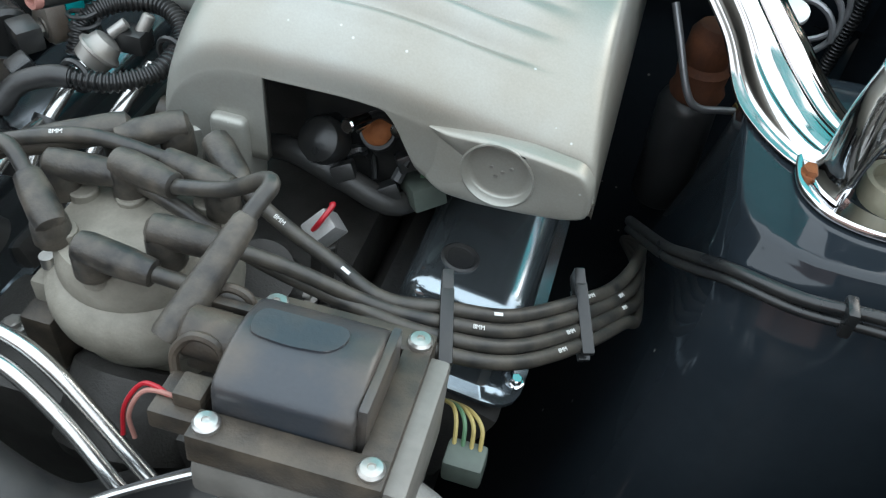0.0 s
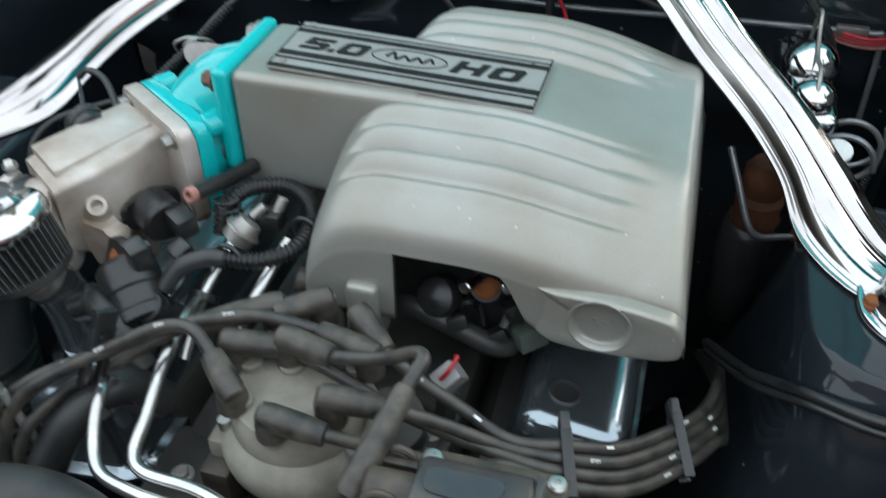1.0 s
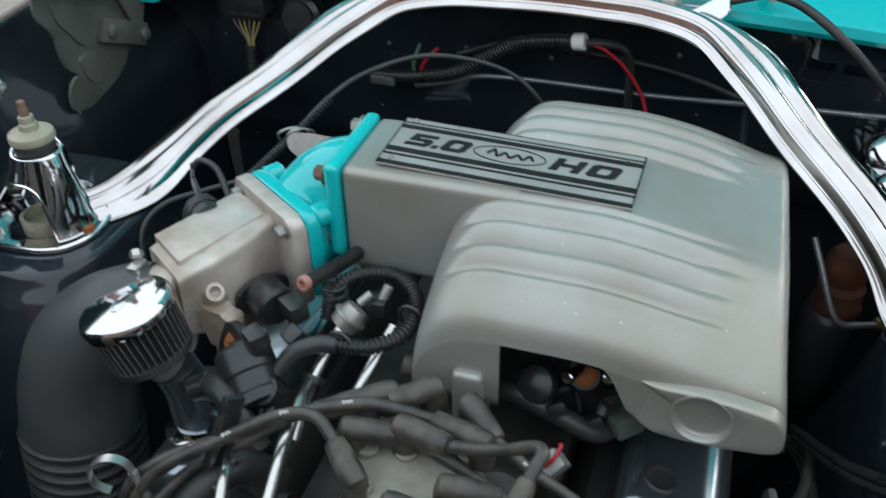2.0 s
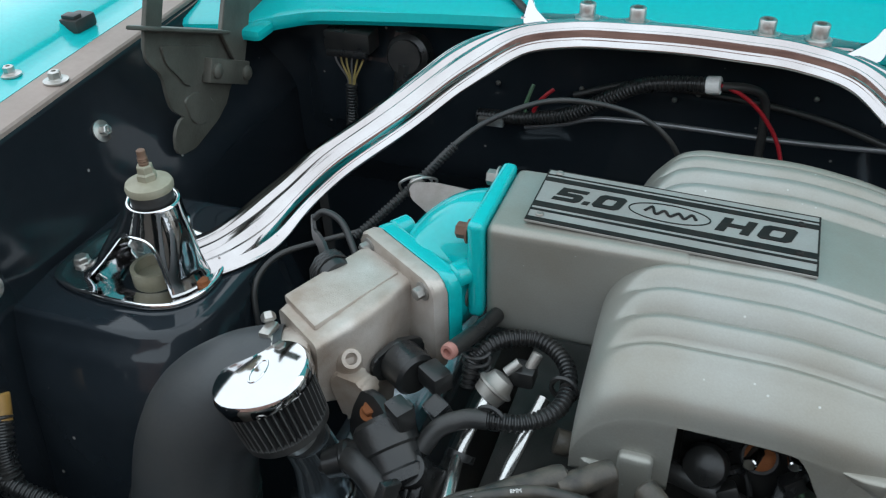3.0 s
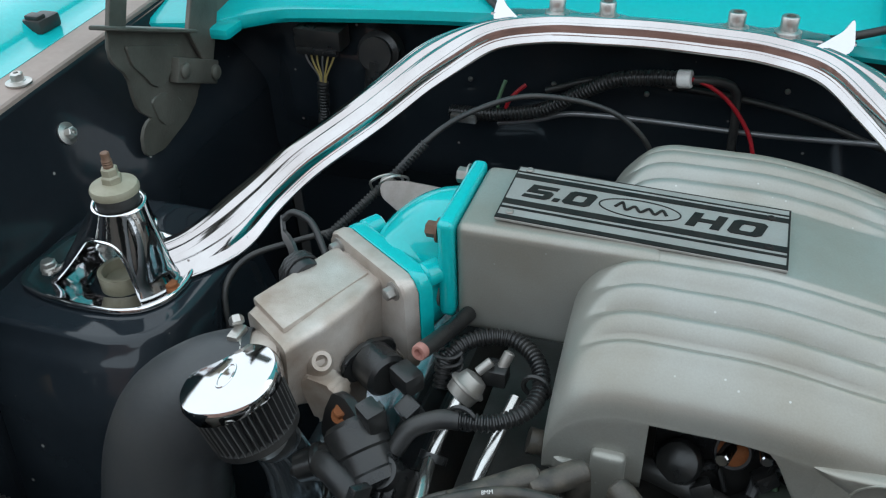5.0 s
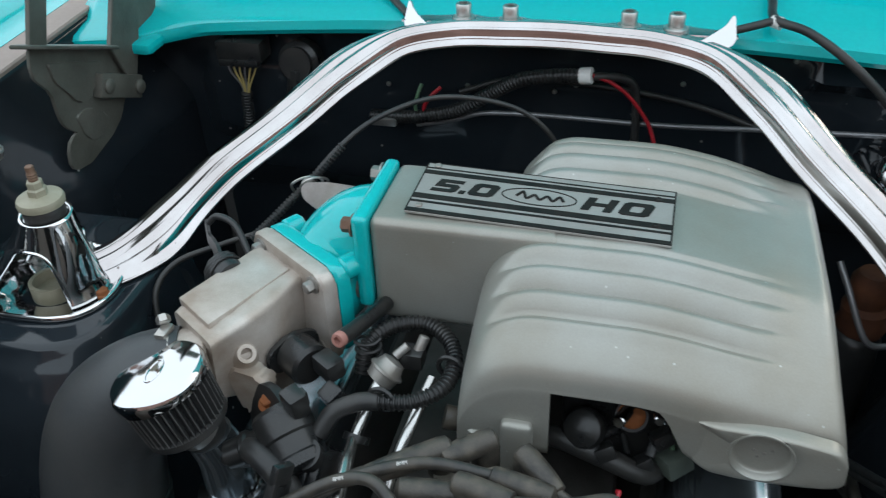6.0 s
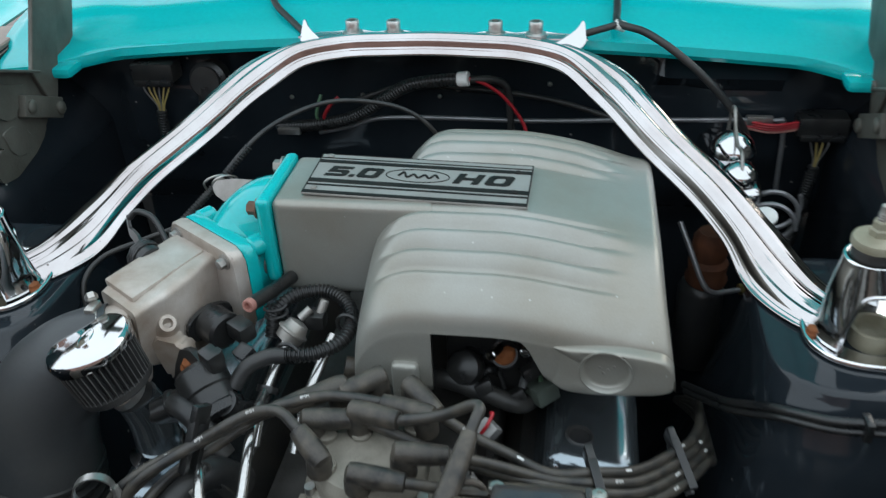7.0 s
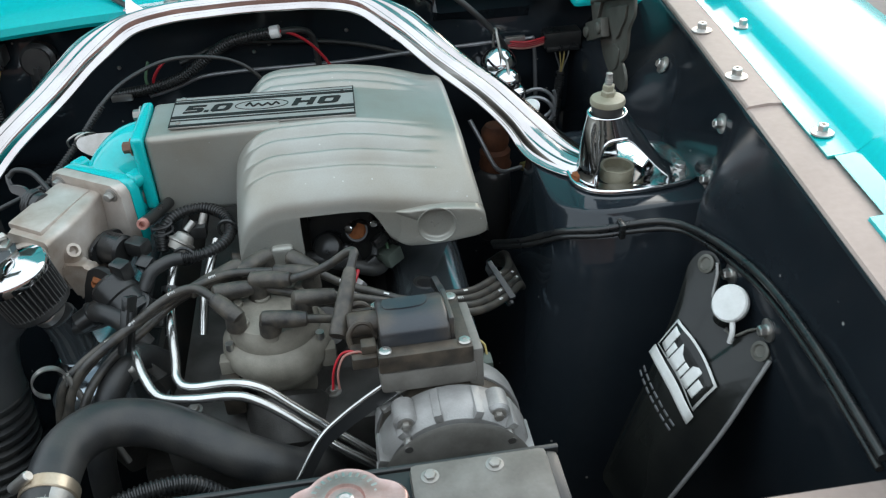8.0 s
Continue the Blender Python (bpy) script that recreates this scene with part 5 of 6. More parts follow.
lead((0.046, -0.126, 0.866), (0.071, -0.147, 0.858), [(0.098, -0.152, 0.842), (0.130, -0.160, 0.832)] + right_end(0), prints=(0.18, 0.3, 0.52, 0.66))
lead((0.052, -0.202, 0.868), (0.087, -0.196, 0.862), [(0.118, -0.184, 0.844)] + right_end(1), prints=(0.45, 0.6, 0.7))
lead((-0.030, -0.172, 0.866), (0.006, -0.164, 0.862), [(0.040, -0.168, 0.852), (0.090, -0.178, 0.838)] + right_end(2), prints=(0.62, 0.74))
lead((0.020, -0.222, 0.862), (0.058, -0.223, 0.858), [(0.100, -0.214, 0.844), (0.145, -0.205, 0.832)] + right_end(3), prints=(0.3, 0.42, 0.6))
lead((0.062, -0.156, 0.865), (0.024, -0.149, 0.868), [(-0.02, -0.152, 0.874), (-0.060, -0.168, 0.872), (-0.100, -0.190, 0.862), (-0.140, -0.210, 0.846), (-0.172, -0.226, 0.824), (-0.196, -0.240, 0.775)], prints=(0.35, 0.45, 0.62))
lead((-0.016, -0.133, 0.868), (-0.062, -0.166, 0.866), [(-0.085, -0.178, 0.864), (-0.128, -0.199, 0.850), (-0.168, -0.216, 0.832), (-0.192, -0.230, 0.808), (-0.206, -0.240, 0.75)], prints=(0.4, 0.55))
lead((0.014, -0.119, 0.868), (-0.014, -0.140, 0.866), [(-0.045, -0.148, 0.860), (-0.078, -0.158, 0.852), (-0.112, -0.184, 0.838), (-0.148, -0.206, 0.820), (-0.172, -0.235, 0.795), (-0.185, -0.25, 0.74)], prints=(0.3,))
lead((-0.014, -0.208, 0.862), (-0.034, -0.192, 0.874), [(-0.052, -0.182, 0.882), (-0.078, -0.183, 0.876), (-0.115, -0.197, 0.858), (-0.152, -0.214, 0.838), (-0.182, -0.232, 0.808), (-0.192, -0.245, 0.76)], prints=(0.42, 0.58))
lead((0.008, -0.163, 0.870), (0.044, -0.172, 0.872), [(0.078, -0.176, 0.884), (0.104, -0.183, 0.904), (0.111, -0.190, 0.908), (0.109, -0.198, 0.905), (0.106, -0.206, 0.900)], label="dusty black coil lead arching to the ignition coil", end_boot=(0.087, -0.262, 0.862))


def wire_comb(pts, tall, name_label):
    a, b = Vector(pts[0]), Vector(pts[1])
    t = thing("wire_separator", tuple((a + b) / 2), name_label, "wire clip", "wire separators")
    d = (b - a)
    m = frame_at((a + b) / 2, d, (0, 0, 1))
    n = d.length / 2 + 0.010
    part("bar", box(-n, n, 0.0035, 0.0085, -0.004, 0.004, 0.0015, m), PLASTIC, t)
    part("bar", box(-n, n, -0.0085, -0.0035, -0.004, 0.004, 0.0015, m), PLASTIC, t)
    part("stem", box(-n - tall, -n + 0.004, -0.0075, 0.0085, -0.0035, 0.0035, 0.0015, m), PLASTIC, t)


wire_comb((ZA(0), ZA(3)), 0.012, "black plastic separator round the ignition leads")
wire_comb((ZB(0), ZB(3)), 0.010, "black plastic separator near the lead ends")
wire_comb(((-0.120, -0.190, 0.862), (-0.126, -0.202, 0.838)), 0.012, "black plastic clip holding the ignition leads")


# ---- ignition coil on its bracket ----
def coil():
    t = thing("ignition_coil", (0.165, -0.265, 0.800), "dusty black ignition coil on a cast bracket", "ignition coil")
    m = frame_at((0.1650, -0.2640, 0.8560), (1, 0.03, -0.02), (-0.05, 1, -0.08))
    bm = bmesh.new()
    for x0, x1, y0, y1 in ((-0.044, 0.044, 0.032, 0.047), (-0.044, 0.044, -0.047, -0.031), (0.030, 0.044, -0.032, 0.033)):
        box(x0, x1, y0, y1, -0.008, 0.010, 0.0015, m, bm)
    part("core_frame", bm, DUST_PLASTIC, t, "laminated dark steel core frame")
    rings = []
    for y, k in ((-0.0300, 0.92), (-0.029, 0.98), (-0.026, 1.0), (-0.020, 1.0), (-0.014, 1.0), (-0.007, 1.0), (0.0, 1.0), (0.007, 1.0), (0.014, 1.0), (0.020, 1.0), (0.026, 1.0), (0.029, 0.98), (0.0300, 0.92)):
        o = [(x, z) for x, z in ((-0.040 * k, -0.008), (-0.040 * k, 0.033 * k - 0.10 * y * y / 0.01), (0.026 * k, 0.033 * k - 0.10 * y * y / 0.01), (0.026 * k, -0.008))]
        o = rounded(o, 0.004, 3)
        rings.append([m @ Vector((x, y, z)) for x, z in o])
    part("winding_body", ring_mesh(bmesh.new(), rings), COIL_BODY, t)
    part("winding_lug", slab(rounded([(-0.034, -0.003), (-0.014, -0.005), (0.004, -0.003), (0.010, 0.004), (0.010, 0.014), (-0.034, 0.014)], 0.006), 0.0036, m @ Matrix.Translation((0, 0.0, 0.0304)), 0.0004), COIL_BODY, t)
    part("end_cap", box(0.0255, 0.0305, -0.026, 0.027, -0.004, 0.030, 0.0022, m), COIL_BODY, t)
    # high-tension tower and plug housing on the left
    part("tower", rod(m @ Vector((-0.038, 0.006, 0.014)), m @ Vector((-0.068, 0.006, 0.014)), 0.0125, 20, None, 0.002), DUST_PLASTIC, t)
    bm = box(-0.066, -0.041, -0.002, 0.024, -0.004, 0.012, 0.002, m)
    box(-0.068, -0.044, -0.036, -0.010, -0.008, 0.004, 0.002, m, bm)
    part("plug_housing", bm, DUST_PLASTIC, t)
    for k in range(2):
        part("housing_hoop", tube([m @ Vector(p) for p in ((-0.042, 0.028 - 0.034 * k, 0.006), (-0.048, 0.030 - 0.034 * k, 0.020), (-0.060, 0.030 - 0.034 * k, 0.022), (-0.068, 0.027 - 0.034 * k, 0.012), (-0.067, 0.024 - 0.034 * k, 0.0))], 0.0026, 8), DUST_PLASTIC, t)
    part("housing_bar", box(-0.068, -0.042, 0.021, 0.026, 0.016, 0.020, 0.001, m), DUST_PLASTIC, t)
    part("plug_block", box(-0.058, -0.044, -0.030, -0.016, 0.004, 0.013, 0.0015, m), DUST_PLASTIC, t)
    for x, y in ((-0.037, 0.0385), (0.037, 0.0385), (-0.037, -0.0390), (0.037, -0.0390)):
        p = m @ Vector((x, y, 0.010))
        up = m.to_3x3() @ Vector((0, 0, 1))
        part("screw", lathe([(0.0062, 0.0), (0.0062, 0.0022), (0.0050, 0.0036), (0.0020, 0.0040), (0.0016, 0.0030)], p, up, 18), STEEL, t, "bright pan-head screw")
    bm = box(-0.044, 0.047, -0.047, 0.047, -0.032, -0.0085, 0.005, m)
    box(0.040, 0.054, -0.044, 0.038, -0.050, 0.004, 0.003, m, bm)
    part("bracket", bm, COVER_GREY, t, "grimy grey cast bracket")
    for i, (mat, dx) in enumerate(((RED, 0.0), (PINK, 0.006))):
        a = m @ Vector((-0.060 + dx, -0.026, 0.002))
        part("low_tension_wire", tube([a, a + Vector((-0.008, 0.002 - 0.002 * i, 0.004)), a + Vector((-0.018 - 0.003 * i, 0.003 - 0.003 * i, 0.000)), a + Vector((-0.026 - 0.002 * i, -0.002 - 0.003 * i, -0.014)), a + Vector((-0.029, -0.005, -0.034))], 0.0012, 8), mat, t, "thin coloured wire")


coil()


def alternator():
    t = thing("alternator", (0.182, -0.33, 0.68), "grey cast aluminium alternator with a dark fan", "alternator")
    c = Vector((0.184, 0.0, 0.757))
    ax = Vector((0, -1, 0))
    at = lambda y: (c.x, y, c.z)
    part("rear_housing", lathe([(0.0440, 0.0), (0.0638, 0.004), (0.0715, 0.012), (0.0737, 0.034), (0.0726, 0.036)], at(-0.262), ax, 44), ALT_CAST, t)
    part("stator", lathe([(0.0699, 0.0), (0.0704, 0.002), (0.0704, 0.016), (0.0699, 0.018)], at(-0.297), ax, 44), DUST_PLASTIC, t, "brown laminated stator ring")
    part("front_housing", lathe([(0.0726, 0.0), (0.0743, 0.003), (0.0737, 0.028), (0.0660, 0.038), (0.0440, 0.042)], at(-0.314), ax, 44), ALT_CAST, t)
    for i in range(12):
        a = 2 * math.pi * i / 12 + 0.2
        p = Vector((c.x + 0.0705 * math.cos(a), -0.338, c.z + 0.0705 * math.sin(a)))
        part("rib", box(-0.004, 0.004, -0.016, 0.020, -0.006, 0.004, 0.0015, frame_at(p, (-math.sin(a), 0, math.cos(a)), (0, 1, 0))), ALT_CAST, t)
    part("fan", lathe([(0.0330, 0.0), (0.0682, 0.002), (0.0721, 0.006), (0.0682, 0.008), (0.0330, 0.006)], at(-0.358), ax, 44), COVER_GREY, t, "dull grey pressed steel cooling fan")
    part("pulley", lathe([(0.028, 0.0), (0.0345, 0.001), (0.0345, 0.004), (0.027, 0.010), (0.0345, 0.016), (0.0345, 0.019), (0.012, 0.020), (0.009, 0.026)], at(-0.368), ax, 36), DULL_STEEL, t)
    for x, z in ((0.140, 0.818), (0.226, 0.815)):
        bm = rod((x, -0.346, z), (x, -0.318, z), 0.0115, 20, None, 0.003)
        box(x - 0.010, x + 0.010, -0.344, -0.320, z - 0.026, z, 0.004, None, bm)
        part("mounting_ear", bm, ALT_CAST, t)
        hex_bolt("ear_bolt", (x, -0.3455, z), (0, -1, 0), 0.0048, t, DULL_STEEL, 0.005)
    for a in (0.7, 2.3, 3.9):
        part("through_bolt", rod((c.x + 0.066 * math.cos(a), -0.366, c.z + 0.066 * math.sin(a)), (c.x + 0.066 * math.cos(a), -0.290, c.z + 0.066 * math.sin(a)), 0.004, 10), STEEL, t)
    part("rear_plug", box(0.220, 0.243, -0.231, -0.212, 0.757, 0.775, 0.003), GREEN_PLUG, t, "grey-green connector")
    for i in range(4):
        part("plug_wire", tube([(0.2235 + 0.0050 * i, -0.217, 0.774), (0.2215 + 0.0050 * i, -0.208, 0.783), (0.2165 + 0.0035 * i, -0.197, 0.781), (0.206 + 0.002 * i, -0.180, 0.760)], 0.0013, 8), GREEN if i == 1 else YELLOW, t)
    b = thing("adjusting_arm", (0.11, -0.32, 0.80), "curved plated steel alternator adjusting arm", "bracket")
    m = frame_at((0.062, -0.334, 0.806), (0.85, 0.40, 0.12), (-0.1, 0.1, 1))
    out = [(0.0, -0.010), (0.03, -0.004), (0.065, 0.0), (0.090, 0.002), (0.098, 0.012), (0.090, 0.020), (0.06, 0.018), (0.025, 0.012), (-0.004, 0.002), (-0.06, -0.050), (-0.055, -0.062)]
    part("arm", slab(rounded(out, 0.006), 0.005, m, 0.001), SATIN, b, "black-painted arm plate")
    # bright tube laid on as the light caught along the arm's upper edge
    part("highlight_edge", tube([m @ Vector((x, y, 0.0045)) for x, y in ((0.086, 0.0195), (0.060, 0.0180), (0.025, 0.0125), (-0.002, 0.003), (-0.030, -0.021), (-0.056, -0.046))], 0.0019, 8), TUBE, b, "bright strip standing for the highlight on the arm's edge")
    hex_bolt("bolt", m @ Vector((0.088, 0.010, 0.005)), m.to_3x3() @ Vector((0, 0, 1)), 0.0065, b, STEEL)
    part("lever_tab", box(0.060, 0.084, -0.006, -0.001, 0.004, 0.012, 0.001, m), STEEL, b)


GREEN_PLUG = material("grey_green_plastic", (0.10, 0.12, 0.10), 0.5, 0.0, (0.05, 0.06, 0.05), 40, 300, 0.6, 0.1)
alternator()


# ---- radiator, its cap and hoses ----
t = RADIATOR = thing("radiator", (0.0, -0.46, 0.40), "black radiator with a flat top tank and filler cap", "radiator")
part("top_tank", box(-0.235, 0.262, -0.500, -0.418, 0.790, 0.842, 0.008), SATIN, t)
part("core", box(-0.235, 0.262, -0.495, -0.430, 0.36, 0.795, 0.004), SATIN, t)
part("seam", box(-0.236, 0.263, -0.4185, -0.4135, 0.834, 0.842, 0.0015), SATIN, t)
part("filler_neck", lathe([(0.026, 0.0), (0.026, 0.012), (0.029, 0.013), (0.029, 0.016)], (0.084, -0.462, 0.841), (0, 0, 1), 32), BRASS, t)
part("outlet_neck", tube([(-0.163, -0.450, 0.822), (-0.163, -0.420, 0.826), (-0.162, -0.385, 0.830)], 0.0215, 24), DULL_STEEL, t)
part("bracket_cover", box(0.136, 0.250, -0.508, -0.424, 0.838, 0.853, 0.006), COVER_GREY, t, "scuffed dark grey cover on the tank")
for x, y in ((0.152, -0.440), (0.205, -0.437)):
    hex_bolt("cover_bolt", (x, y, 0.8525), (0, 0, 1), 0.005, t, DULL_STEEL, 0.004)


def radiator_cap():
    out = []
    n = 80
    for i in range(n):
        a = 2 * math.pi * i / n
        ear = max(0.0, abs(math.cos(a + 0.02)) - 0.80) / 0.20
        out.append((math.cos(a), math.sin(a), 0.0345 + 0.0150 * ear ** 1.5))
    rings = []
    for k, z in ((0.96, 0.0), (1.0, 0.002), (0.99, 0.005), (0.95, 0.0065), (0.90, 0.0060)):
        rings.append([Vector((0.084 + c * r * k, -0.462 + s * r * k, 0.857 + z)) for c, s, r in out])
    rings.append([Vector((0.084 + c * 0.022, -0.462 + s * 0.022, 0.8655)) for c, s, r in out])
    rings.append([Vector((0.084 + c * 0.016, -0.462 + s * 0.016, 0.8660)) for c, s, r in out])
    rings.append([Vector((0.084 + c * 0.0145, -0.462 + s * 0.0145, 0.8635)) for c, s, r in out])
    rings.append([Vector((0.084 + c * 0.009, -0.462 + s * 0.009, 0.8640)) for c, s, r in out])
    body = part("cap", ring_mesh(bmesh.new(), rings), CAP_METAL, RADIATOR, "worn reddish-silver radiator cap with two ears", angle=50)
    part("rivet", lathe([(0.0075, 0.0), (0.0072, 0.003), (0.005, 0.0038), (0.0035, 0.0022)], (0.084, -0.462, 0.8635), (0, 0, 1), 22), STEEL, body)
    for i in range(13):
        a = math.radians(15 + 12.5 * i)
        p = Vector((0.084 + 0.0262 * math.cos(a), -0.462 + 0.0262 * math.sin(a), 0.8640))
        part("stamped_bar", box(-0.0010, 0.0010, -0.0024, 0.0024, 0.0, 0.0009, 0, frame_at(p, (-math.sin(a), math.cos(a), 0), (-math.cos(a), -math.sin(a), 0.2))), STEEL, body)


radiator_cap()

CLAMP = material("tan_stained_steel", (0.52, 0.44, 0.34), 0.35, 0.8, (0.34, 0.25, 0.16), 40, 400, 0.7, 0.1)
t = thing("radiator_hose", (-0.10, -0.31, 0.78), "thick black rubber upper radiator hose with a steel clamp", "radiator hose")
part("hose", tube([(-0.163, -0.398, 0.828), (-0.163, -0.365, 0.832), (-0.157, -0.330, 0.832), (-0.135, -0.302, 0.826), (-0.098, -0.292, 0.812), (-0.055, -0.302, 0.795), (-0.010, -0.318, 0.775), (0.035, -0.315, 0.745), (0.06, -0.28, 0.72)], 0.0222, 26, 8), RUBBER, t)
band = part("clamp", lathe([(0.0232, 0.0), (0.0242, 0.001), (0.0242, 0.012), (0.0232, 0.013)], (-0.163, -0.388, 0.829), (0, 1, 0.1), 36), CLAMP, t)
part("clamp_screw", rod((-0.190, -0.381, 0.842), (-0.172, -0.381, 0.856), 0.005, 12, None, 0.001), STEEL, band)

t = thing("heater_hose", (-0.19, -0.24, 0.75), "black rubber hose running down beside the engine", "hose")
part("hose", tube([(-0.105, -0.165, 0.775), (-0.125, -0.185, 0.805), (-0.148, -0.215, 0.795), (-0.168, -0.25, 0.74), (-0.175, -0.26, 0.66)], 0.0145, 16), RUBBER, t)
part("clamp", lathe([(0.0150, 0.0), (0.0158, 0.001), (0.0158, 0.007), (0.0150, 0.008)], (-0.134, -0.196, 0.8035), (-0.6, -0.75, -0.25), 24), STEEL, t, "plated hose clamp")
t = thing("ribbed_conduit", (-0.06, -0.36, 0.77), "black corrugated conduit beside the radiator hose", "wiring conduit")
part("conduit", tube([(-0.130, -0.372, 0.792), (-0.095, -0.362, 0.796), (-0.060, -0.352, 0.788), (-0.030, -0.35, 0.76)], 0.0085, 12, 8, ribs=0.0016, pitch=0.0045), PLASTIC, t)

t = thing("chrome_pipes", (-0.05, -0.25, 0.78), "pair of bent bright plated coolant pipes", "pipe")
part("pipe", tube([(-0.105, -0.170, 0.770), (-0.122, -0.188, 0.815), (-0.119, -0.206, 0.827), (-0.108, -0.236, 0.820), (-0.092, -0.258, 0.812), (-0.062, -0.266, 0.811), (-0.022, -0.270, 0.812), (0.000, -0.274, 0.806), (0.030, -0.283, 0.786), (0.070, -0.298, 0.755), (0.11, -0.305, 0.722), (0.16, -0.31, 0.66)], 0.0047, 14, 8), TUBE, t)
part("pipe", tube([(-0.096, -0.105, 0.830), (-0.090, -0.140, 0.838), (-0.085, -0.178, 0.836), (-0.080, -0.215, 0.822), (-0.076, -0.240, 0.816), (-0.062, -0.252, 0.814), (-0.022, -0.256, 0.816), (0.006, -0.262, 0.810), (0.034, -0.270, 0.788), (0.074, -0.284, 0.757), (0.11, -0.293, 0.727), (0.16, -0.30, 0.67)], 0.0047, 14, 8), TUBE, t)
part("union", rod((-0.110, -0.176, 0.775), (-0.118, -0.184, 0.800), 0.010, 6), TUBE, t)

t = thing("dipstick", (-0.19, -0.24, 0.74), "plated dipstick with a curled flat handle", "dipstick")
m = frame_at((-0.197, -0.234, 0.828), (0.80, 0.30, 0.10), (-0.1, 0.1, 1))
rings = []
for i in range(26):
    a = math.radians(250 - 11.5 * i)
    rings.append([m @ Vector((r * math.cos(a), r * math.sin(a), w)) for r, w in ((0.0165, -0.004), (0.0165, 0.004), (0.0152, 0.004), (0.0152, -0.004))])
part("handle", ring_mesh(bmesh.new(), rings), STEEL, t)
part("stem", tube([m @ Vector((0.0158, 0.0, 0)), m @ Vector((0.018, -0.02, 0)), m @ Vector((0.022, -0.06, 0)), m @ Vector((0.03, -0.12, 0.01))], 0.0035, 10), DULL_STEEL, t)


# ---- clutter in the plenum's front opening ----
t = thing("injector_harness", (0.10, -0.03, 0.78), "dark wiring harness with coloured connector plugs", "wiring harness")
part("harness", tube([(0.03, -0.04, 0.80), (0.06, -0.055, 0.815), (0.10, -0.06, 0.805), (0.135, -0.055, 0.79), (0.150, 0.0, 0.78), (0.150, 0.1, 0.78)], 0.009, 12), RUBBER, t)
part("plug", box(-0.012, 0.012, -0.009, 0.009, -0.014, 0.014, 0.002, frame_at((0.150, -0.045, 0.800), (0.7, 0.6, 0.1), (0, 0.3, 1))), GREEN_PLUG, t, "grey-green injector plug")
part("plug_lead", tube([(0.150, -0.045, 0.81), (0.145, -0.030, 0.825), (0.128, -0.022, 0.82)], 0.0022, 8), GREEN, t)
rng = random.Random(4)
for i in range(9):
    x, y, z = rng.uniform(0.065, 0.150), rng.uniform(-0.060, -0.030), rng.uniform(0.79, 0.85)
    dx, dz = rng.uniform(-0.03, 0.03), rng.uniform(-0.03, 0.02)
    part("branch", tube([(x, y, z), (x + dx * 0.5, y + 0.012, z + dz * 0.2 + 0.008), (x + dx, y + 0.02, z + dz), (x + dx * 1.3, y + 0.04, z - 0.03)], rng.uniform(0.0022, 0.0045), 8), PLASTIC if i % 3 else HOSE, t)
for x, y, z in ((0.098, -0.060, 0.812), (0.140, -0.050, 0.826), (0.128, -0.056, 0.800)):
    part("plug_shell", box(-0.008, 0.008, -0.006, 0.006, -0.007, 0.007, 0.002, frame_at((x, y, z), (0.8, 0.3 + 5 * (x - 0.1), 0.3), (0.1, 0.4, 0.9))), PLASTIC, t)
t = thing("temperature_sender", (0.105, -0.11, 0.76), "pale grey sensor plug with a red wire", "sensor")
part("body", rod((0.100, -0.108, 0.74), (0.106, -0.115, 0.800), 0.009, 6, None, 0.001), DIRTY_CAST, t)
mm = frame_at((0.107, -0.117, 0.812), (0.55, 0.4, 0.5), (-0.5, 0.6, 0.4))
part("plug", box(-0.010, 0.010, -0.008, 0.008, -0.010, 0.010, 0.002, mm), ALT_CAST, t, "pale grey plug")
part("wire", tube([mm @ Vector((-0.004, 0, 0.009)), mm @ Vector((0.006, 0.0, 0.014)), mm @ Vector((0.016, 0.004, 0.012)), mm @ Vector((0.015, 0.006, 0.010))], 0.0017, 10), RED, t, "red wire")
t = thing("vacuum_solenoid", (0.09, -0.02, 0.80), "round black solenoid with an amber plastic centre", "solenoid")
part("can", lathe([(0.008, -0.012), (0.016, -0.010), (0.0175, 0.004), (0.015, 0.009), (0.008, 0.012)], (0.080, -0.050, 0.825), (-0.2, -0.75, 0.6), 28), PLASTIC, t)
part("lamp", lathe([(0.0105, 0.0), (0.0110, 0.005), (0.007, 0.009), (0.002, 0.010)], (0.116, -0.040, 0.838), (-0.1, -0.8, 0.5), 22), RUST, t, "amber-brown plastic dome")
part("collar", lathe([(0.0130, -0.004), (0.0145, 0.0), (0.0130, 0.004), (0.0110, 0.004)], (0.116, -0.040, 0.837), (-0.1, -0.8, 0.5), 22), SATIN, t)
part("nipple", rod((0.112, -0.055, 0.856), (0.106, -0.075, 0.862), 0.005, 14, None, 0.001), CHROME, t)
part("nipple", rod((0.135, -0.045, 0.856), (0.136, -0.066, 0.860), 0.0045, 14, None, 0.001), CHROME, t)
part("bracket", box(0.06, 0.15, -0.035, -0.028, 0.78, 0.87, 0.003), PLASTIC, t)
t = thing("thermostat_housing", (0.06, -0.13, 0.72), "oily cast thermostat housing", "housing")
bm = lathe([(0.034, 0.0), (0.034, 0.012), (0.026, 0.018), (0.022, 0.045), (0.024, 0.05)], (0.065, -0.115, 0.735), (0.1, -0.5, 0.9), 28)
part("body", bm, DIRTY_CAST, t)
for dx in (-0.028, 0.028):
    hex_bolt("bolt", (0.065 + dx, -0.118, 0.748), (0.1, -0.5, 0.9), 0.006, t, DULL_STEEL)


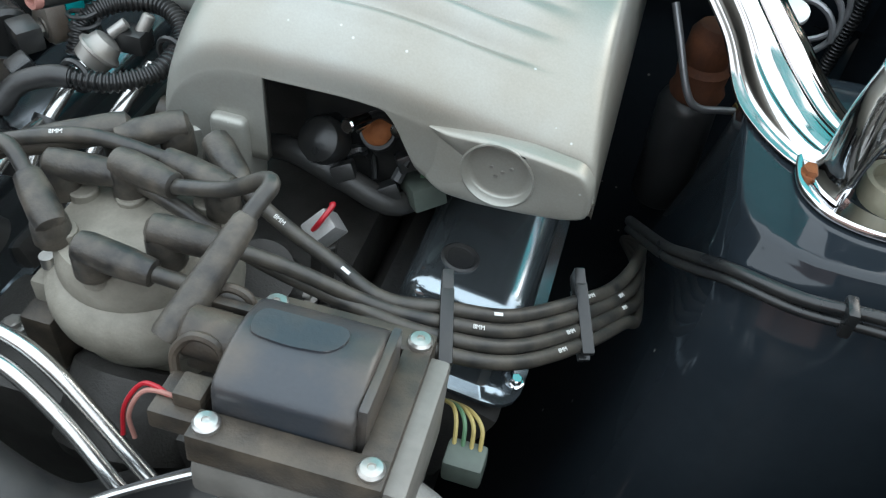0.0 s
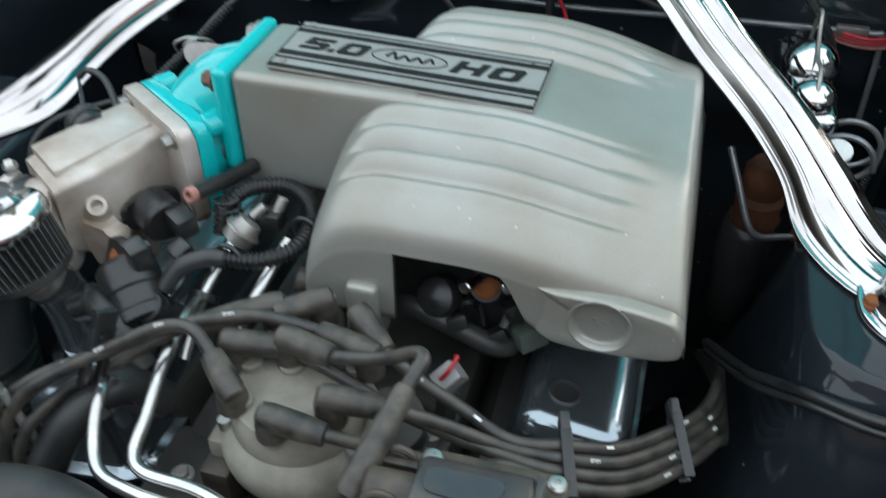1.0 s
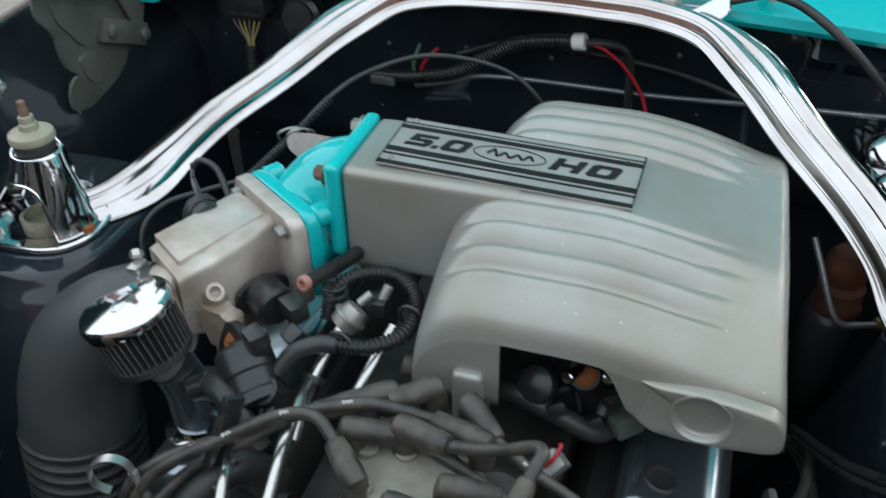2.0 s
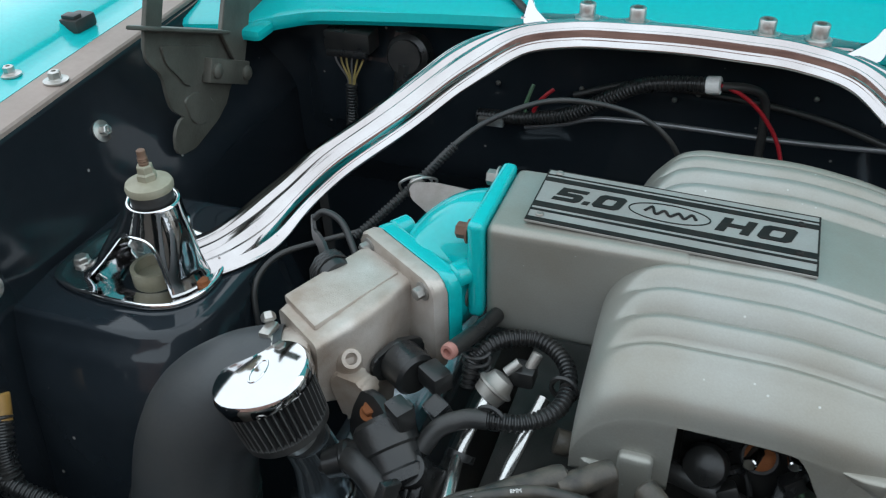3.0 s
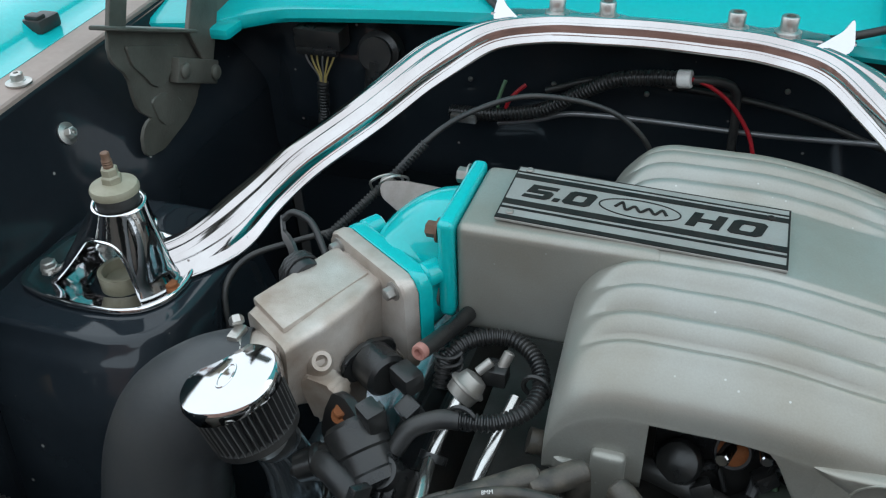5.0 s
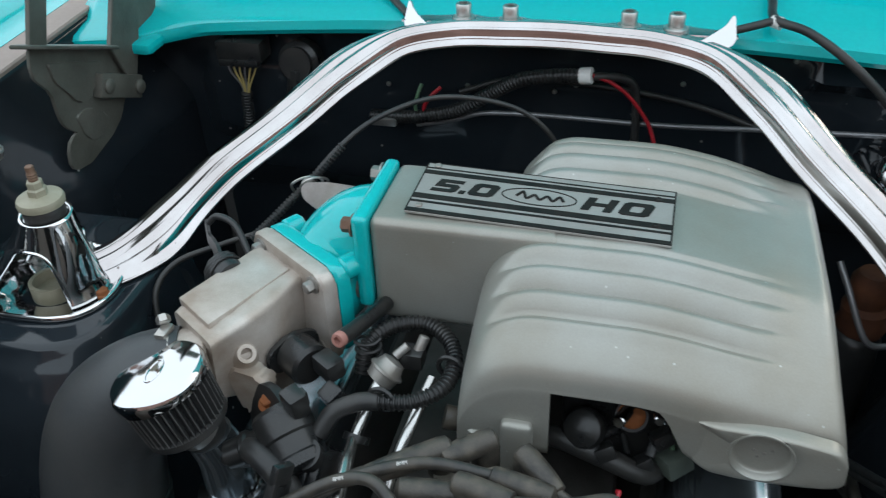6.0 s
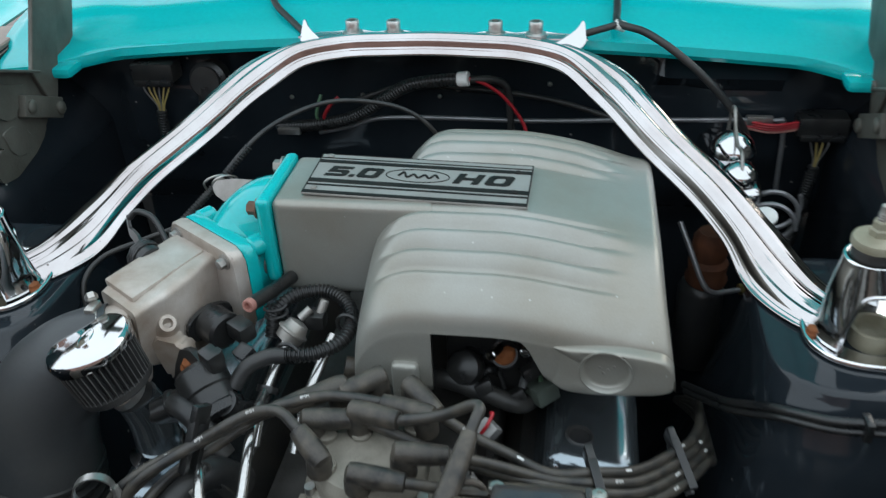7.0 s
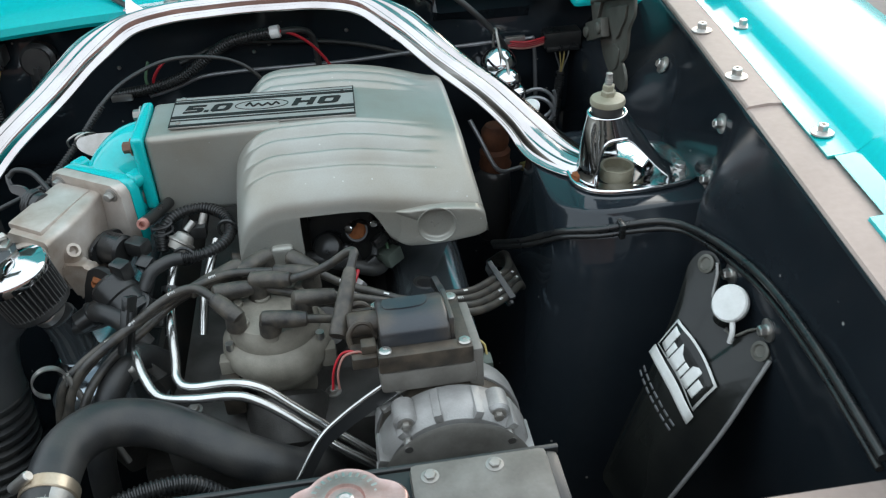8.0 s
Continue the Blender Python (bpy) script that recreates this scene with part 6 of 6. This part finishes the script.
# ---- firewall: looms, lines and plugs ----
t = thing("firewall_loom", (0.0, 0.36, 0.90), "black corrugated wiring loom clipped along the firewall", "wiring loom")
part("conduit", tube([(-0.235, 0.385, 0.862), (-0.175, 0.372, 0.872), (-0.120, 0.366, 0.888), (-0.075, 0.360, 0.918), (-0.040, 0.350, 0.940), (0.000, 0.343, 0.950), (0.026, 0.340, 0.953)], 0.0085, 12, 8, ribs=0.0014, pitch=0.0045), PLASTIC, t)
part("tape", rod((0.024, 0.340, 0.953), (0.038, 0.338, 0.955), 0.0094, 16, None, 0.001), WHITE, t, "white tape wrap")
part("wire", tube([(0.038, 0.338, 0.955), (0.058, 0.345, 0.945), (0.080, 0.352, 0.925), (0.102, 0.355, 0.893), (0.114, 0.35, 0.86)], 0.0023, 10), RED, t, "red cable")
part("wire", tube([(0.038, 0.340, 0.953), (0.062, 0.350, 0.950), (0.080, 0.358, 0.940), (0.086, 0.362, 0.915), (0.088, 0.365, 0.86)], 0.0048, 10), RUBBER, t)
part("wire", tube([(-0.12, 0.380, 0.905), (-0.05, 0.384, 0.925), (0.06, 0.386, 0.920), (0.15, 0.388, 0.905), (0.24, 0.39, 0.875)], 0.0038, 10), RUBBER, t)
part("wire", tube([(-0.142, 0.374, 0.912), (-0.153, 0.370, 0.902), (-0.163, 0.370, 0.886), (-0.166, 0.376, 0.864)], 0.0024, 10), RED, t, "red cable")
part("wire", tube([(-0.166, 0.376, 0.914), (-0.170, 0.371, 0.902), (-0.174, 0.371, 0.886), (-0.172, 0.377, 0.864)], 0.0022, 10), GREEN, t, "faded green cable")
t = thing("brake_line", (0.06, 0.375, 0.88), "thin grey plated brake line across the firewall", "brake line")
part("line", tube([(-0.175, 0.378, 0.858), (-0.130, 0.374, 0.870), (-0.092, 0.370, 0.884), (-0.04, 0.370, 0.887), (0.021, 0.370, 0.887), (0.12, 0.370, 0.886), (0.23, 0.370, 0.890), (0.300, 0.370, 0.892), (0.41, 0.372, 0.893), (0.425, 0.372, 0.885), (0.428, 0.365, 0.80)], 0.0032, 10), GREY_LINE, t)
for x in (-0.215, 0.395):
    part("clip", box(x - 0.016, x + 0.016, 0.366, 0.374, 0.858 if x < 0 else 0.888, 0.868 if x < 0 else 0.900, 0.002), STEEL, t)


def fuse_plug(x, y, z, wires, down, label):
    t = thing("firewall_connector", (x, y, z), label, "connector")
    part("shell", box(x - 0.030, x + 0.030, y - 0.02, y + 0.012, z - 0.012, z + 0.014, 0.004), PLASTIC, t)
    part("shell_lip", box(x - 0.026, x + 0.026, y - 0.024, y - 0.016, z - 0.016, z - 0.008, 0.002), PLASTIC, t)
    for i in range(wires):
        dx = (i - (wires - 1) / 2) * 0.007
        part("wire", tube([(x + dx * 1.2, y - 0.012, z - 0.012), (x + dx * 0.9, y - 0.016, z - 0.026), (x + dx * 0.3, y - 0.014, z - 0.046), (x + dx * 0.2 - 0.002, y - 0.012, z - 0.062)], 0.0012, 8), YELLOW if i % 3 else GREY_LINE, t, "yellow wire")
    part("loom", tube([(x - 0.001, y - 0.013, z - 0.054), (x - 0.004, y - 0.012, z - 0.09), (x - 0.012, y - 0.006, z - down)], 0.0075, 12, 8, ribs=0.0013, pitch=0.004), PLASTIC, t)


fuse_plug(-0.392, 0.380, 0.944, 6, 0.135, "black firewall connector with a fan of yellow wires")
fuse_plug(0.470, 0.380, 0.888, 4, 0.18, "black firewall connector with yellow wires hanging below")
t = thing("red_wire_bundle", (0.42, 0.38, 0.88), "bundle of red wires running into the firewall connector", "wire bundle")
for i in range(4):
    part("wire", tube([(0.375, 0.372, 0.884 + 0.003 * i), (0.41, 0.366 - 0.002 * i, 0.880 + 0.004 * i), (0.445, 0.366, 0.886 + 0.003 * i), (0.468, 0.368, 0.895)], 0.0019, 8), RED if i else PINK, t)
t = thing("duct_stub", (-0.31, 0.39, 0.90), "dull black heater duct stub on the firewall", "duct")
part("stub", lathe([(0.026, 0.0), (0.026, 0.02), (0.020, 0.024), (0.020, 0.03)], (-0.318, 0.388, 0.930), (0, -1, 0.2), 24), PLASTIC, t)
part("pipe", rod((-0.318, 0.37, 0.925), (-0.322, 0.362, 0.88), 0.015, 18), PLASTIC, t)
# scattered self-tapping screws along the firewall
for i, (x, z) in enumerate(((-0.30, 0.972), (-0.115, 0.905), (-0.01, 0.905), (0.015, 0.915), (0.135, 0.925), (0.205, 0.905), (-0.215, 0.90), (0.25, 0.96))):
    t = thing("panel_screw", (x, 0.403, z), "small plated screw in the black firewall", "screw", "firewall screws")
    part("head", lathe([(0.0031, 0.0), (0.0031, 0.0013), (0.0021, 0.0026), (0.0008, 0.0028)], (x, 0.3995, z), (0, -1, 0), 14), STEEL, t)

# throttle cable and its bracket
t = thing("throttle_cable", (-0.2, 0.16, 0.88), "black throttle cable with a ribbed end sleeve and wire clip", "cable")
part("cable", tube([(-0.222, 0.142, 0.905), (-0.195, 0.165, 0.935), (-0.165, 0.195, 0.955), (-0.120, 0.230, 0.965), (-0.075, 0.245, 0.963), (-0.030, 0.255, 0.950), (0.0, 0.262, 0.925), (0.02, 0.28, 0.88)], 0.0027, 10), RUBBER, t)
part("ribbed_sleeve", tube([(-0.190, 0.170, 0.938), (-0.215, 0.148, 0.912), (-0.230, 0.134, 0.898), (-0.252, 0.112, 0.878), (-0.268, 0.095, 0.865)], 0.0048, 12, 8, ribs=0.0012, pitch=0.0038), RUBBER, t)
part("cable_end", tube([(-0.262, 0.10, 0.870), (-0.30, 0.085, 0.860), (-0.335, 0.060, 0.852), (-0.345, 0.03, 0.835), (-0.335, 0.01, 0.79), (-0.33, 0.0, 0.72)], 0.0030, 10), RUBBER, t)
for k in range(2):
    part("wire_clip", tube([(-0.234 + 0.010 * k, 0.138, 0.897), (-0.232 + 0.010 * k, 0.130, 0.912), (-0.218 + 0.008 * k, 0.136, 0.918), (-0.208 + 0.006 * k, 0.150, 0.908), (-0.214, 0.150, 0.893)], 0.0013, 8), STEEL, t, "bent plated wire clip")
part("cable_ferrule", lathe([(0.0045, 0.0), (0.0058, 0.002), (0.0058, 0.010), (0.0046, 0.012)], (-0.224, 0.140, 0.904), (0.7, 0.6, 0.6), 14), DULL_STEEL, t)
t = thing("cable_bracket", (-0.18, 0.125, 0.88), "pale grey stamped cable bracket behind the elbow", "bracket")
m = frame_at((-0.176, 0.124, 0.908), (1, -0.12, 0.05), (0.1, 0.4, 0.9))
part("plate", slab(rounded([(-0.046, -0.006), (-0.010, -0.026), (0.056, -0.030), (0.056, 0.010), (-0.02, 0.012), (-0.046, 0.008)], 0.006), 0.0025, m, 0.0006), STEEL, t)
part("leg", box(-0.15, -0.125, 0.118, 0.128, 0.86, 0.905, 0.002), GREY_LINE, t)

# ---- hood hinges ----
def hood_hinge(s):
    t = new("hood_hinge")
    t.empty_display_size = 0.02
    t.parent = HOOD
    t.location = Vector((s * 0.500, 0.21, 0.88)) - HOOD.location
    tagged(t, "grey-green phosphated steel hinge arm")
    def lay(x):
        return frame_at((s * x, 0, 0), (0, 1, 0), (0, 0, 1))
    out = [(0.1396, 1.0328), (0.1329, 1.0098), (0.1358, 0.9993), (0.1521, 0.9792), (0.1521, 0.9562), (0.1550, 0.9390), (0.1684, 0.9265), (0.1731, 0.9232), (0.1597, 0.9227), (0.1502, 0.9103), (0.1473, 0.8930), (0.1550, 0.8863), (0.1798, 0.8825), (0.2287, 0.8930), (0.2545, 0.9055), (0.2622, 0.9189), (0.2813, 0.9237), (0.2986, 0.9667), (0.2574, 0.9849)]
    part("side_plate", slab(rounded(out, 0.005, 3), 0.004, lay(0.5000), 0.001), HINGE, t)
    part("pressed_panel", slab(rounded([(0.1550, 1.0108), (0.1588, 0.9878), (0.1741, 0.9686), (0.1837, 0.9533), (0.2028, 0.9476), (0.2277, 0.9667), (0.2411, 0.9782)], 0.006, 3), 0.0035, lay(0.4966), 0.0014), HINGE, t)
    part("lower_boss", slab(rounded([(0.1741, 0.9428), (0.1990, 0.9418), (0.2239, 0.9237), (0.2277, 0.9074), (0.2028, 0.8997), (0.1818, 0.9112)], 0.008, 3), 0.0030, lay(0.4971), 0.0014), HINGE, t)
    part("front_post", slab([(0.1377, 1.0337), (0.1626, 1.0242), (0.2038, 1.1103), (0.1741, 1.1103)], 0.005, lay(0.4981), 0.001), HINGE, t)
    part("rear_post", slab([(0.2545, 0.9878), (0.2813, 0.9237), (0.3043, 0.9677), (0.3330, 1.0290), (0.3550, 1.0768), (0.3024, 1.0768)], 0.006, lay(0.4943), 0.001), HINGE, t)
    part("rear_post_flange", slab([(0.3081, 0.9763), (0.3579, 0.9629), (0.3885, 1.0242), (0.4096, 1.0673), (0.3541, 1.0759)], 0.004, lay(0.5019), 0.001), HINGE, t)
    tilt = frame_at((s * 0.4923, 0.1846, 1.0141), (0, 0.156, -0.062), (s, 0, 0))
    part("cross_flange", slab([(-0.083, -0.003), (-0.052, -0.013), (0.078, -0.013), (0.078, 0.013), (-0.052, 0.013)], 0.004, tilt, 0.001), HINGE, t)
    lug = frame_at((s * 0.4899, 0.2526, 0.9428), (0, 0.072, -0.033), (0, 0.033, 0.072))
    part("lug", box(-0.039, 0.039, -0.0135, 0.0135, -0.006, 0.006, 0.002, lug), HINGE, t)
    for k in (-0.028, 0.032):
        p = lug @ Vector((k, 0, 0))
        part("rivet", lathe([(0.0090, 0.0), (0.0085, 0.0085), (0.006, 0.0105), (0.002, 0.011)], p, (-s, 0, 0), 18), HINGE, t)
    part("rivet", lathe([(0.0065, 0.0), (0.006, 0.003), (0.002, 0.004)], (s * 0.4938, 0.2947, 0.9715), (-s, 0, 0), 16), HINGE, t)


hood_hinge(-1)
hood_hinge(1)


# ---- brake master cylinder and neighbours ----
t = thing("master_cylinder", (0.335, 0.30, 0.86), "chromed brake master cylinder with a bail wire", "brake cylinder")
part("reservoir", box(-0.022, 0.022, -0.062, 0.055, -0.004, 0.030, 0.012, frame_at((0.352, 0.262, 0.862), (1, 0.06, 0), (-0.06, 1, 0.10)), seg=4), CHROME, t)
for y, r, high in ((0.285, 0.026, 0.020), (0.222, 0.019, 0.012)):
    part("reservoir_cap", lathe([(r, 0.0), (r * 1.05, 0.003), (r * 1.02, 0.008), (r * 0.8, 0.008 + high * 0.5), (r * 0.45, 0.008 + high * 0.85), (r * 0.1, 0.008 + high)], (0.352, y, 0.890), (0, -0.1, 1), 32), CHROME, t, "domed chrome reservoir cap")
part("bore", rod((0.350, 0.215, 0.855), (0.345, 0.385, 0.855), 0.021, 24, None, 0.003), CHROME, t)
part("end_nut", rod((0.352, 0.196, 0.853), (0.351, 0.216, 0.854), 0.012, 6), CHROME, t)
part("bail_wire", tube([(0.352, 0.330, 0.880), (0.352, 0.322, 0.925), (0.352, 0.305, 0.938), (0.352, 0.285, 0.924), (0.352, 0.258, 0.914), (0.352, 0.222, 0.917), (0.352, 0.198, 0.880)], 0.0021, 10), DULL_STEEL, t)
t = thing("brake_pipe_coil", (0.40, 0.20, 0.84), "coiled grey brake pipe beside the cylinder", "brake pipe")
part("pipe", tube([(0.385 + 0.028 * math.cos(0.45 * i) + 0.0006 * i, 0.190 + 0.002 * i, 0.845 + 0.028 * math.sin(0.45 * i)) for i in range(30)], 0.0028, 8, 2), GREY_LINE, t)
part("fitting", lathe([(0.010, 0), (0.012, 0.003), (0.012, 0.007), (0.006, 0.009)], (0.374, 0.165, 0.872), (-0.1, -0.4, 1), 20), WHITE, t, "pale round cap")
t = thing("steering_damper", (0.335, 0.17, 0.66), "black canister with a rusty orange top", "canister")
part("can", lathe([(0.023, 0.66), (0.026, 0.664), (0.026, 0.765), (0.0235, 0.772), (0.018, 0.776)], (0.322, 0.185, 0), (0, 0, 1), 28), SATIN, t)
part("rusty_top", lathe([(0.022, 0.774), (0.024, 0.781), (0.021, 0.788), (0.0225, 0.802), (0.018, 0.808), (0.0205, 0.816), (0.0195, 0.834), (0.014, 0.842), (0.006, 0.844)], (0.326, 0.187, 0), (0, 0, 1), 28), RUST_DARK, t, "rusty orange top")
part("pipe", tube([(0.288, 0.170, 0.862), (0.298, 0.155, 0.842), (0.314, 0.136, 0.808), (0.326, 0.134, 0.796), (0.345, 0.142, 0.793), (0.362, 0.149, 0.792)], 0.0032, 10), GREY_LINE, t)
part("fitting", rod((0.356, 0.148, 0.792), (0.370, 0.152, 0.792), 0.0062, 6), BRASS, t, "brass pipe nut")
part("fitting", box(0.362, 0.376, 0.150, 0.160, 0.700, 0.720, 0.002), BRASS, t, "brass pipe nut")


# ---- cables along the towers and inner wing ----
t = thing("wing_cable", (0.44, -0.10, 0.84), "pair of black cables draped round the tower and along the wing", "cable")
for k in range(2):
    part("cable", tube([(0.296, 0.05 - 0.01 * k, 0.735), (0.320, -0.020 - 0.01 * k, 0.780), (0.334, -0.052 - 0.008 * k, 0.806 - 0.003 * k), (0.356, -0.080 - 0.006 * k, 0.828 - 0.004 * k), (0.392, -0.104 - 0.004 * k, 0.841 - 0.006 * k), (0.430, -0.110 - 0.004 * k, 0.847 - 0.007 * k), (0.466, -0.116 - 0.006 * k, 0.849 - 0.006 * k), (0.484, -0.150, 0.858 - 0.008 * k), (0.491, -0.230, 0.880 - 0.012 * k), (0.492, -0.31, 0.894 - 0.012 * k), (0.488, -0.41, 0.897 - 0.012 * k), (0.478, -0.52, 0.895 - 0.012 * k)], 0.0042 if k == 0 else 0.0032, 10), PLASTIC, t)
part("tie", box(0.412, 0.419, -0.119, -0.102, 0.833, 0.852, 0.002), PLASTIC, t)
OCHRE = material("ochre_plastic", (0.36, 0.20, 0.05), 0.5, 0.0, (0.20, 0.11, 0.03), 40, 300, 0.7, 0.15)
t = thing("lower_conduit", (-0.50, -0.10, 0.75), "black corrugated conduit with a yellow-brown sleeve", "wiring conduit")
part("conduit", tube([(-0.489, -0.160, 0.803), (-0.480, -0.176, 0.78), (-0.470, -0.188, 0.75), (-0.460, -0.200, 0.69)], 0.0105, 12, 8, ribs=0.0018, pitch=0.005), PLASTIC, t)
part("sleeve", rod((-0.494, -0.150, 0.818), (-0.487, -0.163, 0.797), 0.0092, 16, None, 0.001), OCHRE, t, "yellow-brown sleeve")
part("conduit", tube([(-0.49, -0.190, 0.765), (-0.46, -0.190, 0.752), (-0.42, -0.185, 0.736), (-0.39, -0.180, 0.715)], 0.0085, 12, 8, ribs=0.0015, pitch=0.0045), PLASTIC, t)
t = thing("bonnet_cable", (0.25, 0.36, 0.98), "black cable taped over the cowl's edge", "cable")
part("cable", tube([(0.215, 0.46, 1.045), (0.214, 0.40, 1.024), (0.216, 0.362, 1.018), (0.246, 0.342, 1.014), (0.284, 0.326, 0.994), (0.326, 0.320, 0.958), (0.366, 0.328, 0.908), (0.385, 0.345, 0.86)], 0.0046, 10), RUBBER, t)
part("cable", tube([(0.150, 0.352, 1.0), (0.165, 0.346, 1.007), (0.190, 0.350, 1.013), (0.216, 0.362, 1.017)], 0.0042, 10), RUBBER, t)
part("tape", rod((0.213, 0.364, 1.016), (0.222, 0.358, 1.015), 0.0066, 14), WHITE, t, "white tape")
t = thing("washer_hose", (-0.15, 0.42, 1.02), "thin black hose lying over the cowl", "hose")
part("hose", tube([(-0.155, 0.335, 1.004), (-0.19, 0.375, 1.012), (-0.225, 0.415, 1.024), (-0.235, 0.45, 1.034), (-0.225, 0.52, 1.042)], 0.0042, 10), RUBBER, t)


# ---- vinyl washer bag on the inner wing ----
def washer_bag():
    t = thing("washer_bag", (0.44, -0.30, 0.62), "black vinyl washer fluid bag with a white printed badge", "washer bag")
    m = frame_at((0.470, -0.207, 0.871), (0.227, -0.955, -0.191), (0.503, -0.053, 0.863))
    rim = [(-0.002, -0.022), (-0.001, -0.002), (0.012, 0.008), (0.028, 0.006), (0.041, -0.010), (0.050, -0.024), (0.072, -0.034), (0.096, -0.033), (0.104, -0.012), (0.116, -0.001), (0.132, -0.006), (0.141, -0.026), (0.152, -0.100), (0.162, -0.190), (0.168, -0.262), (0.088, -0.268), (0.070, -0.215), (0.052, -0.152), (0.038, -0.112), (0.018, -0.060)]
    pts = rounded(rim, 0.008, 4)
    cx, cy = 0.092, -0.135
    def puff(k):
        return 0.020 * (1 - k) ** 0.7
    rings = []
    for k, lift in ((1.0, -0.002), (1.0, 0.001), (0.97, 0.0018), (0.93, 0.002), (0.86, 0.004), (0.7, 0.010), (0.5, 0.016), (0.3, 0.019), (0.12, 0.020)):
        ring = []
        for x, y in pts:
            xx, yy = cx + (x - cx) * k, cy + (y - cy) * k
            wob = 0.0022 * math.sin(70 * xx + 30 * yy) * math.sin(40 * yy)
            low = 0.25 + 0.75 * (1 - smoothstep(-0.09, -0.03, yy))
            ring.append(m @ Vector((xx, yy, lift * low + wob * (1.02 - k))))
        rings.append(ring)
    part("bag", ring_mesh(bmesh.new(), rings), VINYL, t, angle=60)
    normal = m.to_3x3() @ Vector((0, 0, 1))
    for x, y in ((0.016, -0.006), (0.124, -0.022)):
        part("eyelet", lathe([(0.0095, 0.0), (0.010, 0.002), (0.0068, 0.0026), (0.0055, 0.0008)], m @ Vector((x, y, 0.001)), normal, 22), HINGE, t, "dull green-grey eyelet")
    part("neck", rod(m @ Vector((0.070, -0.034, -0.004)), m @ Vector((0.070, -0.016, 0.004)), 0.011, 18), VINYL, t)
    cap = part("cap", lathe([(0.0185, 0.0), (0.0192, 0.002), (0.0192, 0.006), (0.0175, 0.008), (0.002, 0.009)], m @ Vector((0.070, -0.012, 0.004)), normal + Vector((0, -0.1, 0.25)), 36), WHITE, t, "round white filler cap")
    part("tether", tube([m @ Vector(p) for p in ((0.085, -0.022, 0.008), (0.093, -0.030, 0.008), (0.096, -0.040, 0.005))], 0.0028, 8), WHITE, cap)
    def height(x, y):
        k = min(1.0, max(abs(x - cx) / 0.075, abs(y - cy) / 0.13))
        return 0.0215 - 0.020 * k ** 2.2
    def printed(name, x0, x1, y0, y1, lift, mat, skew=0.12, bow=0.0):
        lines = []
        for x in steps(x0, x1, 10):
            lines.append([m @ Vector((x, y + skew * (x - 0.04) * -1 + bow * math.sin(math.pi * (x - x0) / (x1 - x0)), height(x, y) + lift)) for y in steps(y0, y1, 4)])
        ob = part(name, ring_mesh(bmesh.new(), lines, False, False), mat, t)
        mod = ob.modifiers.new("thickness", "SOLIDIFY")
        mod.thickness, mod.offset = 0.0006, 0
    printed("printed_stripe", 0.038, 0.128, -0.116, -0.104, 0.0008, WHITE, bow=0.005)
    printed("badge_outline", 0.040, 0.124, -0.101, -0.064, 0.0006, WHITE, bow=0.006)
    printed("badge_field", 0.0425, 0.1215, -0.0985, -0.0665, 0.0013, VINYL, bow=0.006)
    for x, w, low, high in ((0.046, 0.011, -0.0955, -0.0700), (0.0585, 0.007, -0.0955, -0.0800), (0.067, 0.015, -0.0960, -0.0720), (0.0835, 0.007, -0.0955, -0.0800), (0.092, 0.012, -0.0955, -0.0710), (0.106, 0.009, -0.0950, -0.0780)):
        printed("badge_block", x, x + w, low + 0.002, high + 0.002, 0.0020, WHITE)
    for y in (-0.130, -0.137):
        for i in range(7):
            printed("print_line", 0.046 + 0.011 * i, 0.054 + 0.011 * i, y, y + 0.0024, 0.0007, GREY_LINE)
    # welded edge down the outer side, turned up, its highlight put in as pale grey
    edge = [(0.1385, -0.020), (0.1440, -0.050), (0.1535, -0.105), (0.1600, -0.170), (0.1655, -0.240)]
    part("welded_edge", tube([m @ Vector((x, y, 0.0035)) for x, y in edge], 0.0022, 8), ALT_CAST, t, "welded edge, pale grey for its highlight")
    part("welded_edge", tube([m @ Vector((x, y, 0.0030)) for x, y in ((0.026, 0.004), (0.0345, -0.004), (0.041, -0.014), (0.048, -0.024))], 0.0016, 8), ALT_CAST, t, "welded edge, pale grey for its highlight")
    part("welded_edge", tube([m @ Vector((x, y, 0.0030)) for x, y in ((0.082, -0.036), (0.094, -0.032), (0.102, -0.016), (0.112, -0.004))], 0.0016, 8), HINGE, t, "olive welded edge")

washer_bag()
